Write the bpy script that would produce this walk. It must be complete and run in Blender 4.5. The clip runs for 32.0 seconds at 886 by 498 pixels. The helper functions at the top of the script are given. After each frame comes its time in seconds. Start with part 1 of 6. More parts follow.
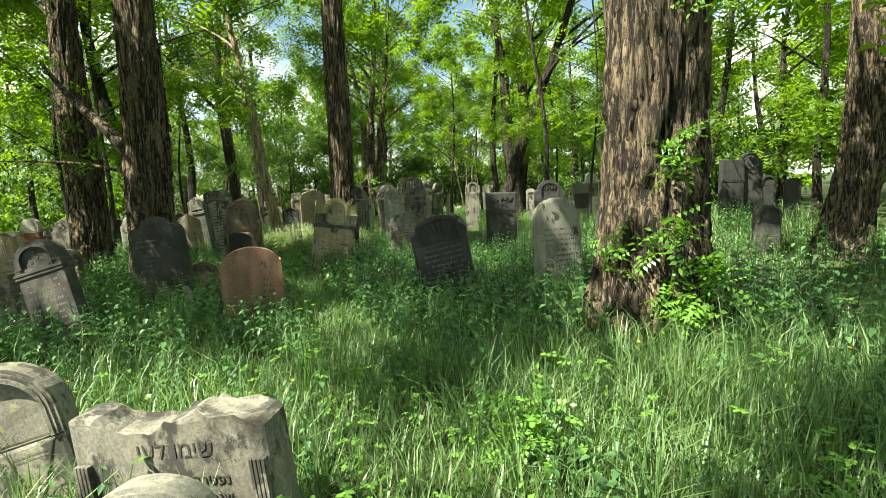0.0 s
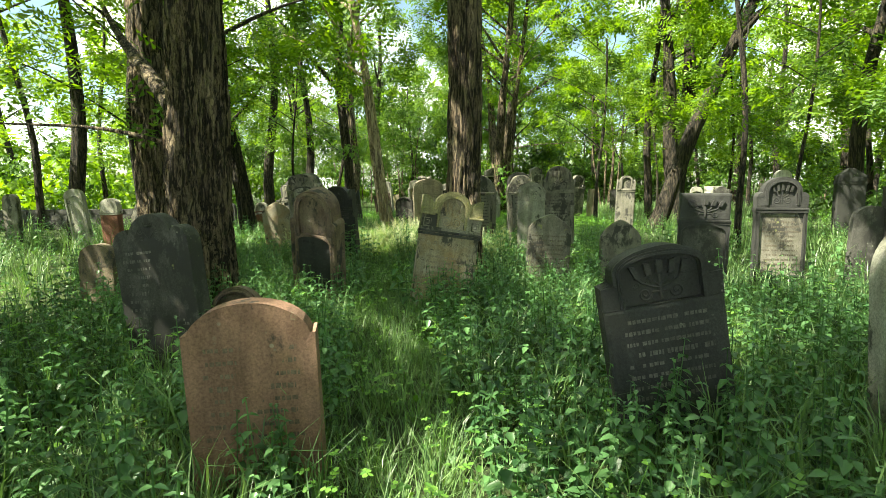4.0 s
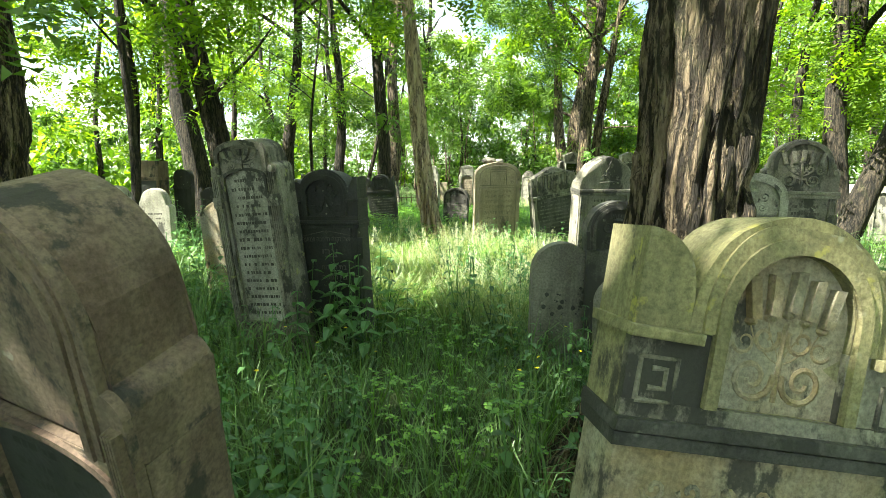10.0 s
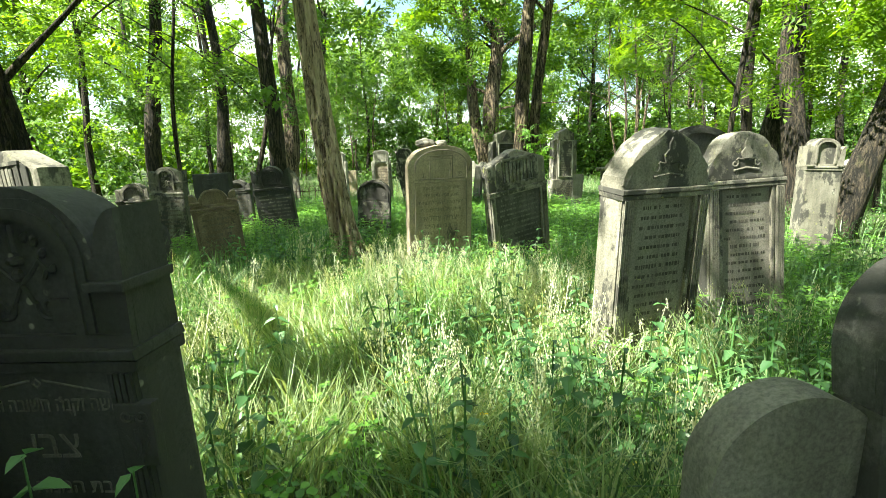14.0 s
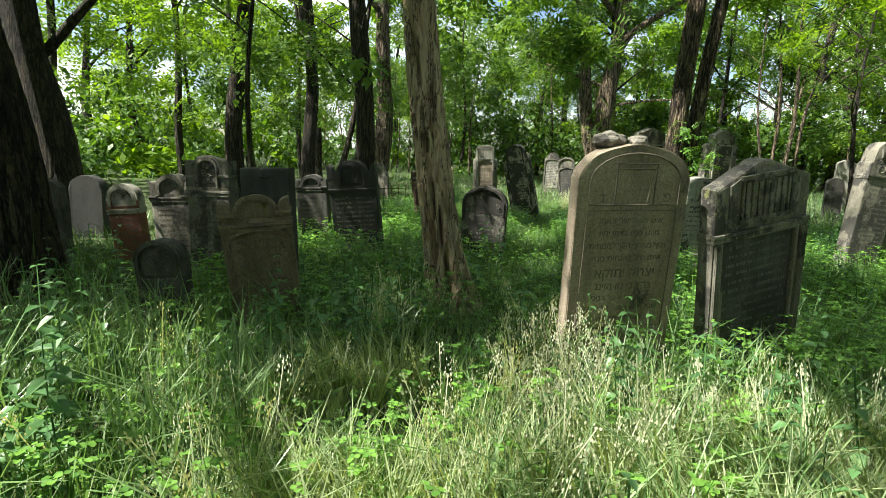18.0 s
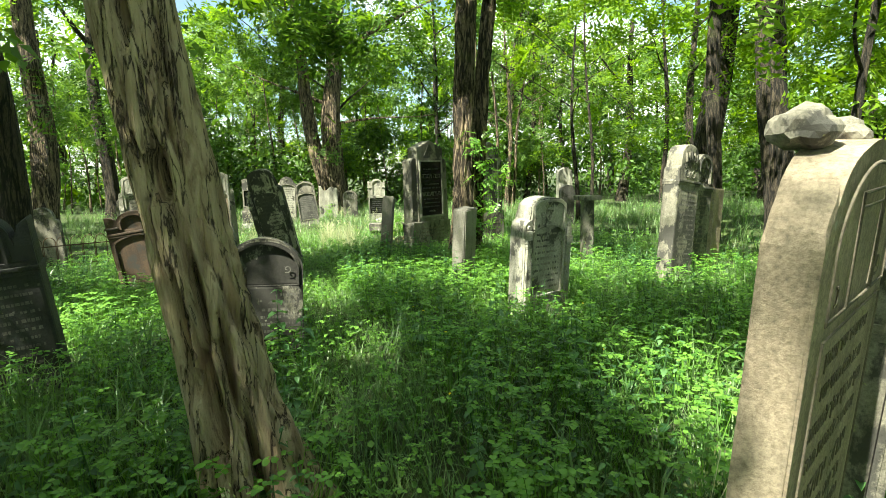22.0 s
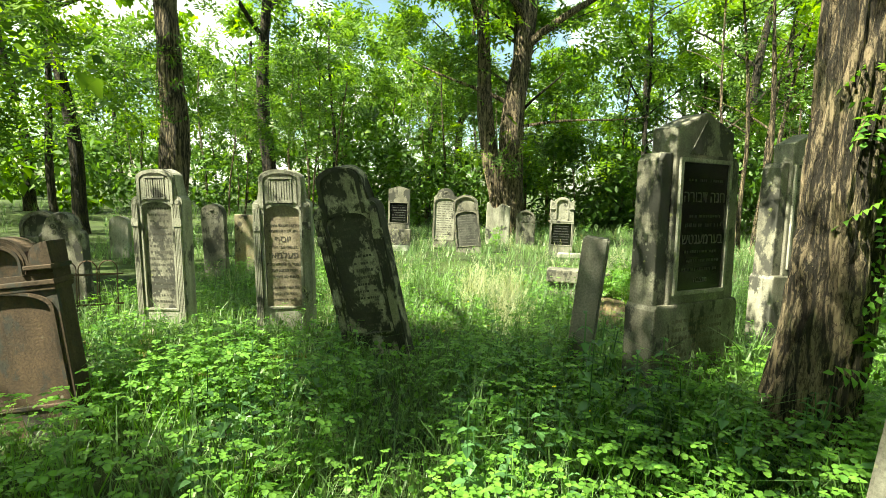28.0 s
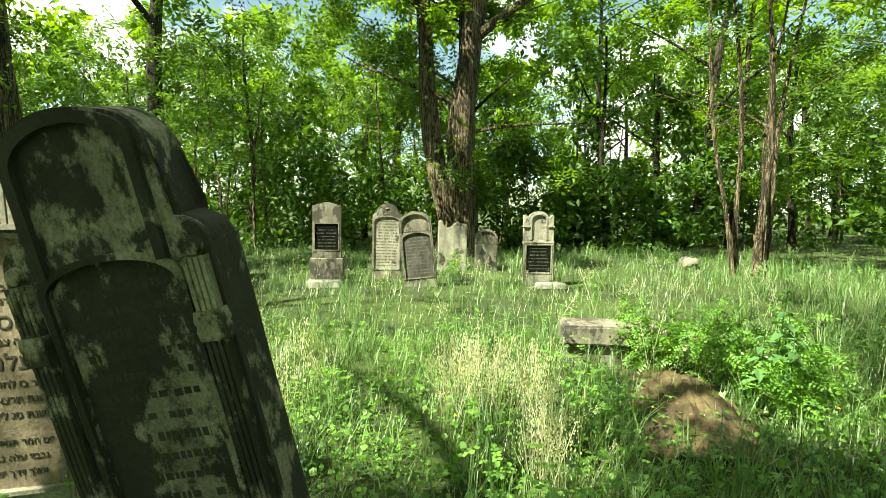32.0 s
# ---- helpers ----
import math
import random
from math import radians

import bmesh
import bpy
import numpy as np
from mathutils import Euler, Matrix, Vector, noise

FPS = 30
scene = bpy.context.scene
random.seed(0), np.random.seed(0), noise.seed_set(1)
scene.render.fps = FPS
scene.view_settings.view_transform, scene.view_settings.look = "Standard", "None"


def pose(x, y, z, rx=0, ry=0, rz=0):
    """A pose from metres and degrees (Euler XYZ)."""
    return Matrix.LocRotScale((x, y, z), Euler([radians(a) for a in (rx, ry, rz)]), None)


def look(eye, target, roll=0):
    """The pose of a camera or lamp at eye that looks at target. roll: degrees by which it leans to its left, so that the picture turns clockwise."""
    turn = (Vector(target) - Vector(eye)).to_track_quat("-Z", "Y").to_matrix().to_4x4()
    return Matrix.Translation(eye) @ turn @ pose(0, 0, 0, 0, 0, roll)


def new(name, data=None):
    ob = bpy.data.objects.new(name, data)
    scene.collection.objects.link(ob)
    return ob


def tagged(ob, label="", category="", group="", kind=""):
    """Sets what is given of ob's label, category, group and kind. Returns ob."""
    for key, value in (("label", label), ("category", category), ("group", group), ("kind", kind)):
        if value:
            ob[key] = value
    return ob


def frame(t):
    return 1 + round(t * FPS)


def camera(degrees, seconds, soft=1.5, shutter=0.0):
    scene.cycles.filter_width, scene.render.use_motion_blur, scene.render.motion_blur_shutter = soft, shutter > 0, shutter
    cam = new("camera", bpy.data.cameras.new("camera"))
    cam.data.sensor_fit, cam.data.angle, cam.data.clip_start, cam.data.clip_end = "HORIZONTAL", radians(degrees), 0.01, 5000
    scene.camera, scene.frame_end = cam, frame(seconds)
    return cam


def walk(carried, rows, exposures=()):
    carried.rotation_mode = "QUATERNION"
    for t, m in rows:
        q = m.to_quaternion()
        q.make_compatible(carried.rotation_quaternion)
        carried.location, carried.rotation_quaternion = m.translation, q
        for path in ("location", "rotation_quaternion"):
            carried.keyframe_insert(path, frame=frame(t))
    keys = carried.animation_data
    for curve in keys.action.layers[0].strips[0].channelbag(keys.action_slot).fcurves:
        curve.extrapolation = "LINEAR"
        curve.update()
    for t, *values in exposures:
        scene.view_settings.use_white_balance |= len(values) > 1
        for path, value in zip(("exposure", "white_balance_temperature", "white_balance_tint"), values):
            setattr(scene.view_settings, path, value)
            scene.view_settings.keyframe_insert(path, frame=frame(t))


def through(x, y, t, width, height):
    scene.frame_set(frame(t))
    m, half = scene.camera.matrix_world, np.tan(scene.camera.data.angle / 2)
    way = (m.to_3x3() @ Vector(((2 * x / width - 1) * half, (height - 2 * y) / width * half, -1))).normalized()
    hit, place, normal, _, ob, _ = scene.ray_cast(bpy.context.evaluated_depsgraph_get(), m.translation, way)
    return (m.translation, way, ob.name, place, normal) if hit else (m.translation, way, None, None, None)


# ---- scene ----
cam = camera(78.2, 32.0, 0.45)
ROWS = [
    (0.0, -0.069, -0.009, 1.466, 84.00, 3.05, 0.20),
    (0.5, -0.041, 0.498, 1.499, 84.27, 1.80, 5.08),
    (1.0, 0.018, 0.926, 1.507, 84.31, 0.72, 10.28),
    (1.5, 0.049, 1.391, 1.531, 83.85, 0.23, 14.61),
    (2.0, -0.062, 1.849, 1.506, 84.11, -0.08, 16.67),
    (2.5, -0.221, 2.314, 1.515, 83.87, 0.50, 16.74),
    (3.0, -0.377, 2.760, 1.498, 83.86, 0.90, 15.35),
    (3.5, -0.533, 3.131, 1.529, 83.40, 1.28, 13.59),
    (5.5, -1.177, 4.993, 1.520, 84.22, -0.51, 11.77),
    (6.0, -1.270, 5.476, 1.524, 84.44, -1.31, 13.25),
    (6.5, -1.366, 5.996, 1.514, 84.50, -2.05, 14.92),
    (7.0, -1.507, 6.441, 1.511, 83.97, -2.45, 16.60),
    (7.5, -1.771, 6.924, 1.517, 83.27, -2.05, 17.99),
    (8.0, -1.980, 7.339, 1.504, 82.07, -1.55, 19.32),
    (8.5, -2.159, 7.790, 1.532, 81.82, -1.25, 19.35),
    (9.0, -2.294, 8.185, 1.499, 82.23, -1.40, 19.00),
    (9.5, -2.485, 8.518, 1.535, 81.82, -1.86, 18.02),
    (10.0, -2.528, 8.858, 1.545, 81.97, -1.02, 17.58),
    (10.5, -2.664, 9.280, 1.557, 81.23, -0.28, 16.72),
    (11.0, -2.830, 9.696, 1.539, 81.69, -0.39, 15.18),
    (11.5, -2.990, 10.008, 1.563, 80.83, -0.18, 15.02),
    (12.0, -3.144, 10.367, 1.557, 81.10, 0.41, 13.14),
    (12.5, -3.325, 10.678, 1.584, 80.95, 0.84, 11.06),
    (13.0, -3.531, 10.971, 1.607, 80.68, 1.04, 8.78),
    (13.5, -3.553, 11.431, 1.603, 80.41, 0.91, 7.70),
    (15.5, -3.894, 12.634, 1.660, 79.76, 0.47, 10.44),
    (16.0, -3.957, 12.991, 1.653, 79.55, -0.41, 13.56),
    (16.5, -4.159, 13.399, 1.660, 79.79, -1.53, 17.12),
    (17.0, -4.313, 13.765, 1.647, 80.01, -2.35, 19.19),
    (17.5, -4.516, 14.197, 1.651, 80.09, -2.32, 19.09),
    (18.0, -4.717, 14.542, 1.656, 79.66, -2.08, 16.95),
    (18.5, -5.023, 14.879, 1.642, 79.79, -1.33, 14.18),
    (19.0, -5.204, 15.188, 1.660, 80.01, -1.27, 11.03),
    (19.5, -5.405, 15.550, 1.597, 80.69, -0.94, 7.35),
    (20.0, -5.611, 15.885, 1.670, 80.61, -0.47, 2.74),
    (20.5, -5.825, 16.235, 1.715, 80.22, 1.74, -2.46),
    (21.0, -5.953, 16.541, 1.703, 80.88, 1.70, -6.30),
    (21.5, -5.940, 16.955, 1.692, 81.77, 1.08, -10.33),
    (22.0, -5.895, 17.374, 1.674, 82.16, 1.32, -12.64),
    (22.5, -5.865, 17.887, 1.663, 82.45, 1.55, -12.95),
    (23.0, -5.737, 18.454, 1.615, 82.57, 1.68, -11.69),
    (23.5, -5.658, 18.859, 1.596, 82.16, 1.44, -10.59),
    (24.0, -5.576, 19.372, 1.601, 82.30, 0.88, -8.23),
    (24.5, -5.479, 19.846, 1.637, 81.61, 1.33, -5.01),
    (25.0, -5.415, 20.396, 1.642, 82.65, 0.48, -1.57),
    (25.5, -5.356, 20.809, 1.660, 81.73, 0.16, 0.73),
    (26.0, -5.327, 21.289, 1.697, 82.30, -1.14, 3.97),
    (26.5, -5.316, 21.692, 1.699, 83.04, -1.42, 5.90),
    (28.5, -5.496, 23.297, 1.619, 83.96, -1.71, 6.34),
    (29.0, -5.548, 23.740, 1.617, 84.16, -1.28, 4.94),
    (29.5, -5.645, 24.176, 1.611, 84.30, -0.62, 2.92),
    (30.0, -5.731, 24.621, 1.611, 84.34, 0.26, 1.01),
    (30.5, -5.780, 25.097, 1.591, 84.87, 0.74, 0.32),
    (31.0, -5.846, 25.530, 1.583, 85.31, 0.51, 0.31),
    (31.5, -5.910, 25.945, 1.576, 86.07, -0.28, -0.20),
    (32.0, -5.950, 26.267, 1.548, 85.98, -0.53, -0.42),
]
EXPOSURE = [(0, 1.82, 7130, -1), (3, 2.13, 7450, -4), (6, 2.4, 6980, -1), (9, 2.85, 6830, 0), (12, 2.74, 6980, -4), (13.5, 2.64, 6880, -5), (15.5, 2.06, 6730, 2), (18, 1.65, 6580, 6), (20, 2.28, 6830, 2), (22, 2.22, 7030, -5), (24, 2.2, 7450, -4), (28, 2.2, 7850, -12), (32, 2.0, 8000, -13)]
walk(cam, [(t, pose(x, y, z, rx, ry, rz)) for t, x, y, z, rx, ry, rz in ROWS], EXPOSURE)

# ---- daylight through the wood ----
SUN = Vector((-0.56, -0.40, 0.92)).normalized()
world = bpy.data.worlds.new("sky")
scene.world = world
world.use_nodes = True
wn = world.node_tree.nodes
sky = wn.new("ShaderNodeTexSky")
sky.sky_type, sky.sun_disc = "NISHITA", False
sky.sun_elevation = math.asin(SUN.z)
sky.sun_rotation = math.atan2(SUN.x, SUN.y)
# broken white cloud over blue
wl = world.node_tree.links
sky_at = wn.new("ShaderNodeTexCoord")
cloud = wn.new("ShaderNodeTexNoise")
cloud.inputs["Scale"].default_value, cloud.inputs["Detail"].default_value, cloud.inputs["Roughness"].default_value = 3.4, 7.0, 0.6
wl.new(sky_at.outputs["Generated"], cloud.inputs["Vector"])
cover = wn.new("ShaderNodeValToRGB")
cover.color_ramp.elements[0].position, cover.color_ramp.elements[1].position = 0.49, 0.60
wl.new(cloud.outputs["Fac"], cover.inputs[0])
heaven = wn.new("ShaderNodeMix")
heaven.data_type = "RGBA"
heaven.inputs[7].default_value = (8.5, 8.6, 8.7, 1)
wl.new(cover.outputs[0], heaven.inputs[0])
wl.new(sky.outputs[0], heaven.inputs[6])
wl.new(heaven.outputs[2], wn["Background"].inputs[0])
wn["Background"].inputs[1].default_value = 0.065
sun = new("sun", bpy.data.lights.new("sun", "SUN"))
sun.data.energy, sun.data.angle, sun.data.color = 5.0, radians(0.6), (1.0, 0.95, 0.86)
sun.matrix_world = look((0, 0, 60), tuple(Vector((0, 0, 60)) - SUN))


# ---- materials ----
def nodes_of(name):
    m = bpy.data.materials.new(name)
    m.use_nodes = True
    return m, m.node_tree.nodes, m.node_tree.links, m.node_tree.nodes["Principled BSDF"]


def noise_node(n, l, vec, scale, detail=4.0, rough=0.55):
    q = n.new("ShaderNodeTexNoise")
    q.inputs["Scale"].default_value, q.inputs["Detail"].default_value, q.inputs["Roughness"].default_value = scale, detail, rough
    l.new(vec, q.inputs["Vector"])
    return q.outputs["Fac"]


def ramp(n, l, fac, stops):
    r = n.new("ShaderNodeValToRGB")
    while len(r.color_ramp.elements) < len(stops):
        r.color_ramp.elements.new(0.5)
    for e, (p, c) in zip(r.color_ramp.elements, stops):
        e.position, e.color = p, (c if isinstance(c, tuple) else (c, c, c)) + (1,)
    l.new(fac, r.inputs[0])
    return r.outputs[0]


def mix(n, l, fac, a, b, kind="MIX"):
    q = n.new("ShaderNodeMix")
    q.data_type, q.blend_type = "RGBA", kind
    for socket, v in ((q.inputs[0], fac), (q.inputs[6], a), (q.inputs[7], b)):
        if isinstance(v, (int, float)):
            socket.default_value = v
        elif isinstance(v, tuple):
            socket.default_value = v + (1,)
        else:
            l.new(v, socket)
    return q.outputs[2]


def shifted(n, l, scale=(1, 1, 1)):
    """Object coordinates, moved by each object's own random number."""
    c, o, m = n.new("ShaderNodeTexCoord"), n.new("ShaderNodeObjectInfo"), n.new("ShaderNodeMapping")
    k = n.new("ShaderNodeMath")
    k.operation = "MULTIPLY"
    k.inputs[1].default_value = 37.0
    l.new(o.outputs["Random"], k.inputs[0])
    l.new(c.outputs["Object"], m.inputs["Vector"])
    l.new(k.outputs[0], m.inputs["Location"])
    m.inputs["Scale"].default_value = scale
    return m.outputs[0]


def bump(n, l, height, strength, distance, bsdf):
    b = n.new("ShaderNodeBump")
    b.inputs["Strength"].default_value, b.inputs["Distance"].default_value = strength, distance
    l.new(height, b.inputs["Height"])
    l.new(b.outputs[0], bsdf.inputs["Normal"])


def stone_material(name, light, dark, crust=0.5, lichen=0.3, lichen_color=(0.30, 0.31, 0.12), crust_color=(0.035, 0.034, 0.032), rough=0.9, relief=0.6):
    """Weathered stone: blotches, rain streaks, black crust with ragged edges, round lichens, fine pits."""
    m, n, l, b = nodes_of(name)
    v = shifted(n, l)
    streak = shifted(n, l, (3.4, 3.4, 0.42))
    grain = noise_node(n, l, v, 70, 6, 0.72)
    blotch = noise_node(n, l, v, 3.1, 7, 0.62)
    col = mix(n, l, ramp(n, l, blotch, ((0.36, 0.0), (0.64, 1.0))), dark, light)
    col = mix(n, l, 0.62, col, ramp(n, l, grain, ((0.34, 0.2), (0.62, 1.0))), "MULTIPLY")
    run = noise_node(n, l, streak, 3.0, 5, 0.6)
    col = mix(n, l, 0.5, col, ramp(n, l, run, ((0.38, 0.35), (0.6, 1.0))), "MULTIPLY")
    soot = noise_node(n, l, shifted(n, l, (1.0, 1.0, 0.62)), 3.6, 10, 0.7)
    edge = 0.67 - 0.32 * crust
    col = mix(n, l, ramp(n, l, soot, ((edge, 0.0), (edge + 0.05, 0.9 if crust else 0.0))), col, crust_color)
    spots = noise_node(n, l, v, 9.0, 8, 0.62)
    e2 = 0.72 - 0.26 * lichen
    col = mix(n, l, ramp(n, l, spots, ((e2, 0.0), (e2 + 0.05, 0.7 if lichen else 0.0))), col, lichen_color)
    if lichen:
        vo = n.new("ShaderNodeTexVoronoi")
        vo.inputs["Scale"].default_value = 17.0
        l.new(v, vo.inputs["Vector"])
        rings = ramp(n, l, vo.outputs["Distance"], ((0.16, 1.0), (0.22, 0.0)))
        where = ramp(n, l, blotch, ((0.58 - 0.1 * lichen, 0.0), (0.66, 0.6)))
        col = mix(n, l, mix(n, l, 1.0, rings, where, "MULTIPLY"), col, (0.42, 0.42, 0.34))
    l.new(col, b.inputs["Base Color"])
    b.inputs["Roughness"].default_value = rough
    h = mix(n, l, 0.4, mix(n, l, 0.5, grain, spots), soot)
    bump(n, l, h, relief, 0.022, b)
    return m


GREY = stone_material("grey_sandstone", (0.33, 0.31, 0.26), (0.18, 0.165, 0.135), 0.52, 0.3)
DARK = stone_material("sooty_sandstone", (0.13, 0.125, 0.115), (0.07, 0.068, 0.062), 0.55, 0.15)
BLACK = stone_material("blackened_stone", (0.06, 0.06, 0.06), (0.032, 0.032, 0.033), 0.45, 0.10, rough=0.7)
RED = stone_material("red_sandstone", (0.36, 0.21, 0.15), (0.27, 0.15, 0.105), 0.12, 0.12, (0.30, 0.27, 0.18))
BEIGE = stone_material("beige_sandstone", (0.40, 0.33, 0.25), (0.29, 0.23, 0.17), 0.12, 0.22, (0.26, 0.22, 0.12))
BROWN = stone_material("brown_sandstone", (0.26, 0.205, 0.145), (0.16, 0.12, 0.083), 0.28, 0.2)
PALE = stone_material("pale_limestone", (0.48, 0.46, 0.40), (0.30, 0.29, 0.24), 0.36, 0.28)
WHITE = stone_material("white_limestone", (0.72, 0.70, 0.64), (0.52, 0.50, 0.45), 0.12, 0.12)
OCHRE = stone_material("ochre_limestone", (0.46, 0.42, 0.33), (0.36, 0.26, 0.14), 0.38, 0.15, (0.35, 0.30, 0.12))
YELLOW = stone_material("lichen_yellow_stone", (0.40, 0.36, 0.19), (0.27, 0.25, 0.14), 0.30, 0.45, (0.40, 0.36, 0.09))
CONCRETE = stone_material("grey_concrete", (0.26, 0.245, 0.215), (0.19, 0.175, 0.15), 0.08, 0.2, relief=0.3)
MOTTLED = stone_material("peeling_stone", (0.38, 0.36, 0.29), (0.22, 0.20, 0.16), 0.62, 0.2)
SMOKED = stone_material("smoke_stained_stone", (0.33, 0.31, 0.25), (0.18, 0.165, 0.135), 0.58, 0.2)
PEELED = stone_material("blackened_peeling_stone", (0.60, 0.56, 0.46), (0.38, 0.35, 0.27), 0.72, 0.1, crust_color=(0.013, 0.013, 0.013))
RUST = stone_material("rust_brown_stone", (0.12, 0.074, 0.047), (0.065, 0.042, 0.03), 0.45, 0.1)
SOOTED = stone_material("soot_covered_stone", (0.30, 0.28, 0.23), (0.15, 0.14, 0.115), 0.84, 0.1, crust_color=(0.013, 0.0125, 0.012))
MAROON = stone_material("maroon_sandstone", (0.31, 0.235, 0.175), (0.17, 0.112, 0.088), 0.38, 0.10)
BRICKRED = stone_material("brick_red_stone", (0.26, 0.105, 0.066), (0.16, 0.07, 0.046), 0.2, 0.2)
GLASSY = stone_material("black_glass_plate", (0.012, 0.012, 0.013), (0.008, 0.008, 0.009), 0.0, 0.0, rough=0.12, relief=0.02)
INK = stone_material("dark_lettering", (0.12, 0.11, 0.095), (0.055, 0.05, 0.042), 0.0, 0.0)
CUT = stone_material("weathered_lettering", (0.20, 0.17, 0.13), (0.13, 0.11, 0.085), 0.0, 0.1)
CHALK = stone_material("pale_lettering", (0.21, 0.20, 0.18), (0.11, 0.105, 0.095), 0.0, 0.0)
ETCH = stone_material("etched_lettering", (0.085, 0.085, 0.08), (0.04, 0.04, 0.038), 0.0, 0.0)
MOSS = stone_material("yellow_moss", (0.30, 0.21, 0.04), (0.13, 0.13, 0.06), 0.35, 0.6, (0.12, 0.15, 0.03), (0.12, 0.115, 0.09))
IRON = stone_material("rusty_iron", (0.13, 0.07, 0.04), (0.06, 0.04, 0.03), 0.1, 0.0)


def bark_material(name, light, dark, moss=0.0):
    """Long strips of bark with dark cracks between them and flaking edges."""
    m, n, l, b = nodes_of(name)
    v = shifted(n, l, (1, 1, 0.11))
    strip = noise_node(n, l, v, 10.5, 6, 0.62)
    fine = noise_node(n, l, shifted(n, l, (1, 1, 0.16)), 60, 6, 0.75)
    tone = noise_node(n, l, shifted(n, l, (1, 1, 0.5)), 4, 4, 0.6)
    col = mix(n, l, ramp(n, l, tone, ((0.34, 0.0), (0.66, 1.0))), tuple(0.5 * (p + q) for p, q in zip(light, dark)), light)
    col = mix(n, l, ramp(n, l, fine, ((0.38, 0.6), (0.54, 0.0))), col, dark)
    crack = ramp(n, l, strip, ((0.44, 0.0), (0.475, 1.0), (0.525, 1.0), (0.56, 0.0)))
    col = mix(n, l, crack, col, tuple(c * 0.18 for c in dark))
    split = noise_node(n, l, shifted(n, l, (1, 1, 0.2)), 24, 5, 0.65)
    col = mix(n, l, ramp(n, l, split, ((0.46, 0.0), (0.49, 0.75), (0.51, 0.75), (0.54, 0.0))), col, tuple(c * 0.4 for c in dark))
    if moss:
        g = noise_node(n, l, shifted(n, l), 2.3, 6, 0.6)
        col = mix(n, l, ramp(n, l, g, ((0.62 - 0.2 * moss, 0.0), (0.74, 0.5))), col, (0.10, 0.11, 0.035))
    l.new(col, b.inputs["Base Color"])
    b.inputs["Roughness"].default_value = 0.95
    groove = ramp(n, l, strip, ((0.41, 1.0), (0.5, 0.0), (0.59, 1.0)))
    groove = mix(n, l, 0.35, groove, ramp(n, l, split, ((0.45, 1.0), (0.5, 0.0), (0.55, 1.0))))
    bump(n, l, mix(n, l, 0.3, groove, fine), 1.0, 0.10, b)
    return m


BARK = bark_material("robinia_bark", (0.36, 0.275, 0.185), (0.11, 0.075, 0.047), 0.2)
# darker copy of the bark: leaf shade on the trunks, painted as colour
BARK_SHADED = bark_material("shaded_bark", (0.105, 0.08, 0.056), (0.034, 0.026, 0.018), 0.2)
def bare_wood_material():
    """Old bare wood: long flowing grain, dark checks and rot."""
    m, n, l, b = nodes_of("weathered_bare_wood_grain")
    v = shifted(n, l, (1, 1, 0.09))
    grain = noise_node(n, l, v, 38, 5, 0.65)
    flow = noise_node(n, l, v, 13, 4, 0.6)
    rot = noise_node(n, l, shifted(n, l, (1, 1, 0.4)), 5.5, 6, 0.65)
    col = mix(n, l, ramp(n, l, flow, ((0.36, 0.0), (0.6, 1.0))), (0.25, 0.18, 0.115), (0.46, 0.37, 0.25))
    col = mix(n, l, ramp(n, l, grain, ((0.34, 0.8), (0.45, 0.0))), col, (0.12, 0.085, 0.053))
    col = mix(n, l, ramp(n, l, rot, ((0.58, 0.0), (0.68, 0.8))), col, (0.12, 0.075, 0.04))
    check = ramp(n, l, noise_node(n, l, v, 9.0, 6, 0.6), ((0.482, 0.0), (0.495, 0.9), (0.505, 0.9), (0.518, 0.0)))
    col = mix(n, l, check, col, (0.03, 0.02, 0.013))
    l.new(col, b.inputs["Base Color"])
    b.inputs["Roughness"].default_value = 0.9
    bump(n, l, mix(n, l, check, mix(n, l, 0.5, grain, flow), (0.0, 0.0, 0.0)), 1.0, 0.06, b)
    return m


BARE = bare_wood_material()
BARK_PALE = bark_material("weathered_bare_wood", (0.46, 0.39, 0.28), (0.20, 0.15, 0.10), 0.1)


def leaf_material(name, a, b_color, through=0.45, rough=0.5, tint=(1.4, 1.35, 0.55)):
    m, n, l, b = nodes_of(name)
    g = n.new("ShaderNodeNewGeometry")
    c = n.new("ShaderNodeTexCoord")
    wide = noise_node(n, l, c.outputs["Object"], 0.35, 3)
    pick = n.new("ShaderNodeMath")
    pick.operation = "MULTIPLY_ADD"
    l.new(g.outputs["Random Per Island"], pick.inputs[0])
    pick.inputs[1].default_value = 0.75
    l.new(wide, pick.inputs[2])
    col = mix(n, l, ramp(n, l, pick.outputs[0], ((0.35, 0.0), (1.0, 1.0))), a, b_color)
    l.new(col, b.inputs["Base Color"])
    b.inputs["Roughness"].default_value = rough
    t = n.new("ShaderNodeBsdfTranslucent")
    l.new(mix(n, l, 1.0, col, tint, "MULTIPLY"), t.inputs[0])
    s = n.new("ShaderNodeMixShader")
    s.inputs[0].default_value = through
    l.new(b.outputs[0], s.inputs[1])
    l.new(t.outputs[0], s.inputs[2])
    l.new(s.outputs[0], n["Material Output"].inputs[0])
    return m


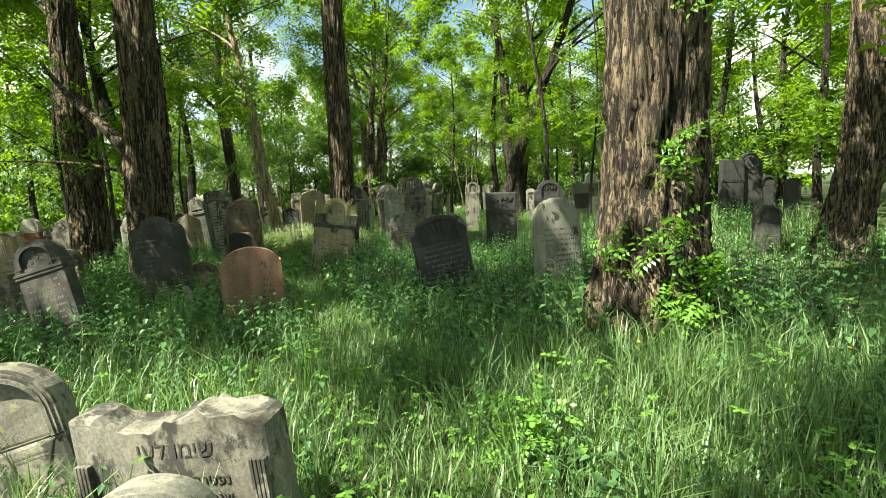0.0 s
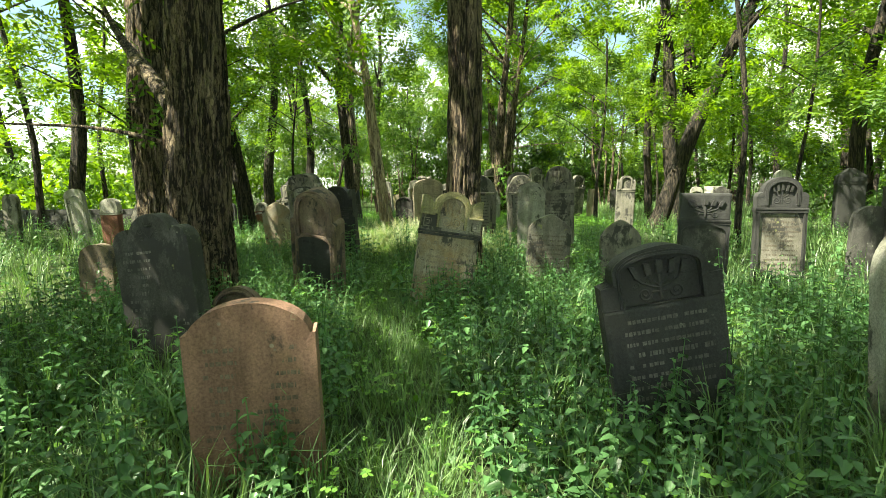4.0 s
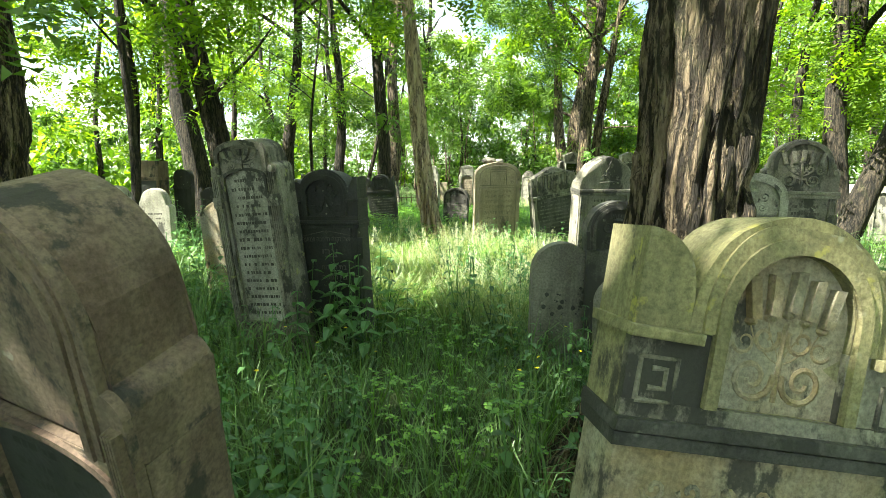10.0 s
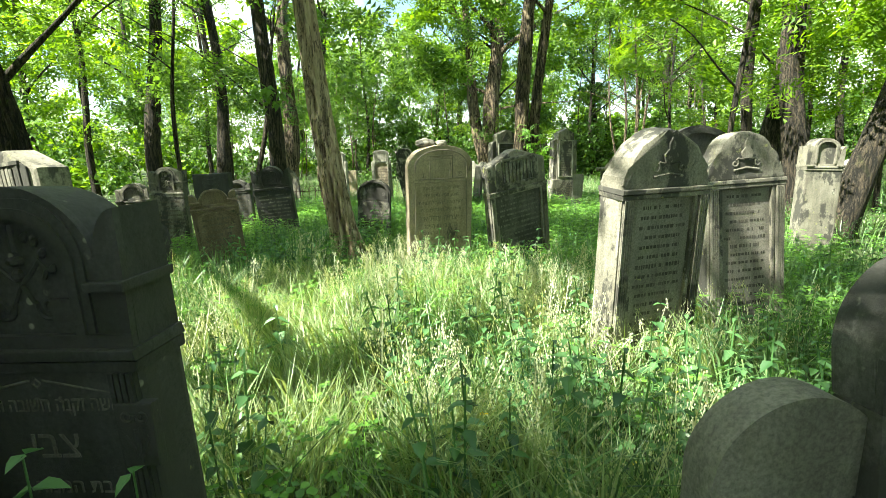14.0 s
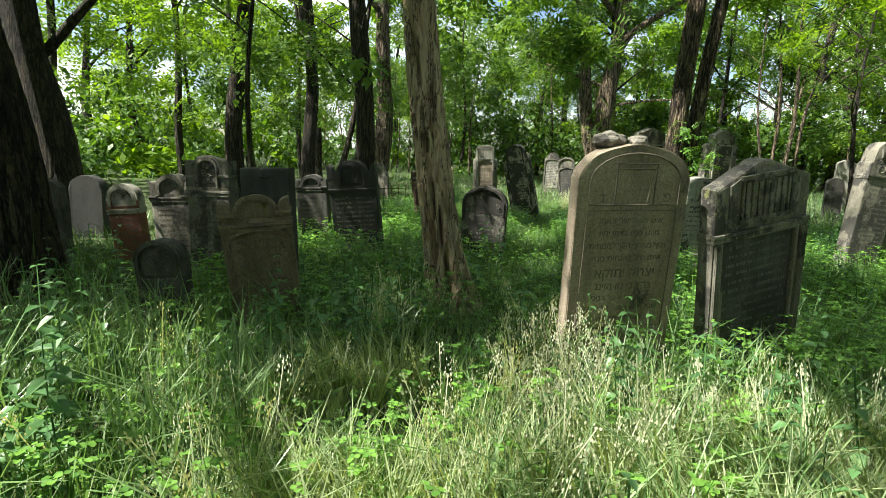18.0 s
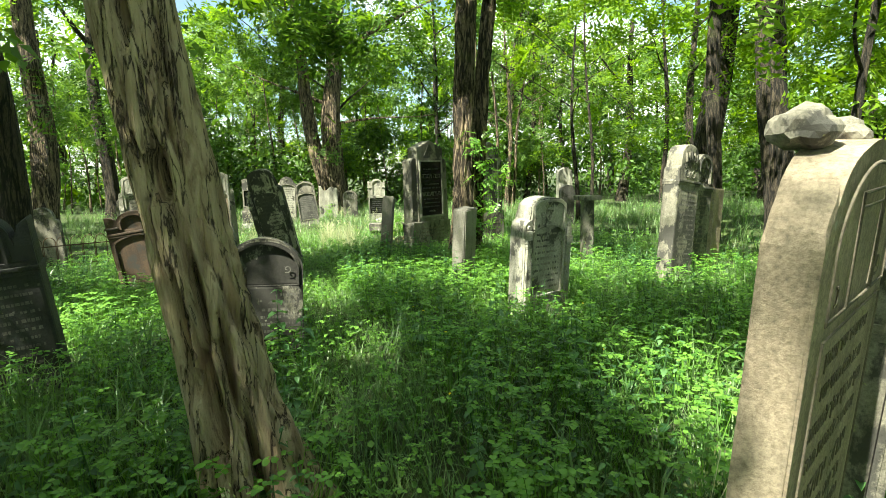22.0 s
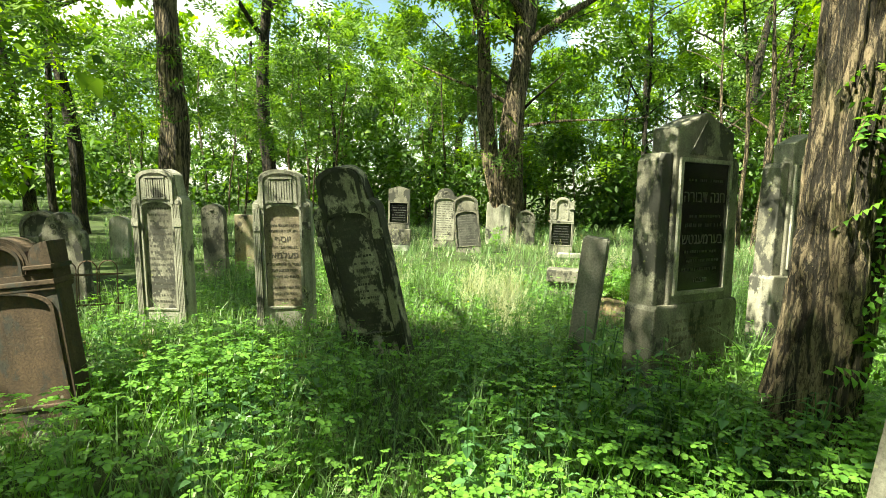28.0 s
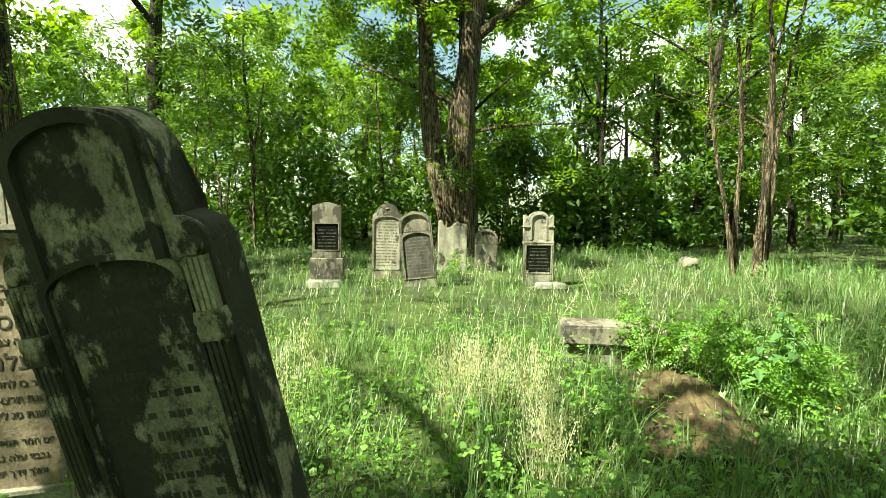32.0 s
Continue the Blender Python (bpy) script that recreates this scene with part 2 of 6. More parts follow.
LEAF = leaf_material("robinia_leaves", (0.055, 0.135, 0.014), (0.175, 0.295, 0.022), 0.55)
LEAF_COOL = leaf_material("linden_leaves", (0.028, 0.080, 0.018), (0.125, 0.225, 0.042), 0.5)
# undergrowth leaves with the deep wood's shade put into their colour
LEAF_SHADED = leaf_material("shaded_undergrowth_leaves", (0.012, 0.034, 0.010), (0.085, 0.175, 0.028), 0.4)
NETTLE = leaf_material("nettle_leaves", (0.014, 0.052, 0.02), (0.098, 0.21, 0.075), 0.3, 0.36, (1.25, 1.3, 0.7))
HERB = leaf_material("celandine_leaves", (0.036, 0.118, 0.022), (0.17, 0.34, 0.06), 0.38, 0.4, (1.3, 1.3, 0.5))
GRASS = leaf_material("meadow_grass", (0.026, 0.075, 0.026), (0.18, 0.29, 0.11), 0.32, 0.4, (1.25, 1.3, 0.7))
STRAW = leaf_material("flowering_grass", (0.42, 0.45, 0.32), (0.62, 0.62, 0.48), 0.35, 0.6)
PALE_GRASS = leaf_material("pale_grass", (0.17, 0.26, 0.11), (0.36, 0.43, 0.23), 0.4, 0.5)
FLOWER = leaf_material("buttercup_petals", (0.75, 0.55, 0.02), (0.85, 0.65, 0.03), 0.2, 0.4)


def ground_material():
    m, n, l, b = nodes_of("woodland_ground")
    c = n.new("ShaderNodeTexCoord").outputs["Object"]
    a = noise_node(n, l, c, 0.7, 6)
    f = noise_node(n, l, c, 22, 6, 0.7)
    col = mix(n, l, ramp(n, l, a, ((0.4, 0.0), (0.62, 1.0))), (0.022, 0.04, 0.009), (0.05, 0.085, 0.014))
    col = mix(n, l, ramp(n, l, f, ((0.45, 0.0), (0.7, 0.7))), col, (0.045, 0.032, 0.02))
    l.new(col, b.inputs["Base Color"])
    b.inputs["Roughness"].default_value = 1.0
    bump(n, l, f, 0.8, 0.05, b)
    return m


SOIL = ground_material()


# ---- building helpers ----
def mesh_of(name, verts, faces, material, smooth=False):
    me = bpy.data.meshes.new(name)
    me.from_pydata([tuple(v) for v in verts], [], faces)
    me.materials.append(material)
    if smooth:
        me.polygons.foreach_set("use_smooth", [True] * len(me.polygons))
    me.update()
    return me


def part(name, bm, material, parent, label=""):
    """Links a bmesh as one mesh object under a thing or a part."""
    me = bpy.data.meshes.new(name)
    bmesh.ops.recalc_face_normals(bm, faces=bm.faces)
    bm.to_mesh(me)
    bm.free()
    me.materials.append(material)
    ob = new(name, me)
    ob.parent = parent
    return tagged(ob, label)


def thing(name, m, label, category, group=""):
    e = new(name)
    e.empty_display_size = 0.2
    e.matrix_world = m
    return tagged(e, label, category, group)


def prism(outline, y0, y1, bevel=0.0, bm=None):
    """The outline (x, z) as a slab from y0 (front) to y1."""
    own = bm is None
    bm = bmesh.new() if own else bm
    a = [bm.verts.new((x, y0, z)) for x, z in outline]
    b = [bm.verts.new((x, y1, z)) for x, z in outline]
    k = len(outline)
    front = bm.faces.new(a)
    back = bm.faces.new(b[::-1])
    for i in range(k):
        bm.faces.new((a[(i + 1) % k], a[i], b[i], b[(i + 1) % k]))
    if bevel:
        edges = list(front.edges) + list(back.edges)
        bmesh.ops.bevel(bm, geom=edges, offset=bevel, segments=2, affect="EDGES", profile=0.6, clamp_overlap=True)
    return bm


def box(bm, x0, x1, y0, y1, z0, z1):
    return prism([(x0, z0), (x1, z0), (x1, z1), (x0, z1)], y0, y1, 0, bm)


def arc(cx, cz, rx, rz, a0, a1, k=14):
    return [(cx + rx * math.cos(radians(a0 + (a1 - a0) * i / k)), cz + rz * math.sin(radians(a0 + (a1 - a0) * i / k))) for i in range(k + 1)]


def band(inner, outer, y0, y1, bm=None):
    """A moulding between two open lines of as many points."""
    bm = bm or bmesh.new()
    rows = [[bm.verts.new((x, y, z)) for x, z in line] for line, y in ((inner, y1), (inner, y0), (outer, y0), (outer, y1))]
    for r, s in zip(rows, rows[1:] + rows[:1]):
        for i in range(len(r) - 1):
            bm.faces.new((r[i], r[i + 1], s[i + 1], s[i]))
    for i in (0, -1):
        bm.faces.new([r[i] for r in rows])
    return bm


def lump(bm, x, y, z, rx, ry, rz, turn=0.0, seg=7):
    m = Matrix.Translation((x, y, z)) @ Matrix.Rotation(radians(turn), 4, "Y") @ Matrix.Diagonal((rx, ry, rz, 1))
    bmesh.ops.create_uvsphere(bm, u_segments=seg, v_segments=5, radius=1, matrix=m)


# ---- gravestones ----
def outline_of(top, w, h, shoulder, neck, rise):
    """Front outline of a stone: its feet go 0.25 m into the ground."""
    a = w / 2
    if top == "round":
        return [(a, -0.25)] + arc(0, h - rise, a, rise, 0, 180, 20) + [(-a, -0.25)]
    if top == "pointed":
        half = [(a, h - rise), (a * 0.96, h - rise * 0.82), (a * 0.80, h - rise * 0.56), (a * 0.55, h - rise * 0.32), (a * 0.28, h - rise * 0.12), (a * 0.08, h - 0.012)]
        return [(a, -0.25)] + half + [(0, h)] + [(-x, z) for x, z in half[::-1]] + [(-a, -0.25)]
    if top == "gable":
        return [(a, -0.25), (a, h - rise), (a * 0.12, h), (-a * 0.12, h), (-a, h - rise), (-a, -0.25)]
    if top == "ogee":
        half = [(a, h - rise), (a * 0.985, h - rise * 0.86), (a * 0.86, h - rise * 0.74), (a * 0.80, h - rise * 0.52), (a * 0.62, h - rise * 0.30), (a * 0.30, h - rise * 0.10), (a * 0.10, h - 0.008)]
        return [(a, -0.25)] + half + [(0, h)] + [(-x, z) for x, z in half[::-1]] + [(-a, -0.25)]
    if top == "bell":
        half = [(a, h - rise), (a * 0.99, h - rise * 0.85), (a * 0.93, h - rise * 0.74), (a * 0.80, h - rise * 0.66)]
        return [(a, -0.25)] + half + arc(0, h - rise * 0.62, a * 0.72, rise * 0.62, 8, 172, 12) + [(-x, z) for x, z in half[::-1]] + [(-a, -0.25)]
    if top == "flat":
        return [(a, -0.25), (a, h), (-a, h), (-a, -0.25)]
    if top == "broken":
        return [(a, -0.25), (a, h * 0.90), (a * 0.93, h * 0.94), (a * 0.72, h * 0.935), (a * 0.5, h * 0.965), (a * 0.36, h * 0.97), (a * 0.28, h * 1.0), (a * 0.16, h * 0.975), (a * 0.05, h * 0.93), (-a * 0.08, h * 0.905), (-a * 0.2, h * 0.86), (-a * 0.4, h * 0.85), (-a * 0.55, h * 0.875), (-a * 0.64, h * 0.93), (-a * 0.72, h * 0.99), (-a * 0.86, h * 1.02), (-a, h * 1.0), (-a, -0.25)]
    c = neck / 2
    if top == "ears":
        # rounded side ears, then the arch between them
        lobe = (h - shoulder) * 0.74
        right = [(a, -0.25)] + [(a - (a - c) * math.sin(radians(q)), shoulder + lobe * max(0.0, math.cos(radians(q))) ** 0.65) for q in range(0, 91, 10)]
        mid = arc(0, h - rise, c, rise, 0, 180, 18)
    elif top == "horns":
        right = [(a, -0.25), (a, shoulder + (h - shoulder) * 0.72), (a * 0.98, shoulder + (h - shoulder) * 0.80), (c + (a - c) * 0.45, shoulder + (h - shoulder) * 0.62), (c + (a - c) * 0.1, shoulder)]
        mid = arc(0, h - rise, c, rise, 0, 180, 18)
    elif top == "tower":
        # quarter-round shoulders below a block with a flat arch
        right = [(a, -0.25), (a, shoulder)] + arc(c, shoulder, a - c, (a - c) * 0.85, 0, 84, 6)[1:]
        mid = [(c, h - rise)] + arc(0, h - rise, c, rise, 0, 180, 14)[1:-1] + [(-c, h - rise)]
    else:
        # stepped shoulder below an arch
        right = [(a, -0.25), (a, shoulder), (c, shoulder)]
        mid = arc(0, h - rise, c, rise, 0, 180, 18)
    return right + mid + [(-x, z) for x, z in right[::-1]]


def cord(bm, pts, r, y, deep=1.0, taper=0.0):
    """A half-round strand along points (x, z), raised from the field at y."""
    rows = []
    n = len(pts)
    for i, (x, z) in enumerate(pts):
        a, b = pts[max(0, i - 1)], pts[min(n - 1, i + 1)]
        tx, tz = b[0] - a[0], b[1] - a[1]
        q = math.hypot(tx, tz) or 1.0
        rr = r * (1 - taper * i / max(1, n - 1))
        rows.append([bm.verts.new((x - tz / q * rr * math.cos(g), y + 0.002 - rr * deep * math.sin(g), z + tx / q * rr * math.cos(g))) for g in (0, 0.785, 1.571, 2.356, 3.142)])
    for p, q in zip(rows, rows[1:]):
        for k in range(4):
            bm.faces.new((p[k], p[k + 1], q[k + 1], q[k]))
    bm.faces.new(rows[0])
    bm.faces.new(rows[-1])


def spiral(cx, cz, r0, turns, side, start, k=22):
    """A scroll that winds inwards."""
    return [(cx + side * r0 * (1 - 0.8 * i / k) * math.cos(radians(start) + i / k * turns * 6.283), cz + r0 * (1 - 0.8 * i / k) * math.sin(radians(start) + i / k * turns * 6.283)) for i in range(k + 1)]


def relief_mesh(kind, cx, cz, w, h, y, rng):
    """Worn carving on the sunk field under the arch."""
    bm = bmesh.new()
    X = lambda u: cx + u * w
    Z = lambda v: cz + v * h
    if kind == "candles":
        # broken candles over paired scrolls, on a stem
        for i in range(5):
            u, v0 = (i - 2) * 0.17, 0.12 - 0.035 * abs(i - 2)
            tilt = (i - 2) * 0.035 + rng.uniform(-0.02, 0.02)
            a = 0.045
            prism([(X(u - a), Z(v0)), (X(u + a), Z(v0)), (X(u + a + tilt), Z(v0 + 0.24 + rng.uniform(-0.04, 0.04))), (X(u - a + tilt), Z(v0 + 0.25))], y - 0.026, y + 0.002, 0, bm)
            lump(bm, X(u), y, Z(v0 - 0.02), 0.06 * w, 0.02, 0.03 * h, 0, 8)
            cord(bm, [(X(u), Z(v0 - 0.03)), (X(u * 0.8), Z(v0 - 0.13)), (X(u * 0.3), Z(v0 - 0.2 - 0.02 * abs(i - 2))), (X(0), Z(-0.22))], 0.02 * w, y, 1.1)
        cord(bm, [(X(0), Z(0.05)), (X(0), Z(-0.46))], 0.035 * w, y, 1.0)
        for s in (-1, 1):
            cord(bm, [(X(s * 0.02), Z(-0.30))] + spiral(X(s * 0.24), Z(-0.32), 0.15 * h, 1.5, s, 170), 0.028 * h, y, 1.2, 0.3)
            cord(bm, spiral(X(s * 0.17), Z(-0.06), 0.10 * h, 1.2, s, 150), 0.022 * h, y, 1.1, 0.3)
            cord(bm, spiral(X(s * 0.36), Z(-0.10), 0.08 * h, 1.1, -s, 200), 0.02 * h, y, 1.0, 0.3)
    elif kind == "crown":
        # a candlestick between leafy volutes, with beads above
        cord(bm, [(X(0), Z(0.42)), (X(0), Z(0.18))], 0.05 * w, y, 0.8)
        lump(bm, X(0), y, Z(0.10), 0.10 * w, 0.024, 0.05 * h, 0, 8)
        lump(bm, X(0), y, Z(-0.02), 0.06 * w, 0.024, 0.06 * h, 0, 8)
        for s in (-1, 1):
            cord(bm, [(X(0), Z(-0.10)), (X(s * 0.12), Z(-0.02)), (X(s * 0.24), Z(0.10)), (X(s * 0.30), Z(0.02)), (X(s * 0.26), Z(-0.06))], 0.03 * w, y, 1.2)
            cord(bm, [(X(0), Z(-0.10)), (X(s * 0.10), Z(-0.26))] + spiral(X(s * 0.25), Z(-0.32), 0.12 * h, 1.4, s, 160), 0.026 * h, y, 1.2, 0.3)
            for u, v in ((0.14, 0.30), (0.24, 0.26), (0.30, 0.16), (0.38, 0.02)):
                lump(bm, X(s * u), y, Z(v), 0.035 * w, 0.02, 0.05 * h, s * 12, 6)
            prism([(X(s * 0.44) - 0.035, Z(-0.44)), (X(s * 0.44) + 0.035, Z(-0.44)), (X(s * 0.44) + 0.035, Z(-0.24)), (X(s * 0.44) - 0.035, Z(-0.24))], y - 0.02, y + 0.002, 0, bm)
    elif kind == "urn":
        # a flame-shaped finial over a pair of curls
        prism([(X(-0.10), Z(-0.05)), (X(0.10), Z(-0.05)), (X(0.14), Z(0.10)), (X(0.05), Z(0.22)), (X(0.06), Z(0.32)), (X(0), Z(0.46)), (X(-0.06), Z(0.32)), (X(-0.05), Z(0.22)), (X(-0.14), Z(0.10))], y - 0.016, y + 0.002, 0, bm)
        for s in (-1, 1):
            cord(bm, [(X(s * 0.06), Z(-0.08)), (X(s * 0.2), Z(-0.04))] + spiral(X(s * 0.27), Z(-0.16), 0.10 * h, 1.2, s, 120), 0.026 * h, y, 1.0, 0.3)
        cord(bm, [(X(-0.30), Z(-0.34)), (X(0), Z(-0.28)), (X(0.30), Z(-0.34))], 0.03 * h, y)
    elif kind == "books":
        # a bookcase with open doors
        for u in (-0.30, 0.30):
            prism([(X(u) - 0.008, Z(-0.40)), (X(u) + 0.008, Z(-0.40)), (X(u) + 0.008, Z(0.34)), (X(u) - 0.008, Z(0.34))], y - 0.02, y, 0, bm)
        for v in (-0.42, 0.32):
            prism([(X(-0.34), Z(v)), (X(0.34), Z(v)), (X(0.34), Z(v + 0.07)), (X(-0.34), Z(v + 0.07))], y - 0.024, y, 0, bm)
        k = 7
        for i in range(k):
            u = ((i + 0.5) / k - 0.5) * 0.54
            lean = rng.uniform(-0.012, 0.012)
            prism([(X(u - 0.028), Z(-0.35)), (X(u + 0.028), Z(-0.35)), (X(u + 0.028 + lean), Z(0.25 + 0.05 * rng.random())), (X(u - 0.028 + lean), Z(0.26))], y - 0.017, y, 0, bm)
        for s in (-1, 1):
            prism([(X(s * 0.34), Z(-0.38)), (X(s * 0.46), Z(-0.46)), (X(s * 0.46), Z(0.26)), (X(s * 0.34), Z(0.36))][::s], y - 0.014, y, 0, bm)
    else:
        # paired tendrils round a small crown
        lump(bm, X(0), y, Z(0.20), w * 0.13, 0.024, h * 0.06)
        for k in range(5):
            cord(bm, [(X((k - 2) * 0.05), Z(0.22)), (X((k - 2) * 0.075), Z(0.36))], 0.02 * w, y)
        for s in (-1, 1):
            cord(bm, [(X(0.02 * s), Z(-0.30)), (X(0.12 * s), Z(-0.10))] + spiral(X(s * 0.25), Z(0.02), 0.15 * h, 1.4, s, 190), 0.03 * h, y, 1.1, 0.3)
            cord(bm, spiral(X(s * 0.22), Z(-0.30), 0.11 * h, 1.3, -s, 200), 0.026 * h, y, 1.1, 0.3)
    return bm


def sunk_plate(outer, hole, y0, y1):
    """A face plate from y0 to y1 with one opening through it."""
    bm = bmesh.new()
    rims = []
    for loop in (outer, hole):
        v = [bm.verts.new((x, y0, z)) for x, z in loop]
        rims.append(v)
    edges = [bm.edges.new((v[i], v[(i + 1) % len(v)])) for v in rims for i in range(len(v))]
    bmesh.ops.triangle_fill(bm, use_beauty=True, use_dissolve=False, edges=edges)
    for v in rims:
        b = [bm.verts.new((p.co.x, y1, p.co.z)) for p in v]
        for i in range(len(v)):
            j = (i + 1) % len(v)
            bm.faces.new((v[i], v[j], b[j], b[i]))
    return bm


def letters(text, size, cx, z, y, width=None):
    """Right-to-left words as a thin mesh on the stone's face."""
    cu = bpy.data.curves.new("words", "FONT")
    cu.body, cu.size, cu.align_x, cu.extrude = text[::-1], size, "CENTER", 0.0015
    cu.resolution_u = 3
    ob = new("words", cu)
    me = bpy.data.meshes.new_from_object(ob.evaluated_get(bpy.context.evaluated_depsgraph_get()))
    bpy.data.objects.remove(ob)
    bpy.data.curves.remove(cu)
    bm = bmesh.new()
    bm.from_mesh(me)
    bpy.data.meshes.remove(me)
    xs = [v.co.x for v in bm.verts] or [0, 1]
    k = min(1.0, width / (max(xs) - min(xs))) if width else 1.0
    for v in bm.verts:
        v.co = Vector((cx + v.co.x * k, y - v.co.z - 0.0015, z + v.co.y))
    return bm


def text_rows(bm, rows, cx, z0, z1, width, y, rng, fill=0.40, avoid=()):
    """Writing too worn to read: rows of short plain bars."""
    rows = max(2, round((z1 - z0) / 0.068))
    step = (z1 - z0) / rows
    for r in range(rows):
        zc = z1 - (r + 0.5) * step
        if any(abs(zc - z) < gap for z, gap in avoid):
            continue
        half = width / 2 * (0.80 + 0.20 * rng.random())
        hh = step * fill / 2 * (1.25 if r == rows // 2 - 1 else 1)
        x = -half
        while x < half:
            run = min(step * (0.14 + 0.3 * rng.random()), half - x)
            if rng.random() < 0.9:
                t, b = zc + hh * (0.8 + 0.2 * rng.random()), zc - hh * (0.6 + 0.4 * rng.random())
                q = [bm.verts.new((cx + u, y - 0.0018, v)) for u, v in ((x, b), (x + run, b), (x + run, t), (x, t))]
                bm.faces.new(q)
            x += run + step * (0.10 if rng.random() < 0.8 else 0.32)


STONES = []


def worn(bm, seed):
    """Chipped, slightly uneven edges."""
    for v in bm.verts:
        v.co += 0.010 * noise.noise_vector(v.co * 5 + Vector((seed, 0, seed * 3)))
    return bm


def gravestone(x, y, w, h, top="round", material=GREY, label="", rz=0.0, ry=0.0, rx=0.0, th=0.16, shoulder=None, neck=None, rise=None,
               arch=None, cornice=None, pilasters=0.0, relief=None, rows=0, ink=CUT, panel=None, plinth=0.0, words=(), cap=None, seed=1, text_z=None, head=None, ledge=None, frieze=None, name="gravestone"):
    rng = random.Random(seed * 7 + int(abs(x) * 100))
    # x, y are where its head stands; the foot of a leaning stone lies to one side
    x, y = x - h * math.sin(radians(ry)), y + h * math.sin(radians(rx))
    e = thing(name, pose(x, y, 0, rx, ry, rz), label, "gravestone", "gravestones in the cemetery")
    STONES.append((x, y, rz, w, th))
    shoulder = h * 0.74 if shoulder is None else shoulder
    neck = w * 0.7 if neck is None else neck
    rise = (w if top == "round" else neck) * 0.42 if rise is None else rise
    f = -th / 2
    line = outline_of(top, w, h, shoulder, neck, rise)
    soft = min(0.026, th * 0.16)
    a = w / 2
    inner = w if top in ("round", "gable", "flat") else neck
    spring = h - rise
    deep = 0.024
    # the crown: a sunk arched field inside the head, or a plain head
    crown = bool(arch) and top not in ("flat", "pointed", "broken")
    ni = inner / 2 - 0.018 - (arch or 0)
    zs = (shoulder if top in ("ears", "horns", "step", "tower") else min(spring, (cornice or spring) + 0.12)) if crown else None
    foot = (cornice + 0.05) if cornice else (zs - 0.14 if crown else 0)
    if crown and cornice:
        zs = max(zs, cornice + 0.03)
    split = cornice - 0.002 if cornice else (foot if crown else None)
    body_top = split if split else h
    fw = w - 0.1 - 2 * pilasters
    zt = (text_z or ((cornice - 0.1) if cornice else (foot - 0.05 if crown else (shoulder if top not in ("round", "pointed") else spring) - 0.04)))
    hole = None
    if panel:
        pb = max(panel[2], 0.1)
        ptop = min(zt + 0.04, body_top - 0.02)
        hole = [(fw / 2, pb), (fw / 2, ptop), (-fw / 2, ptop), (-fw / 2, pb)]
        if panel[1]:
            hole = [(fw / 2, pb)] + arc(0, ptop - fw * 0.2, fw / 2, fw * 0.2, 0, 180, 14) + [(-fw / 2, pb)]
    sunk = f + deep
    if split:
        part("slab", worn(prism([(a, -0.25), (a, split), (-a, split), (-a, -0.25)], sunk if hole else f, th / 2, soft), seed), material, e)
        part("head", worn(prism([(u, max(v, split + 0.002)) for u, v in line], sunk if crown else f, th / 2, soft * (0.5 if crown else 1)), seed), head or cap or material, e)
    else:
        part("slab", worn(prism(line, sunk if hole else f, th / 2, soft), seed), material, e)
    if hole:
        outer = [(a, -0.25), (a, split), (-a, split), (-a, -0.25)] if split else line
        part("face", worn(sunk_plate(outer, hole, f, sunk + 0.001), seed), material, e)
        part("inscription_panel", prism([(u * 0.998, v) for u, v in hole], sunk - 0.004, sunk + 0.004), panel[0], e)
        k = 1 + 0.045 / fw
        mid = (hole[0][1] + max(v for _, v in hole)) / 2
        tall = max(v for _, v in hole) - hole[0][1]
        rim = [(u * k, mid + (v - mid) * (1 + 0.04 / tall)) for u, v in hole]
        part("panel_frame", band(hole + hole[:1], rim + rim[:1], f - 0.010, f + 0.004), cap or material, e)
    if crown:
        ra = max(0.03, rise - 0.018 - arch)
        opening = [(ni, zs)] + arc(0, max(spring, zs), ni, ra, 0, 180, 18) + [(-ni, zs)]
        outer = [(u, max(v, zs)) for u, v in line]
        part("crown", worn(prism(outer + opening[::-1], f, sunk + 0.001, 0), seed), (head if frieze else cap) or head or material, e)
        for s in (-1, 1):
            x0, x1 = sorted((s * ni, s * (a - 0.001)))
            part("side_field", worn(prism([(x0, foot), (x1, foot), (x1, zs - 0.001), (x0, zs - 0.001)], f + 0.002, sunk + 0.001), seed), frieze or head or material, e)
        part("field_base", worn(prism([(-a + 0.001, split + 0.003), (a - 0.001, split + 0.003), (a - 0.001, foot - 0.001), (-a + 0.001, foot - 0.001)], f + 0.002, sunk + 0.001), seed), frieze or head or material, e)
        ring = [(ni + 0.001, foot)] + arc(0, max(spring, zs), ni + 0.001, ra, 0, 180, 20) + [(-ni - 0.001, foot)]
        for q, proud in ((0.45, 0.016), (0.85, 0.008)):
            big = [(u + math.copysign(arch * q, u) * (1 if abs(u) > 0.02 else abs(u) / 0.02), v + (arch * q * max(0.0, (v - max(spring, zs)) / ra))) for u, v in ring]
            if frieze and q > 0.5:
                ring_z = [(u, max(v, zs)) for u, v in ring]
                big = [(u, max(v, zs)) for u, v in big]
            else:
                ring_z = ring
            part("arch_moulding", band(ring_z, big, f - proud, f + 0.004), (head if frieze else cap) or head or material, e)
        if top == "ears":
            # a small ledge under each ear
            for s in (-1, 1):
                x0, x1 = sorted((s * (ni + arch * 0.9), s * (a + 0.014)))
                bm = prism([(x0, zs - 0.026), (x1, zs - 0.026), (x1, zs), (x0, zs)], f - 0.03, th / 2 + 0.008, 0.006)
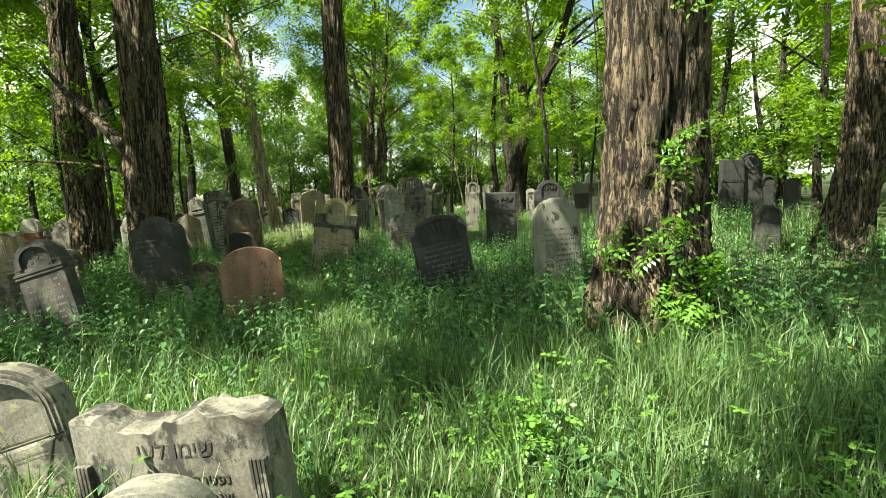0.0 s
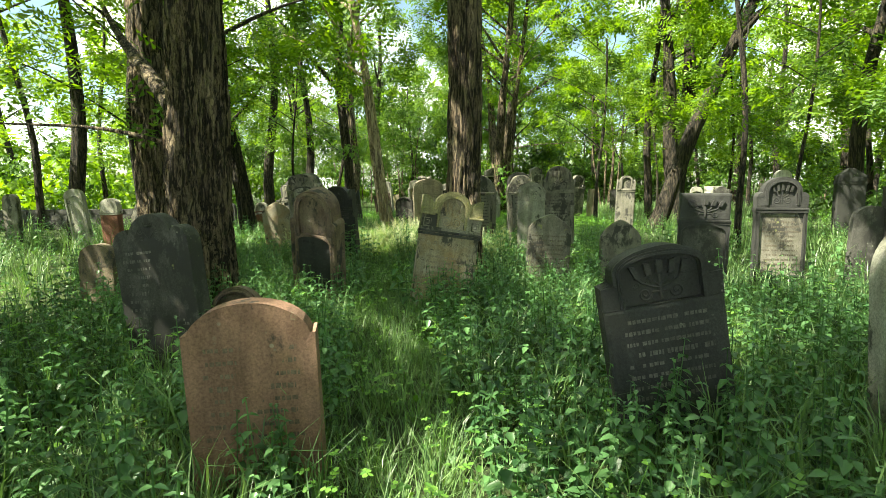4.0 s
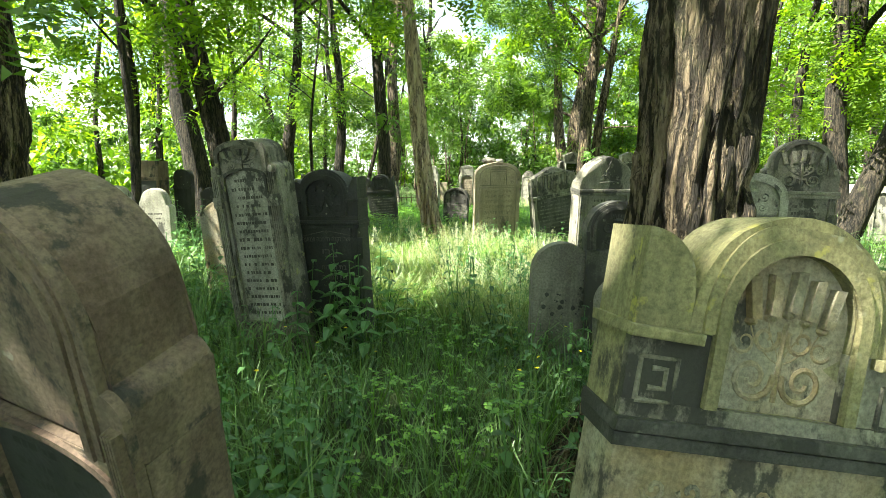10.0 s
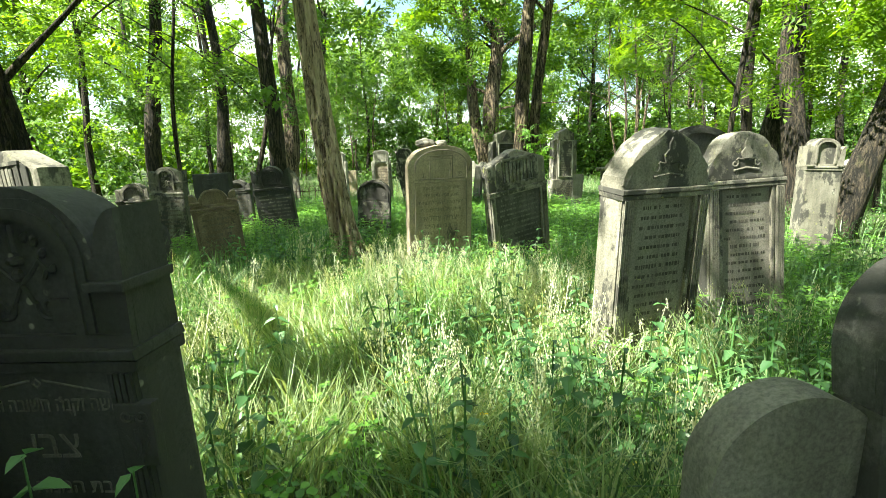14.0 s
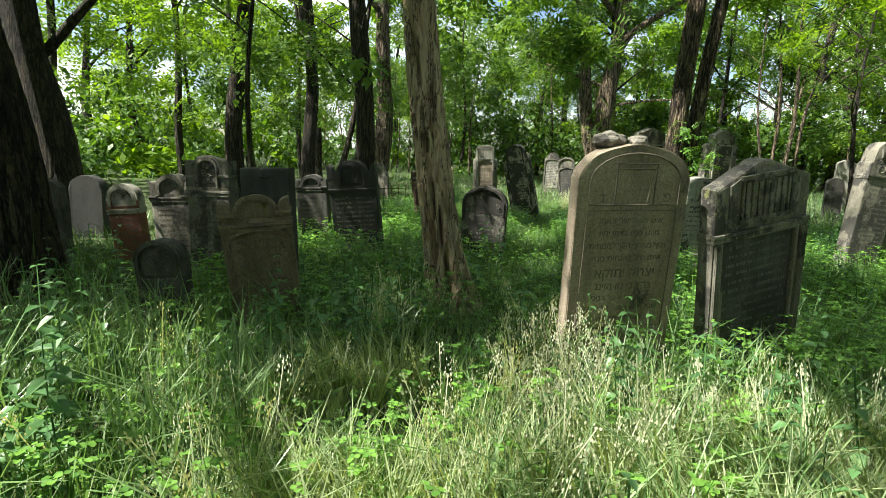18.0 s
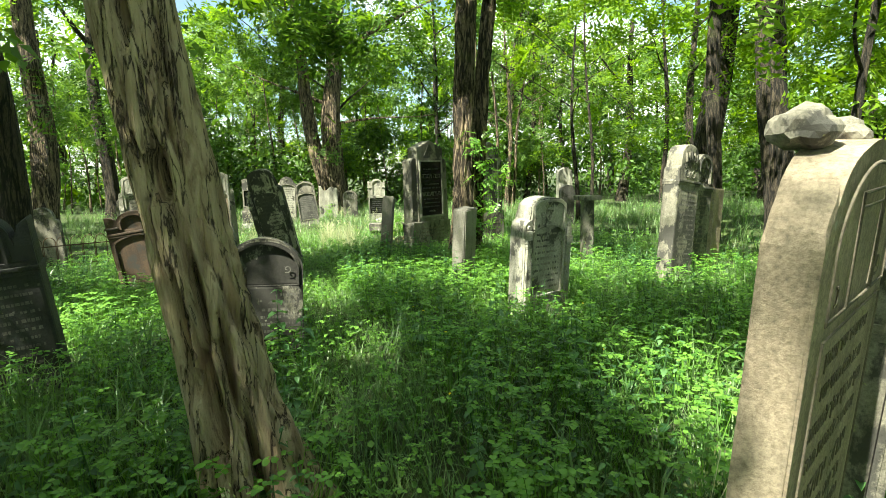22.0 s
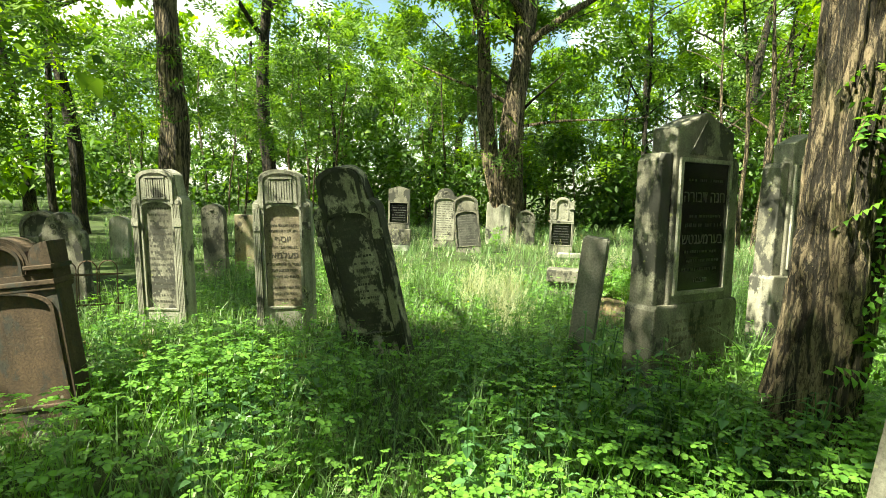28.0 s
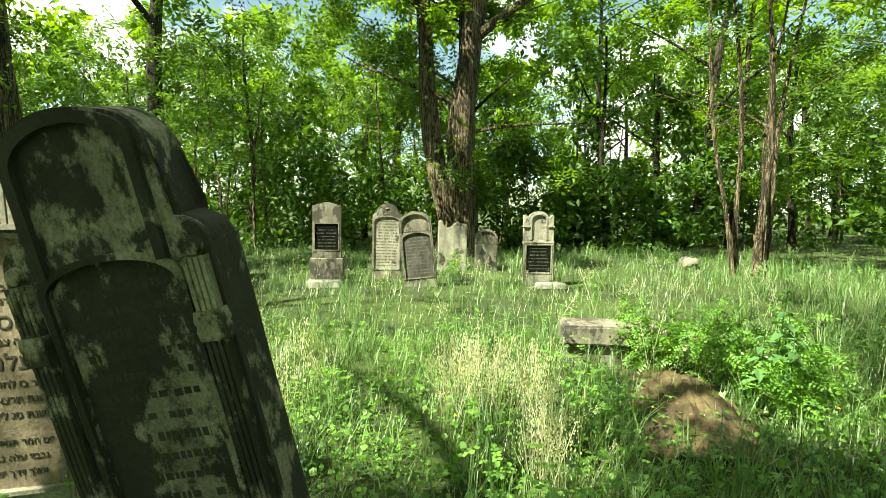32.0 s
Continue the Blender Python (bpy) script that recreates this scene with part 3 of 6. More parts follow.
                part("ledge", worn(bm, seed), (head if frieze else cap) or head or material, e)
        if frieze:
            field = [(ni - 0.001, foot)] + arc(0, max(spring, zs), ni - 0.001, ra, 0, 180, 16) + [(-ni + 0.001, foot)]
            part("arch_field", prism(field, sunk - 0.003, sunk + 0.003), material, e)
    if cornice:
        bm = prism([(-a - 0.005, cornice - 0.055), (a + 0.005, cornice - 0.055), (a + 0.009, cornice - 0.022), (-a - 0.009, cornice - 0.022)], f - 0.012, th / 2 + 0.004, 0.006)
        prism([(-a - 0.012, cornice - 0.019), (a + 0.012, cornice - 0.019), (a + 0.009, cornice + 0.012), (-a - 0.009, cornice + 0.012)], f - 0.02, th / 2 + 0.006, 0.006, bm)
        part("cornice", worn(bm, seed), ledge or cap or head or material, e)
    if pilasters:
        pz = (cornice - 0.057) if cornice else shoulder - 0.03
        for s in (-1, 1):
            # a fluted strip, drawn as one cross-section and raised
            x0 = w / 2 - 0.012 - pilasters
            cut = [(x0, f + 0.01), (x0, f - 0.016)]
            for k in range(4):
                a0 = x0 + pilasters * (k + 0.15) / 4
                a1 = x0 + pilasters * (k + 0.85) / 4
                cut += [(a0, f - 0.016), (a0, f - 0.026), (a1, f - 0.026), (a1, f - 0.016)]
            cut += [(x0 + pilasters, f - 0.016), (x0 + pilasters, f + 0.01)]
            bm = bmesh.new()
            lo = [bm.verts.new((s * u, v, -0.1)) for u, v in cut]
            hi = [bm.verts.new((s * u, v, pz)) for u, v in cut]
            for k in range(len(cut)):
                bm.faces.new((lo[k], lo[k - 1], hi[k - 1], hi[k]))
            bm.faces.new(hi)
            part("pilaster", bm, cap or material, e)
    if top == "tower" and pilasters and not arch:
        # framed head, round bosses on the shoulders, ringed capitals
        c = neck / 2
        lo = [(c - 0.012, shoulder - 0.02)] + [(c - 0.012, h - rise)] + arc(0, h - rise, c - 0.012, rise - 0.012, 0, 180, 14)[1:-1] + [(-c + 0.012, h - rise), (-c + 0.012, shoulder - 0.02)]
        li = [(u * (c - 0.045) / (c - 0.012), v - 0.03 * (v > shoulder)) for u, v in lo]
        part("head_frame", band(li, lo, f - 0.022, f + 0.005), cap or material, e)
        for s in (-1, 1):
            bx = s * (w / 2 - 0.012 - pilasters / 2)
            bm = bmesh.new()
            bmesh.ops.create_cone(bm, cap_ends=True, segments=18, radius1=pilasters * 0.42, radius2=pilasters * 0.36, depth=0.02, matrix=Matrix.Translation((bx, f - 0.008, shoulder + 0.0)) @ Matrix.Rotation(radians(90), 4, "X"))
            part("boss", bm, cap or material, e)
            zc = pz * 0.86
            x0 = bx - pilasters / 2 - 0.004
            x1 = bx + pilasters / 2 + 0.010 * (s > 0)
            part("capital", prism([(x0, zc - 0.045), (x1, zc - 0.045), (x1 + 0.006, zc - 0.015), (x1, zc), (x1 + 0.006, zc + 0.015), (x1, zc + 0.045), (x0, zc + 0.045), (x0 - 0.006, zc + 0.015), (x0, zc), (x0 - 0.006, zc - 0.015)], f - 0.034, f + 0.004), cap or material, e)
    if relief:
        if crown:
            z0, z1 = foot + 0.02, h - 0.018 - arch
            rw, ry0 = ni * 1.7, sunk
        else:
            z0, z1 = (cornice + 0.04, h - 0.05) if cornice else (shoulder + 0.01, h - 0.05) if top == "tower" else (spring - rise * 0.6, h - 0.05)
            rw, ry0 = inner * 0.8, f
        tagged(part("relief", relief_mesh(relief, 0, (z0 + z1) / 2, rw, (z1 - z0) * 1.04, ry0, rng), cap or head or material if not frieze else material, e), kind="stuff")
    if plinth:
        bm = box(bmesh.new(), -w / 2 - 0.05, w / 2 + 0.05, f - 0.05, th / 2 + 0.05, -0.25, plinth)
        bmesh.ops.bevel(bm, geom=bm.edges[:], offset=0.012, segments=1, affect="EDGES")
        part("plinth", bm, material, e)
    if hole:
        f = sunk - 0.004
        zt = ptop - (fw * 0.12 if panel[1] else 0.03)
        fw -= 0.05
    if rows:
        bm = bmesh.new()
        text_rows(bm, rows, 0, max(0.25, pb + 0.04 if panel else 0.25), zt, fw - 0.02, f, rng, avoid=[(z + size * 0.35, size * 0.75) for _, size, _, z, _ in words])
        tagged(part("inscription", bm, ink, e, "rows of worn cut letters"), kind="stuff")
    for text, size, cx, z, width in words:
        tagged(part("inscription", letters(text, size, cx, z, f, width), ink, e, "cut letters"), kind="stuff")
    return e

# ---- ground ----
def ground_height(x, y):
    return 0.05 * noise.noise((x * 0.35, y * 0.35, 0.0)) + 0.02 * noise.noise((x * 1.7, y * 1.7, 3.0))


def make_ground():
    xs = [-600, -250, -120, -70, -45] + [-30 + i * 0.5 for i in range(101)] + [32, 45, 70, 120, 250, 600]
    ys = [-600, -250, -100, -50, -25] + [-10 + i * 0.5 for i in range(121)] + [62, 80, 120, 250, 600]
    v = [(x, y, ground_height(x, y)) for y in ys for x in xs]
    k = len(xs)
    fc = [(j * k + i, j * k + i + 1, (j + 1) * k + i + 1, (j + 1) * k + i) for j in range(len(ys) - 1) for i in range(k - 1)]
    return tagged(new("ground", mesh_of("ground", v, fc, SOIL, True)), "uneven woodland soil under grass and herbs", "ground", "", "structure")


make_ground()

# ---- stones, from the walk's start to its end ----
G = gravestone
G(-1.25, 2.2, 0.88, 0.63, "broken", GREY, "broken pale gravestone top with a jagged upper edge in grass", -8, -4, 2, 0.2, rows=0, ink=INK, pilasters=0.07, words=(("שימו לעי", 0.10, 0.03, 0.45, 0.42), ("נפטרה", 0.06, 0.17, 0.33, None), ("שנת", 0.06, 0.2, 0.25, None)))
G(-1.16, 1.82, 0.46, 0.52, "round", PALE, "low round-headed pale gravestone in front of a broken one", 4, 0, -10, 0.14, arch=0.04)
G(-2.38, 2.6, 0.62, 0.74, "round", GREY, "leaning grey round-headed gravestone with grey lichen", 10, -14, -4, 0.16, arch=0.04, rows=3)
G(-2.26, 5.92, 0.64, 0.98, "step", RED, "reddish sandstone gravestone with rounded shoulders", 20, -0.8, 3, 0.13, neck=0.60, shoulder=0.82, rise=0.2, rows=6, ink=BROWN)
G(-4.05, 7.4, 0.70, 1.34, "tower", DARK, "sooty gravestone with rounded head and side scrolls", 2, -5.5, 0, 0.16, neck=0.40, shoulder=1.10, rise=0.2, relief="vine", rows=6, ink=CHALK)
G(-4.45, 5.75, 0.52, 1.22, "tower", DARK, "dark gravestone leaning well over beside another", 0, -15, -4, 0.18, shoulder=0.95, neck=0.46, cornice=0.9, arch=0.05, relief="vine", rows=4)
G(-5.2, 6.1, 0.52, 1.28, "ears", OCHRE, "stained pale gravestone leaning sideways", 0, -12, 0, 0.18, cornice=0.85, arch=0.05, relief="vine", rows=3)
G(-6.2, 6.9, 0.5, 1.3, "tower", GREY, "grey gravestone standing behind two leaning ones", 0, -6, 0, 0.16, cornice=0.9)
G(-6.9, 7.0, 0.48, 1.1, "ears", DARK, "dark leaning gravestone with a small carved arch", 0, -10, 0, 0.18, arch=0.05, cornice=0.7, relief="vine")
G(-0.22, 7.0, 0.72, 1.18, "step", BLACK, "black gravestone with a low arched head, leaning", 14, -9, -1, 0.15, neck=0.56, shoulder=0.98, rise=0.13, arch=0.03, relief="candles", rows=4, ink=CHALK)
G(1.37, 7.22, 0.61, 1.31, "round", PALE, "pale grey round-headed gravestone with mossy top", 10, -0.9, -3, 0.2, rise=0.34, rows=8, ink=GREY)
menorah_stone = G(-2.06, 10.32, 0.77, 1.47, "ears", OCHRE, "leaning ochre gravestone with yellow lichen on its arched top", 24, 9, -5, 0.2, neck=0.50, shoulder=1.17, rise=0.25, arch=0.07, cornice=0.95, relief="candles", rows=4, head=YELLOW, ledge=DARK, frieze=MOTTLED, ink=BEIGE, seed=3, text_z=0.66)
scrolls = bmesh.new()
for i in range(7):
    cord(scrolls, spiral(-0.27 + 0.09 * i, 0.80, 0.032, 1.1, 1, 180, 10), 0.007, -0.1)
for s in (-1, 1):
    for i in range(4):
        cord(scrolls, spiral(s * 0.32, 0.71 - 0.12 * i, 0.036, 1.1, s, 90, 10), 0.007, -0.1)
cord(scrolls, [(-0.25, 0.1), (-0.25, 0.71), (0.25, 0.71), (0.25, 0.1)], 0.006, -0.1)
tagged(part("scroll_border", scrolls, OCHRE, menorah_stone), kind="stuff")
for u in (-0.31, 0.31):
    letter_block = bmesh.new()
    cord(letter_block, [(u - 0.045, 1.0), (u + 0.045, 1.0), (u + 0.045, 1.10), (u - 0.045, 1.10), (u - 0.045, 1.0)], 0.008, -0.098)
    cord(letter_block, [(u - 0.02, 1.03), (u + 0.02, 1.03), (u + 0.02, 1.075), (u - 0.015, 1.075)], 0.008, -0.098)
    part("letter_block", letter_block, MOTTLED, menorah_stone)
G(-3.66, 9.69, 0.62, 1.58, "tower", MAROON, "maroon gravestone with round head and dark text panel", -3, 8, 15, 0.25, neck=0.50, shoulder=1.16, rise=0.25, arch=0.05, pilasters=0.035, panel=(BLACK, True, 0.30), rows=8, ink=ETCH)
G(-0.90, 14.82, 0.62, 1.90, "tower", GREY, "tall grey gravestone with flat-arched head", 0, 0, 0, 0.2, shoulder=1.6, neck=0.5, cornice=1.42, pilasters=0.06, relief="candles", rows=8, ink=INK)
G(-1.40, 14.19, 0.52, 1.58, "round", PALE, "pale round-headed gravestone with bluish letters", 0, 0, 0, 0.15, arch=0.05, relief="star", rows=6, ink=INK)
G(-0.97, 11.9, 0.65, 1.09, "pointed", GREY, "rough grey pointed gravestone", 9, 3, 2, 0.13, rise=0.25, rows=4)
G(0.06, 12.06, 0.6, 1.00, "pointed", GREY, "grey pointed gravestone with a smooth face", 8, 0, 0, 0.12, rise=0.3)
G(1.11, 11.62, 0.64, 1.39, "flat", BLACK, "black flat-topped gravestone with an arched panel", 0, 1, 0, 0.16, relief="candles", shoulder=1.0, neck=0.5, panel=(DARK, True, 0.2), cornice=1.02)
G(2.25, 12.25, 0.66, 1.60, "tower", BLACK, "black gravestone with a wide carved arch", 0, 0, 0, 0.18, shoulder=1.32, neck=0.5, cornice=1.15, arch=0.05, relief="candles", panel=(GREY, False, 0.2), rows=4)
G(3.78, 13.06, 0.5, 1.15, "round", DARK, "dark round-headed gravestone in herbs", 0, 2, 0, 0.15)
crown_stone = G(-4.96, 13.16, 0.64, 1.55, "ears", BLACK, "black gravestone with a carved crown arch and side scrolls", 1, -3.5, 1, 0.19, neck=0.49, shoulder=1.29, rise=0.21, arch=0.06, cornice=1.10, pilasters=0.07, relief="crown", rows=0, ink=CHALK, words=(("אשה זקנה חשובה וצנועה", 0.06, 0, 0.93, 0.48), ("צבי", 0.12, 0.02, 0.79, 0.3), ("בת המנוח", 0.06, 0.05, 0.68, 0.36), ("בת המנוח", 0.06, 0.05, 0.59, 0.36)))
for u in (-0.30, 0.30):
    capital = prism([(u - 0.05, 0.78), (u + 0.05, 0.78), (u + 0.055, 0.96), (u - 0.055, 0.96)], -0.127, -0.09, 0.004)
    for s in (-1, 1):
        cord(capital, spiral(u + s * 0.022, 0.925, 0.02, 1.2, s, 170, 10), 0.006, -0.127)
        cord(capital, [(u, 0.79), (u + s * 0.012, 0.83), (u + s * 0.034, 0.87)], 0.007, -0.127)
    cord(capital, [(u, 0.79), (u, 0.89)], 0.008, -0.127)
    part("floral_capital", capital, BLACK, crown_stone)
star_bm = bmesh.new()
cord(star_bm, [(0.012 * math.cos(a), 1.012 + 0.012 * math.sin(a)) for a in (0, 1.57, 3.14, 4.71, 6.28)], 0.004, -0.095)
for s in (-1, 1):
    cord(star_bm, [(s * 0.02, 1.02), (s * 0.25, 0.975)], 0.004, -0.095)
tagged(part("incised_lines", star_bm, CHALK, crown_stone), kind="stuff")
G(-5.36, 12.6, 0.62, 1.79, "tower", GREY, "tall grey-green gravestone with a flat-arched head", -1, -5, 5, 0.22, shoulder=1.55, neck=0.50, rise=0.09, pilasters=0.07, relief="candles", panel=(PALE, True, 0.3), rows=9, ink=INK)
G(-6.75, 14.05, 0.58, 1.23, "pointed", OCHRE, "plain pointed gravestone with yellowish weathering", 20, -5, 0, 0.13, rise=0.2)
G(-6.95, 15.12, 0.49, 1.70, "gable", GREY, "pale gabled gravestone with a carved bookcase", -2, -7, 0, 0.26, rise=0.14, cornice=1.28, relief="books", panel=(DARK, False, 0.3), rows=8, ink=CHALK)
G(-2.74, 15.73, 0.74, 1.78, "ogee", GREY, "grey-brown gravestone with a soft gabled head", 29, -1, 4.9, 0.23, rise=0.36, cornice=1.38, pilasters=0.075, relief="urn", rows=6, panel=(CONCRETE, False, 0.2), head=GREY, ink=INK)
G(-1.80, 16.70, 0.7, 1.77, "bell", GREY, "grey-brown round-headed gravestone beside its twin", 18.7, -2.4, -3, 0.2, rise=0.36, cornice=1.37, pilasters=0.07, relief="urn", rows=6, panel=(CONCRETE, False, 0.2), head=GREY, ink=INK)
pitted_stone = G(-2.92, 13.25, 0.49, 1.01, "round", CONCRETE, "low grey-brown gravestone with rows of small pits", 16, -0.5, 2.2, 0.13, rise=0.24)
pits = bmesh.new()
pit_rng = random.Random(9)
for i in range(46):
    u, v = pit_rng.uniform(-0.2, 0.2), pit_rng.choice((0.72, 0.66, 0.60, 0.54, 0.49, 0.44)) + pit_rng.uniform(-0.012, 0.012)
    r = pit_rng.choice((0.004, 0.005, 0.007, 0.016)) * (1.3 if v < 0.6 else 0.8)
    prism([(u + r * (0.7 + 0.5 * pit_rng.random()) * math.cos(g), v + r * (0.7 + 0.5 * pit_rng.random()) * math.sin(g)) for g in (0, 0.9, 1.8, 2.7, 3.6, 4.5, 5.4)], -0.067, -0.063, 0, pits)
tagged(part("pitting", pits, BLACK, pitted_stone, "black pits in the stone"), kind="stuff")
arched_stone = G(-2.51, 13.37, 0.5, 1.35, "round", DARK, "dark green round-headed gravestone with a raised arch", 18.5, -1.8, -2, 0.16, rise=0.24, arch=0.05, cornice=None, relief="vine")
part("inscription_panel", worn(prism([(0.2, 0.2)] + arc(0, 0.55, 0.2, 0.2, 0, 180, 14) + [(-0.2, 0.2)], -0.088, -0.07, 0.004), 3), CONCRETE, arched_stone)
cartouche = bmesh.new()
for zz, ww in ((0.66, 0.2), (0.60, 0.28), (0.54, 0.3)):
    text_rows(cartouche, 2, 0, zz - 0.03, zz + 0.03, ww, -0.088, random.Random(int(zz * 100)))
tagged(part("inscription", cartouche, INK, arched_stone), kind="stuff")
beige_stone = G(-4.64, 18.52, 0.85, 1.74, "round", BEIGE, "tall beige gravestone with incised writing and stones on top", 31, -1, 4.5, 0.12, rise=0.22, ink=CUT, seed=5,
  words=(("פ", 0.10, 0.26, 1.36, None), ("נ", 0.09, -0.24, 1.36, None), ("איש צעיר ישר ונאמן", 0.062, 0, 1.21, 0.60), ("מיגע כפיו בדמי ימיו", 0.062, 0, 1.12, 0.60), ("נטף מאסף הלך למנוחות", 0.062, 0, 1.03, 0.60), ("איתו שיב לאנחות מנה", 0.062, 0, 0.94, 0.60), ("יצחק יחזקא", 0.10, 0.0, 0.82, 0.6), ("בר צבי מו היינג", 0.075, 0, 0.73, 0.58), ("נפטר ביום א ער ג ניסן", 0.058, 0, 0.65, 0.58), ("שנת תרנו בשנה השלשים", 0.058, 0, 0.57, 0.58), ("לימי חייו תנצבה", 0.058, 0, 0.49, 0.55)))
incised = bmesh.new()
cord(incised, [(-0.345, 0.44), (-0.345, 1.30), (0.345, 1.30), (0.345, 0.44), (-0.345, 0.44)], 0.005, -0.067)
cord(incised, [(0.345, 1.34)] + arc(0, 1.50, 0.345, 0.19, 0, 180, 16) + [(-0.345, 1.34), (0.345, 1.34)], 0.005, -0.067)
cord(incised, [(-0.15, 1.34), (-0.15, 1.62), (0.15, 1.62), (0.15, 1.34)], 0.006, -0.067)
cord(incised, [(-0.13, 1.585), (0.13, 1.585), (0.10, 1.36)], 0.004, -0.067)
tagged(part("incised_frame", incised, CUT, beige_stone), kind="stuff")
G(-3.82, 19.19, 0.94, 1.7, "gable", GREY, "grey gabled gravestone with a carved bookcase", 38, -9, 4, 0.15, rise=0.16, cornice=1.20, pilasters=0.06, relief="books", panel=(DARK, False, 0.25), rows=5, ink=CHALK, seed=2)
G(1.0, 21.0, 0.52, 1.78, "ears", GREY, "pale gravestone with a rounded head far off among trees", 0, 2, 0, 0.3, cornice=1.35, arch=0.04)
G(-7.63, 18.5, 0.57, 1.23, "ears", BROWN, "brown gravestone with a blind arch and carved shoulders", 30, -6, 5, 0.14, neck=0.38, shoulder=1.10, rise=0.17, arch=0.04, cornice=1.0, panel=(BROWN, True, 0.2), rows=4)
G(-8.45, 22.0, 0.72, 1.47, "horns", BLACK, "black gravestone with a small arched carving", 14, -5.2, 6.8, 0.2, neck=0.46, shoulder=1.22, arch=0.05, cornice=1.05, relief="books", rows=5, ink=CHALK)
G(-6.4, 22.3, 0.65, 1.16, "round", SOOTED, "sooty round-headed gravestone with peeling letters", 2, 2, 0, 0.15, rise=0.27, arch=0.03, rows=5, ink=CHALK, words=(("פ", 0.10, 0.2, 0.86, None), ("נ", 0.10, -0.2, 0.86, None)))
G(-3.5, 23.13, 0.72, 1.4, "tower", PALE, "pale gravestone with fluted shoulders and a carved urn", 23, -0.3, 4.2, 0.25, shoulder=1.08, neck=0.52, rise=0.10, pilasters=0.07, relief="vine", panel=(PALE, True, 0.3), rows=5, ink=GREY)
G(-0.86, 24.12, 0.57, 2.01, "tower", SMOKED, "tall grey gravestone with a stepped round head", 25, 6, 0, 0.23, shoulder=1.65, neck=0.45, cornice=1.5, relief="candles", rows=6, ink=CHALK)
G(-0.33, 24.5, 0.53, 1.88, "tower", SMOKED, "tall grey round-headed gravestone beside its neighbour", 25, 6, 0, 0.22, shoulder=1.5, neck=0.42, cornice=1.4, arch=0.04, relief="candles", rows=5)
G(0.18, 24.8, 0.30, 1.35, "flat", BEIGE, "narrow beige slab beside tall gravestones", 25, 5, 0, 0.14)
G(-9.25, 28.6, 0.59, 1.78, "tower", PALE, "pale gravestone with fluted sides and a carved bookcase", 0, -1.4, 1.5, 0.2, shoulder=1.42, neck=0.44, rise=0.09, pilasters=0.07, relief="books", panel=(GREY, True, 0.22), rows=9, ink=INK, seed=4)
G(-7.88, 28.69, 0.62, 1.81, "tower", PALE, "pale gravestone with fluted sides above mossy kerb stones", 11.6, -2, 0.6, 0.2, shoulder=1.42, neck=0.46, rise=0.09, pilasters=0.07, relief="books", panel=(BEIGE, True, 0.30), ink=INK, rows=0,
  words=(("הרבני הנכבד והחכם", 0.042, 0, 1.19, 0.36), ("טוב לב רם המעלה", 0.042, 0, 1.13, 0.36), ("יוסף", 0.10, 0, 1.02, 0.24), ("בן מוה צבי הירש", 0.045, 0, 0.95, 0.36), ("פעלמאן", 0.10, 0, 0.84, 0.36), ("נפטר כו לחודש טבת", 0.045, 0, 0.76, 0.36), ("שנת תרצא לפק", 0.045, 0, 0.69, 0.34), ("בשנת סג לימי חייו", 0.045, 0, 0.62, 0.36), ("יום המר תמיד נזכיר", 0.04, 0, 0.50, 0.36), ("נכבד עלה בסער", 0.04, 0, 0.43, 0.34), ("והלך דרך ישרה", 0.04, 0, 0.36, 0.34), ("תנצבה", 0.075, 0, 0.20, 0.34)))
G(-6.95, 27.8, 0.66, 1.88, "tower", PEELED, "blackened gravestone with peeling surface, leaning", -8, -10.5, 9, 0.17, shoulder=1.45, neck=0.44, rise=0.12, pilasters=0.07, panel=(PEELED, True, 0.25), rows=6, ink=INK)
G(-8.55, 25.95, 0.68, 1.27, "ears", RUST, "brown gravestone with a broken shoulder, leaning", 8, -8, 0, 0.17, neck=0.42, shoulder=1.08, rise=0.16, arch=0.04, cornice=0.98, panel=(RUST, True, 0.2), relief="vine", seed=2)
G(-8.27, 37.6, 0.58, 1.70, "gable", GREY, "grey gravestone with a black glass plate on a plinth", 4, 0, 0, 0.18, rise=0.07, panel=(GLASSY, False, 0.72), rows=8, ink=ETCH, plinth=0.55)
G(-7.12, 38.8, 0.68, 1.70, "tower", GREY, "grey round-headed gravestone in a row across the clearing", 2, 1, 0, 0.2, shoulder=1.4, neck=0.48, relief="vine", panel=(PALE, True, 0.2), rows=8, ink=INK)
G(-6.46, 37.3, 0.66, 1.54, "round", GREY, "grey round-headed gravestone leaning towards its neighbour", 0, -6, 0, 0.2, arch=0.04, panel=(DARK, True, 0.2), rows=8, ink=CHALK)
G(-5.58, 40.44, 0.76, 1.27, "broken", PALE, "pale gravestone broken along its top", 0, 1, 0, 0.16)
G(-4.71, 40.51, 0.60, 1.08, "round", GREY, "low grey round-headed gravestone", 0, 0, 0, 0.15, arch=0.04)
G(-3.90, 37.5, 0.60, 1.55, "ears", PALE, "pale gravestone with a dark plate and horned top", -2, 0, 0, 0.25, neck=0.42, shoulder=1.25, arch=0.05, cornice=0.92, panel=(GLASSY, False, 0.3), rows=5, ink=ETCH)
G(-9.0, 19.7, 0.50, 1.50, "ears", GREY, "grey gravestone with small arched niche and cornice", 12, -1, 0, 0.2, neck=0.32, shoulder=1.28, arch=0.04, cornice=1.1, relief="vine", rows=5)
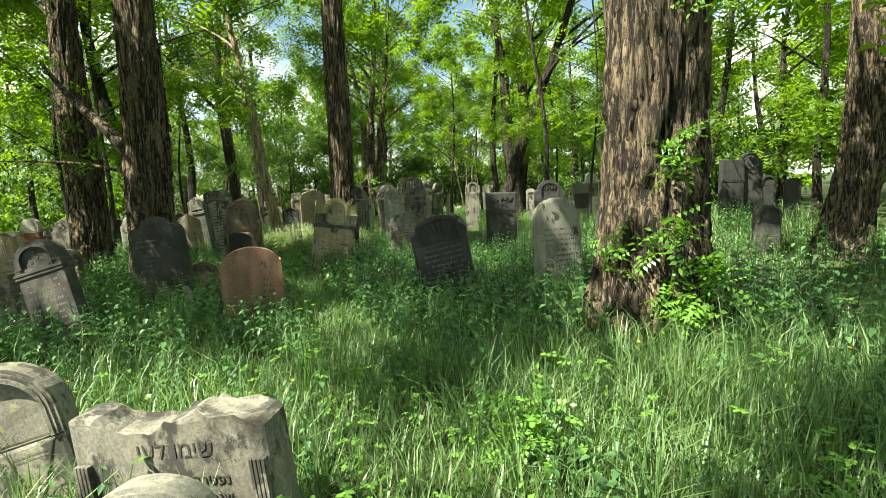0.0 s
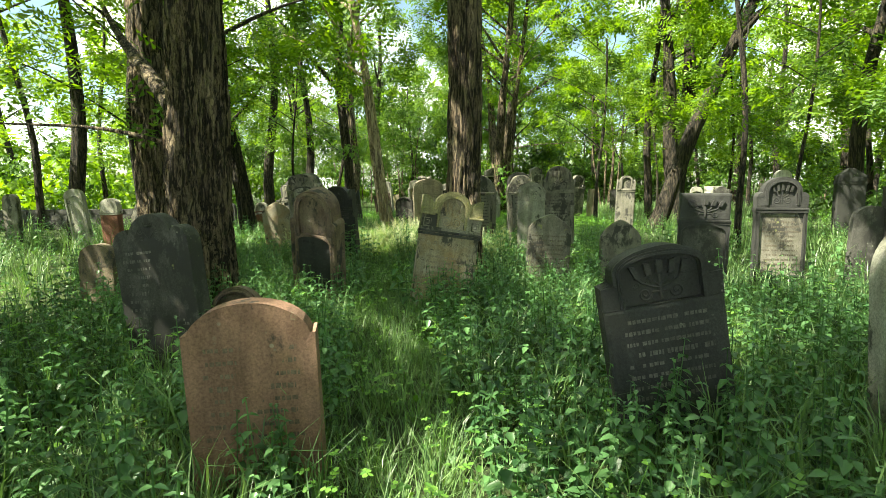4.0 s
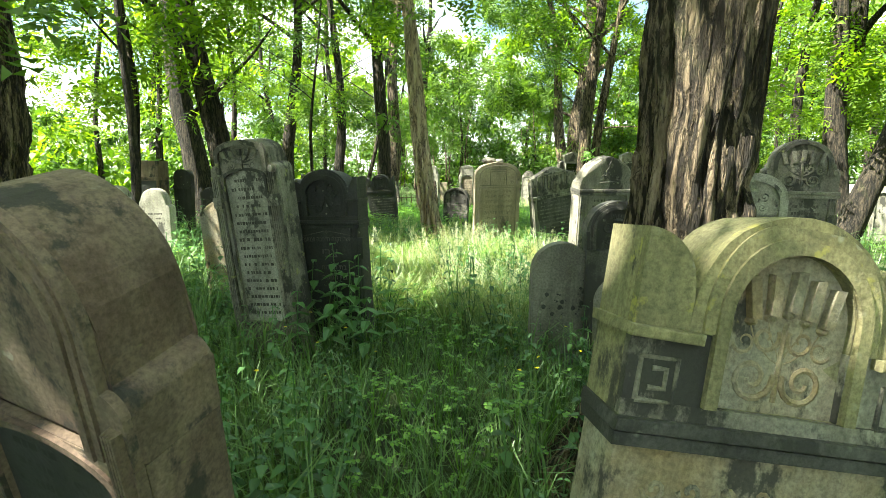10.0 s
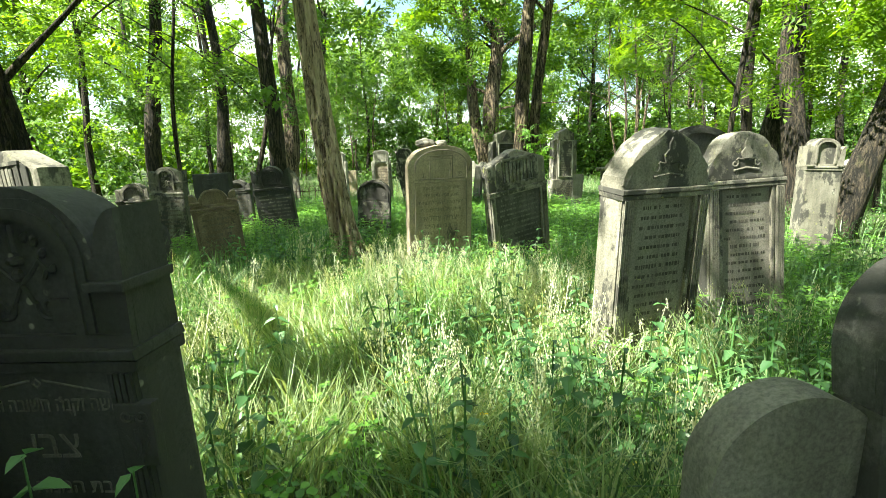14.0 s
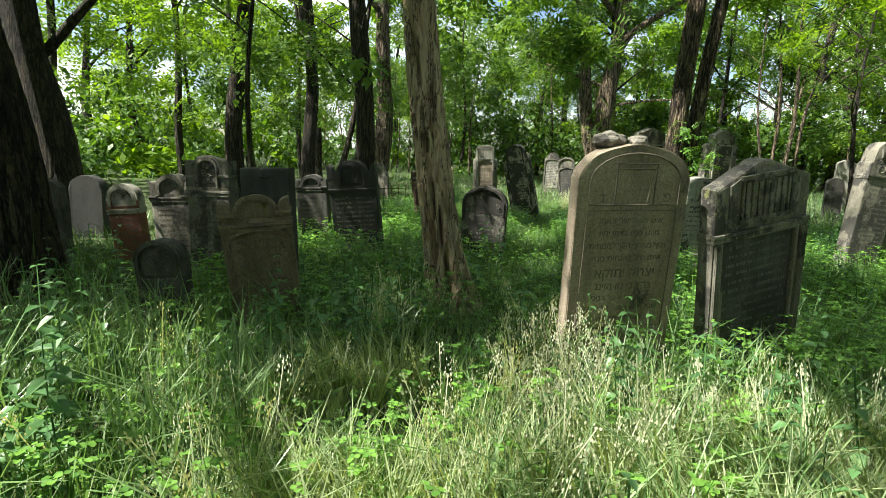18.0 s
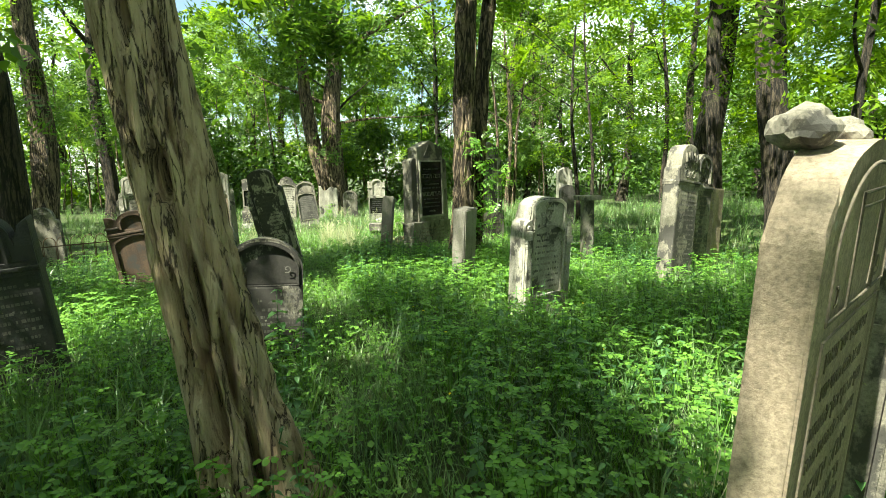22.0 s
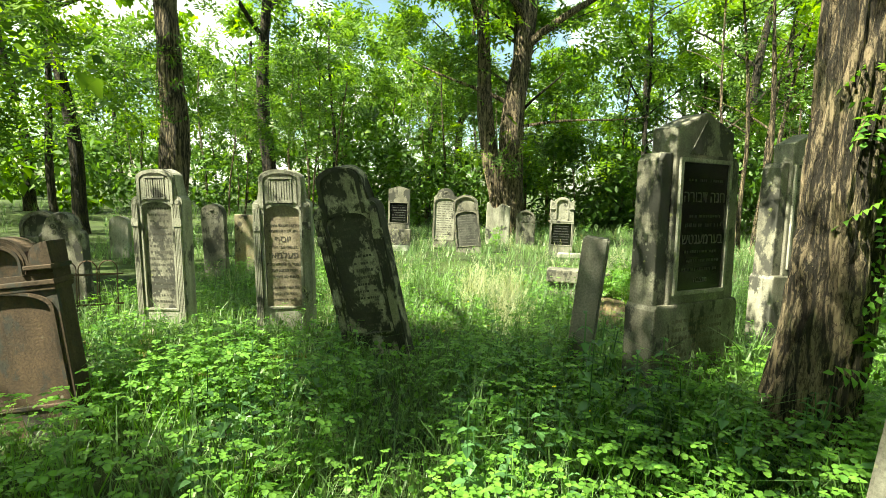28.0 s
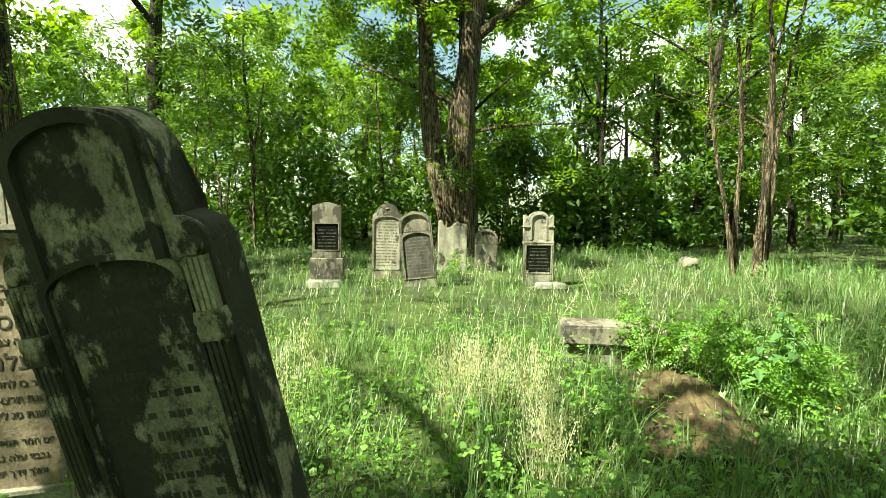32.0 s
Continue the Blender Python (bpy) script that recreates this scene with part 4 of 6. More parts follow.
G(-9.9, 20.1, 0.52, 1.24, "ears", GREY, "grey gravestone streaked with soot", 12, -4, 0, 0.2, arch=0.04, cornice=0.95, relief="vine", rows=4)
G(-10.9, 20.3, 0.44, 1.06, "round", BRICKRED, "small gravestone of brick-red stone under a pale arch", 12, -6, 0, 0.16, arch=0.05, cornice=0.72, cap=PALE, relief="vine", rows=3, ink=INK)
G(-8.2, 19.6, 0.54, 1.40, "flat", BLACK, "dark gravestone with a small arched niche", 10, -2, 0, 0.18, arch=0.04, neck=0.3, relief="vine", rows=3)
G(-9.46, 22.69, 0.53, 1.17, "ears", DARK, "sooty gravestone with streaks of light stone", 10, -3, 0, 0.18, arch=0.04, cornice=0.95, rows=4)
G(-8.35, 18.25, 0.44, 0.82, "round", DARK, "low dark round-headed gravestone among nettles", 8, -5, 0, 0.14, rise=0.18, arch=0.03, relief="vine")
G(-12.2, 19.3, 0.42, 1.5, "round", BLACK, "black round-headed gravestone beside a trunk", 14, 0, 0, 0.18, cornice=1.1)
G(-12.3, 20.3, 0.5, 1.06, "pointed", DARK, "dark pointed gravestone in shade", 14, -3, 0, 0.15)
G(-13.05, 21.6, 0.56, 1.02, "round", BLACK, "black broad gravestone with pale top edge", 14, 0, 0, 0.2)
G(-3.77, 8.05, 0.48, 0.64, "round", BROWN, "small slanting gravestone at the foot of a tree", 14, -16, -6, 0.12, rise=0.26, arch=0.03)
G(-12.5, 14.6, 0.46, 1.58, "round", PALE, "tall pale slab leaning sideways", 8, -8, 0, 0.14, panel=(PALE, True, 0.3))
G(-10.4, 13.5, 0.42, 1.35, "round", BRICKRED, "brick-red gravestone with a pale cap", 6, -2, 0, 0.16, cornice=1.05, cap=PALE)
G(-9.7, 13.7, 0.56, 1.28, "tower", GREY, "grey gravestone with a niche", 6, 0, 0, 0.18, relief="vine")
G(-6.95, 9.71, 0.52, 0.80, "round", BROWN, "small round gravestone spotted with yellow lichen", 6, 2, 0, 0.15, rows=2)
G(-14.7, 13.2, 0.5, 1.33, "tower", GREY, "weathered grey gravestone near the field's edge", 10, 0, 0, 0.18, cornice=1.0)
G(-16.2, 16.0, 0.44, 1.45, "round", GREY, "grey upright slab under thin trees", 10, 0, 0, 0.14)
G(-12.1, 16.6, 0.54, 1.02, "round", GREY, "grey gravestone with a worn face", 12, 0, 0, 0.18, cornice=0.75)
G(-10.7, 16.1, 0.60, 1.22, "tower", PALE, "pale gravestone with a dark text plate", 12, -1, 0, 0.24, shoulder=0.95, cornice=0.85, panel=(BLACK, False, 0.15), rows=5, ink=CHALK)
G(-12.59, 18.74, 0.60, 1.68, "flat", MAROON, "dark red pillar-like gravestone with cornice", 12, 0, 0, 0.4, cornice=1.3, panel=(BLACK, False, 0.3))
G(-8.87, 15.14, 0.5, 1.24, "tower", PALE, "pale gravestone with rounded shoulders", 12, -2, 0, 0.16, shoulder=0.95, rows=4, ink=INK)
G(3.9, 25.4, 0.42, 1.40, "round", PALE, "pale bluish gravestone between trunks", 0, 0, 0, 0.16, panel=(PALE, True, 0.2))
G(4.4, 24.0, 0.5, 1.40, "ears", DARK, "dark gravestone with shoulders between trunks", 0, 0, 0, 0.18, cornice=1.05)
G(-1.92, 17.4, 0.6, 1.85, "round", DARK, "dark tall gravestone behind paler ones", 0, 0, 0, 0.2, arch=0.05, cornice=1.45)
G(6.77, 20.6, 0.7, 1.88, "gable", BLACK, "black gravestone with a gabled top", 0, 0, 0, 0.25, cornice=1.5)
G(8.6, 16.6, 0.68, 1.96, "flat", BLACK, "black gravestone with dark panel", 0, 2, 0, 0.22, cornice=1.35)
G(10.4, 17.9, 0.48, 1.45, "round", BLACK, "black round-headed gravestone near a trunk", 0, 0, 0, 0.22, arch=0.05)
G(9.15, 16.7, 0.66, 2.16, "tower", BLACK, "tall black gravestone with a round head, beside another", -14, -3, 0, 0.22, shoulder=1.85, neck=0.5, cornice=1.7, pilasters=0.06, relief="vine")
G(10.5, 16.7, 0.42, 1.32, "round", BLACK, "small black round-headed gravestone behind a row", -10, 2, 0, 0.18)
G(5.75, 9.9, 0.44, 0.92, "round", DARK, "low sooty round-headed gravestone deep in herbs", -6, 3, 0, 0.18, arch=0.03)
G(4.2, 13.0, 0.55, 1.55, "ears", DARK, "dark gravestone with carved shoulders", -6, 0, 0, 0.2, cornice=1.2)
G(6.5, 24.7, 0.66, 1.95, "tower", WHITE, "white stone monument between trees", -6, 0, 0, 0.4, cornice=1.55, panel=(GREY, False, 0.9))
# the black panel stands for the shade inside the tomb's opening
G(5.4, 22.0, 0.72, 1.5, "flat", CONCRETE, "grey concrete tomb with a black panel as its shaded opening", -6, 0, 0, 0.5, panel=(BLACK, False, 0.5))
G(-10.56, 32.07, 0.40, 1.28, "round", GREY, "grey narrow gravestone behind paler ones", 6, -3, 0, 0.16, relief="vine")
G(-10.0, 32.3, 0.50, 1.09, "flat", OCHRE, "flat-topped pale slab in high grass", 6, 0, 0, 0.14)
G(-12.73, 30.80, 0.62, 1.12, "round", GREY, "grey round-headed gravestone by an iron fence", 8, 0, 0, 0.16, arch=0.05)
G(-13.5, 33.6, 0.40, 0.90, "round", PALE, "small pale gravestone in undergrowth", 8, 0, 0, 0.14)
G(-11.25, 29.50, 0.56, 1.20, "tower", GREY, "greenish gravestone beside rusty fencing", 6, -4, 0, 0.16, relief="vine")
# niche shade is a black panel, not a deep hollow
G(6.7, 34.7, 0.85, 1.35, "flat", WHITE, "white plastered tomb with a black panel as its shaded niche", -20, 0, 0, 0.5, panel=(BLACK, False, 0.3))
G(2.62, 35.57, 0.50, 1.80, "pointed", PALE, "pale obelisk-like gravestone under trees", -4, 0, 0, 0.3, plinth=0.4)
G(1.6, 33.2, 0.44, 1.25, "round", DARK, "dark gravestone beside an obelisk", -4, 0, 0, 0.2)


# ---- tall monuments with glass plates ----
def monument(x, y, w, h, rz, ry, rx, plate, label, seed, words=()):
    e = thing("monument", pose(x, y, 0, rx, ry, rz), label, "gravestone", "gravestones in the cemetery")
    STONES.append((x, y, rz, w + 0.3, 0.4))
    rng = random.Random(seed)
    a, d = w / 2, 0.125
    base = [(a + 0.16, -0.25), (a + 0.155, 0.78), (a + 0.13, 0.82), (-a - 0.13, 0.82), (-a - 0.155, 0.78), (-a - 0.16, -0.25)]
    part("plinth", prism(base, -d - 0.012, d + 0.02, 0.02), GREY, e)
    for s in (-1, 1):
        wing = [(s * (a + 0.002), 0.815), (s * (a + 0.135), 0.815), (s * (a + 0.115), h * 0.835), (s * (a + 0.075), h * 0.86), (s * (a + 0.002), h * 0.86)]
        part("side_wing", prism(wing if s > 0 else wing[::-1], -d * 0.8, d, 0.012), SMOKED, e)
    body = [(a, 0.815), (a * 0.97, h - 0.13), (a * 0.05, h), (-a * 0.05, h), (-a * 0.97, h - 0.13), (-a, 0.815)]
    part("shaft", prism(body, -d, d - 0.02, 0.018), GREY, e)
    p0, p1, z0, z1 = a - 0.075, a - 0.045, 0.92, h - 0.38
    frame_in = [(p0, z0), (p0, z1), (-p0, z1), (-p0, z0), (p0, z0)]
    frame_out = [(p1, z0 - 0.03), (p1, z1 + 0.03), (-p1, z1 + 0.03), (-p1, z0 - 0.03), (p1, z0 - 0.03)]
    part("moulding", band(frame_in, frame_out, -d - 0.022, -d + 0.01), PALE, e)
    part("gable_field", prism([(a * 0.55, z1 + 0.06), (0.02, h - 0.06), (-0.02, h - 0.06), (-a * 0.55, z1 + 0.06)], -d - 0.008, -d + 0.004), MOTTLED, e)
    bm = box(bmesh.new(), -p0 + 0.005, p0 - 0.005, -d - 0.008, -d + 0.004, z0 + 0.005, z1 - 0.005)
    p = part("inscription_plate", bm, plate, e, "black glass plate" if plate is GLASSY else "peeling plate")
    bm = bmesh.new()
    text_rows(bm, 9, 0, z0 + 0.06, z1 - 0.1, p0 * 1.8, -d - 0.009, rng, 0.36, [(z + size * 0.35, size * 0.8) for _, size, z in words])
    tagged(part("inscription", bm, ETCH, p), kind="stuff")
    for text, size, z in words:
        tagged(part("inscription", letters(text, size, 0, z, -d - 0.009, p0 * 1.75), CHALK, p, "etched letters"), kind="stuff")
    bm = bmesh.new()
    text_rows(bm, 4, 0, 0.25, 0.72, w * 0.9, -d - 0.013, rng, 0.46)
    tagged(part("inscription", bm, CUT, e), kind="stuff")
    return e


monument(-3.96, 27.38, 0.71, 2.28, 36, 0, -1, GLASSY, "tall dark monument with a black glass plate and stepped sides", 1, (("חנה דבורה", 0.13, 1.60), ("בערמענטש", 0.12, 1.28), ("תנצבה", 0.06, 0.98)))
monument(-2.23, 29.29, 0.60, 2.36, 29, 1, -1, MOTTLED, "tall peeling monument with an empty plate recess", 2)


# ---- square posts and low blocks ----
def stone_post(x, y, w, d, h, rz, ry, material, label, cap=False, rx=0):
    e = thing("stone_post", pose(x, y, 0, rx, ry, rz), label, "post")
    bm = box(bmesh.new(), -w / 2, w / 2, -d / 2, d / 2, -0.25, h)
    bmesh.ops.bevel(bm, geom=bm.edges[:], offset=0.014, segments=2, affect="EDGES")
    part("shaft", bm, material, e)
    if cap:
        bm = box(bmesh.new(), -w / 2 - 0.1, w / 2 + 0.1, -d / 2 - 0.1, d / 2 + 0.1, h + 0.002, h + 0.08)
        bmesh.ops.bevel(bm, geom=bm.edges[:], offset=0.012, segments=1, affect="EDGES")
        part("cap", bm, material, e)
    return e


stone_post(-3.93, 24.98, 0.22, 0.30, 1.20, -48, 6.4, CONCRETE, "leaning square concrete post with chipped edges", rx=5)
stone_post(-4.79, 27.38, 0.20, 0.22, 1.30, -14, 5, CONCRETE, "square concrete post with a cracked side")
stone_post(-2.05, 26.95, 0.26, 0.28, 1.06, -10, 3, CONCRETE, "weathered square post with a hole in its face")
stone_post(-1.50, 25.86, 0.18, 0.2, 1.18, -10, 0, GREY, "slim stone post with a flat cap", True)


def block(x, y, z0, w, d, h, rz, material, label, name, tilt=0, category="stone block"):
    e = box(bmesh.new(), -w / 2, w / 2, -d / 2, d / 2, 0, h)
    bmesh.ops.bevel(e, geom=e.edges[:], offset=min(0.02, h * 0.2), segments=2, affect="EDGES")
    for v in e.verts:
        v.co += 0.008 * noise.noise_vector(v.co * 7)
    ob = part(name, e, material, None, label)
    ob.matrix_world = pose(x, y, z0, tilt, 0, rz)
    return tagged(ob, "", category)


STONES += [(-6.5, 15.2, 20, 1.4, 1.2), (-4.18, 31.75, -6, 1.05, 0.5), (-4.0, 30.5, -12, 0.6, 1.6)]
block(-4.18, 31.77, -0.05, 0.9, 0.34, 0.27, -6, GREY, "low grey grave kerb block", "kerb_block")
block(-4.18, 31.75, 0.225, 1.02, 0.42, 0.2, -6, GREY, "grey stone beam lying on a kerb block", "stone_beam")
block(-3.17, 32.06, -0.05, 0.26, 0.22, 0.26, 20, BRICKRED, "small ruin of red masonry overgrown with herbs", "masonry_stump")
block(-6.65, 15.42, 0.10, 0.95, 0.66, 0.16, 20, WHITE, "white limestone slab lying in grass", "fallen_slab", 3)
block(-3.7, 37.1, 0, 0.6, 0.3, 0.12, 0, WHITE, "pale slab at a gravestone's foot", "fallen_slab")
block(-8.25, 37.2, -0.02, 0.7, 0.4, 0.14, 4, WHITE, "pale slab at a plinth's foot", "fallen_slab")
block(-0.9, 27.9, -0.02, 1.2, 0.5, 0.2, 10, PALE, "pale kerb stone in grass", "kerb_block")
block(-8.75, 27.6, -0.06, 0.14, 1.1, 0.17, 34, MOSS, "mossy kerb stone covered in yellow moss", "kerb_stone")
block(-7.55, 27.3, -0.06, 0.13, 1.0, 0.16, -38, MOSS, "kerb stone with patches of yellow moss", "kerb_stone")
block(-9.7, 27.3, -0.06, 0.14, 0.9, 0.16, -50, MOSS, "mossy kerb stone half buried in herbs", "kerb_stone")

# low boundary wall of rough stones, with coping
WALL = tagged(new("wall_west"), "low stone boundary wall in front of a sunlit field", "wall", "", "structure")
WALL.matrix_world = pose(-23.5, 20.6, 0, 0, 0, 10)
rough = bmesh.new()
bmesh.ops.create_cube(rough, size=1)
bmesh.ops.subdivide_edges(rough, edges=rough.edges[:], cuts=1)
for v in rough.verts:
    v.co = Vector((v.co.x * 0.56, v.co.y * 0.34, v.co.z * 0.2)) * (1 + 0.14 * noise.noise(v.co * 3.1))
rough_mesh = bpy.data.meshes.new("wall_stone")
rough.to_mesh(rough_mesh)
rough.free()
rough_mesh.materials.append(DARK)
stones_of_wall = random.Random(4)
for row in range(4):
    for i in range(25):
        b = new("wall_stone", rough_mesh)
        b.parent = WALL
        b.location = (-7 + 0.565 * i + 0.28 * (row % 2), stones_of_wall.uniform(-0.03, 0.03), 0.08 + 0.2 * row)
        b.rotation_euler = (0, 0, stones_of_wall.uniform(-0.05, 0.05))


# ---- trees ----
def tube(path, radii, sides, ridge=0.0, freq=9, seed=0.0, flare=0.0, hollows=()):
    """Verts and faces of a bark-covered tube along the path."""
    path = np.array(path, float)
    n = len(path)
    t = np.gradient(path, axis=0)
    t /= np.linalg.norm(t, axis=1)[:, None]
    ref = np.array([1.0, 0, 0]) if abs(t[0][0]) < 0.8 else np.array([0, 1.0, 0])
    u = np.cross(t, ref)
    u /= np.linalg.norm(u, axis=1)[:, None]
    w = np.cross(t, u)
    a = np.linspace(0, 2 * math.pi, sides, endpoint=False)
    z = np.concatenate([[0], np.cumsum(np.linalg.norm(np.diff(path, axis=0), axis=1))])
    A, Z = np.meshgrid(a, z)
    r = np.array(radii)[:, None] * np.ones_like(A)
    if ridge:
        # strips of bark between deep furrows, with finer cracks on them
        R0 = float(np.mean(r[:, 0]))
        rel = np.empty_like(A)
        for j in range(n):
            for i in range(sides):
                c, s, h = math.cos(A[j, i]) * R0, math.sin(A[j, i]) * R0, Z[j, i]
                w1 = noise.noise((c * 4 + seed, s * 4, h * 2.2))
                n1 = noise.noise((c * freq + w1, s * freq + w1, h * 1.0 + seed))
                n2 = noise.noise((c * freq * 2.3 + seed, s * freq * 2.3 + w1, h * 3.6))
                n3 = noise.noise((c * 3, s * 3 + seed, h * 0.8))
                rel[j, i] = -math.exp(-(n1 / 0.13) ** 2) - 0.45 * math.exp(-(n2 / 0.12) ** 2) + 0.5 * n3 + 0.25 * n2
        r *= 1 + ridge * (rel + 0.35)
        r *= 1 + 0.05 * np.sin(A * 3 + seed + Z * 0.4) + 0.04 * np.sin(A * 2 + Z * 1.2)
    for a0, z0, wa, hz, deep in hollows:
        r *= 1 - deep * np.exp(-(((A - a0 - 0.5 * (Z - z0)) / wa) ** 2 + ((Z - z0) / hz) ** 2) ** 2)
    if flare:
        r *= 1 + flare * np.exp(-Z / 0.36) * (0.7 + 0.5 * np.abs(np.sin(A * 2.5 + seed)))
    v = path[:, None, :] + r[..., None] * (np.cos(A)[..., None] * u[:, None, :] + np.sin(A)[..., None] * w[:, None, :])
    f = [(j * sides + i, j * sides + (i + 1) % sides, (j + 1) * sides + (i + 1) % sides, (j + 1) * sides + i) for j in range(n - 1) for i in range(sides)]
    return v.reshape(-1, 3), f


def spray_template(pairs, length, size):
    """A feathered leaf: pairs of pointed leaflets and one at the tip."""
    v = []
    for i in range(pairs):
        p = length * (0.25 + 0.7 * i / pairs)
        for s in (-1, 1):
            v += [(p, 0, 0), (p + size * 0.35, s * size * 0.35, 0.006), (p + size * 0.15, s * size, -0.012), (p - size * 0.2, s * size * 0.6, 0.004)]
    v += [(length * 0.95, 0, 0), (length * 0.95 + size * 0.5, size * 0.28, 0), (length * 0.95 + size, 0, -0.01), (length * 0.95 + size * 0.5, -size * 0.28, 0)]
    return np.array(v)


def random_turns(rng, n, droop=0.5):
    a = rng.uniform(0, 2 * math.pi, n)
    b = rng.normal(droop, 0.55, n)
    c = rng.normal(0, 0.6, n)
    ca, sa, cb, sb, cc, sc = np.cos(a), np.sin(a), np.cos(b), np.sin(b), np.cos(c), np.sin(c)
    o, e = np.zeros(n), np.ones(n)
    rz = np.stack([ca, -sa, o, sa, ca, o, o, o, e], 1).reshape(-1, 3, 3)
    ry = np.stack([cb, o, sb, o, e, o, -sb, o, cb], 1).reshape(-1, 3, 3)
    rx = np.stack([e, o, o, o, cc, -sc, o, sc, cc], 1).reshape(-1, 3, 3)
    return rz @ ry @ rx


def scatter(name, template, faces, places, turns, sizes, material):
    """One mesh of many turned and sized copies of a template."""
    k, n = len(template), len(places)
    v = np.einsum("nij,kj->nki", turns, template) * np.asarray(sizes)[:, None, None] + np.asarray(places)[:, None, :]
    fa = np.array(faces)
    allf = (fa[None] + (np.arange(n) * k)[:, None, None]).reshape(-1, fa.shape[1])
    me = bpy.data.meshes.new(name)
    me.vertices.add(n * k)
    me.vertices.foreach_set("co", v.astype(np.float32).ravel())
    me.loops.add(allf.size)
    me.loops.foreach_set("vertex_index", allf.astype(np.int32).ravel())
    me.polygons.add(len(allf))
    me.polygons.foreach_set("loop_start", np.arange(0, allf.size, fa.shape[1], dtype=np.int32))
    me.materials.append(material)
    me.update(calc_edges=True)
    return me


FEATHER = spray_template(4, 0.20, 0.05)
FEATHER_F = [(4 * i, 4 * i + 1, 4 * i + 2, 4 * i + 3) for i in range(9)]
SPRAY = []
for q in range(3):
    for s in (-1, 1):
        p = 0.05 + 0.075 * q
        SPRAY += [(p, 0, 0), (p + 0.055, s * 0.055, 0.008), (p + 0.02, s * 0.125, -0.012)]
SPRAY = np.array(SPRAY + [(0.24, 0, 0), (0.31, 0.035, 0.004), (0.36, -0.01, -0.012)])
SPRAY_F = [(3 * i, 3 * i + 1, 3 * i + 2) for i in range(7)]
BROAD = np.array([(0, 0, 0), (0.035, 0.045, 0.008), (0.12, 0.0, -0.03), (0.035, -0.045, 0.008)])
# gaps in the canopy, as the ground patches that they let the sun reach
GLADES = ((-7.3, 17.0, 0.7, 0.4), (-4.2, 13.55, 0.45, 0.3), (-7.4, 26.9, 0.5, 0.35), (-8.6, 27.3, 0.5, 0.4), (-5.65, 28.7, 0.35, 0.45), (-5.2, 17.9, 0.9, 0.4), (-6.0, 14.9, 0.9, 0.6), (-7.0, 16.4, 0.8, 0.5), (1.9, 5.3, 0.5, 0.5), (-1.9, 5.4, 0.6, 0.4), (-5.3, 26.5, 0.5, 0.35), (-7.6, 29.3, 0.7, 0.5), (-4.2, 18.2, 0.8, 0.5), (-3.4, 5.2, 1.2, 0.8), (-2.6, 6.2, 0.5, 0.4), (-1.6, 12.3, 0.6, 0.5), (-3.3, 8.8, 0.7, 0.35), (-4.1, 9.2, 0.35, 0.5), (-1.3, 2.9, 2.1, 1.1), (0.0, 9.5, 0.7, 0.6), (-4.0, 10.8, 0.4, 0.3), (-3.5, 18.6, 0.6, 0.6), (-3.4, 22.6, 0.5, 0.4), (-4.0, 24.1, 0.7, 0.6), (-4.2, 16.2, 2.7, 1.9), (-6.6, 15.6, 0.9, 0.8), (-2.1, 24.3, 1.0, 1.0), (-8.9, 28.6, 1.5, 1.2), (-5.2, 33.9, 5.5, 4.4), (-1.3, 7.6, 0.6, 0.6),
          (-8.6, 14.6, 1.4, 1.2), (-0.6, 25.2, 1.6, 1.3), (4.6, 9.0, 2.2, 1.6), (-1.5, 10.6, 0.75, 0.5), (-0.9, 10.9, 0.6, 0.5), (-3.0, 9.7, 0.4, 0.35), (-4.8, 14.7, 0.9, 0.7), (-3.2, 14.6, 1.0, 0.6), (-0.8, 11.9, 0.7, 0.5),
          (-7.4, 17.6, 0.9, 0.8), (-14, 24, 4, 4), (-9.5, 24.0, 1.0, 1.0), (-2.9, 23.5, 0.6, 0.45), (-3.3, 23.0, 0.5, 0.4), (-5.2, 22.6, 0.6, 0.5), (-7.3, 26.2, 1.3, 0.9), (-5.4, 25.4, 1.4, 0.7), (-8.6, 26.0, 0.9, 0.8), (-6.0, 30.4, 1.2, 1.2), (-4.55, 13.6, 0.3, 0.4), (-7.2, 29.6, 1.0, 0.9), (-3.6, 25.4, 1.0, 0.6), (2.5, 41.0, 3.0, 3.0), (6.0, 38.0, 3.0, 3.0), (1.6, 5.6, 0.5, 0.5), (-2.0, 4.2, 0.9, 0.6), (-0.3, 5.2, 0.8, 0.5), (-6.4, 9.6, 0.9, 0.7), (-9.2, 10.2, 1.6, 1.2), (-1.9, 6.15, 0.6, 0.5), (-3.1, 7.0, 0.5, 0.4), (-3.1, 10.1, 0.5, 0.4), (2.4, 5.2, 1.7, 1.1), (3.2, 5.9, 1.3, 1.0), (0.4, 2.5, 2.0, 1.1), (-3.2, 9.2, 0.7, 0.5), (-2.2, 9.3, 0.5, 0.4), (-5.4, 29.6, 1.2, 0.9), (-4.0, 17.9, 1.6, 1.0), (-7.3, 27.1, 1.3, 0.8), (-2.6, 27.1, 1.3, 1.0), (-2.6, 9.0, 1.0, 0.6), (-3.7, 15.4, 2.2, 1.5), (-5.7, 14.5, 1.6, 1.0))

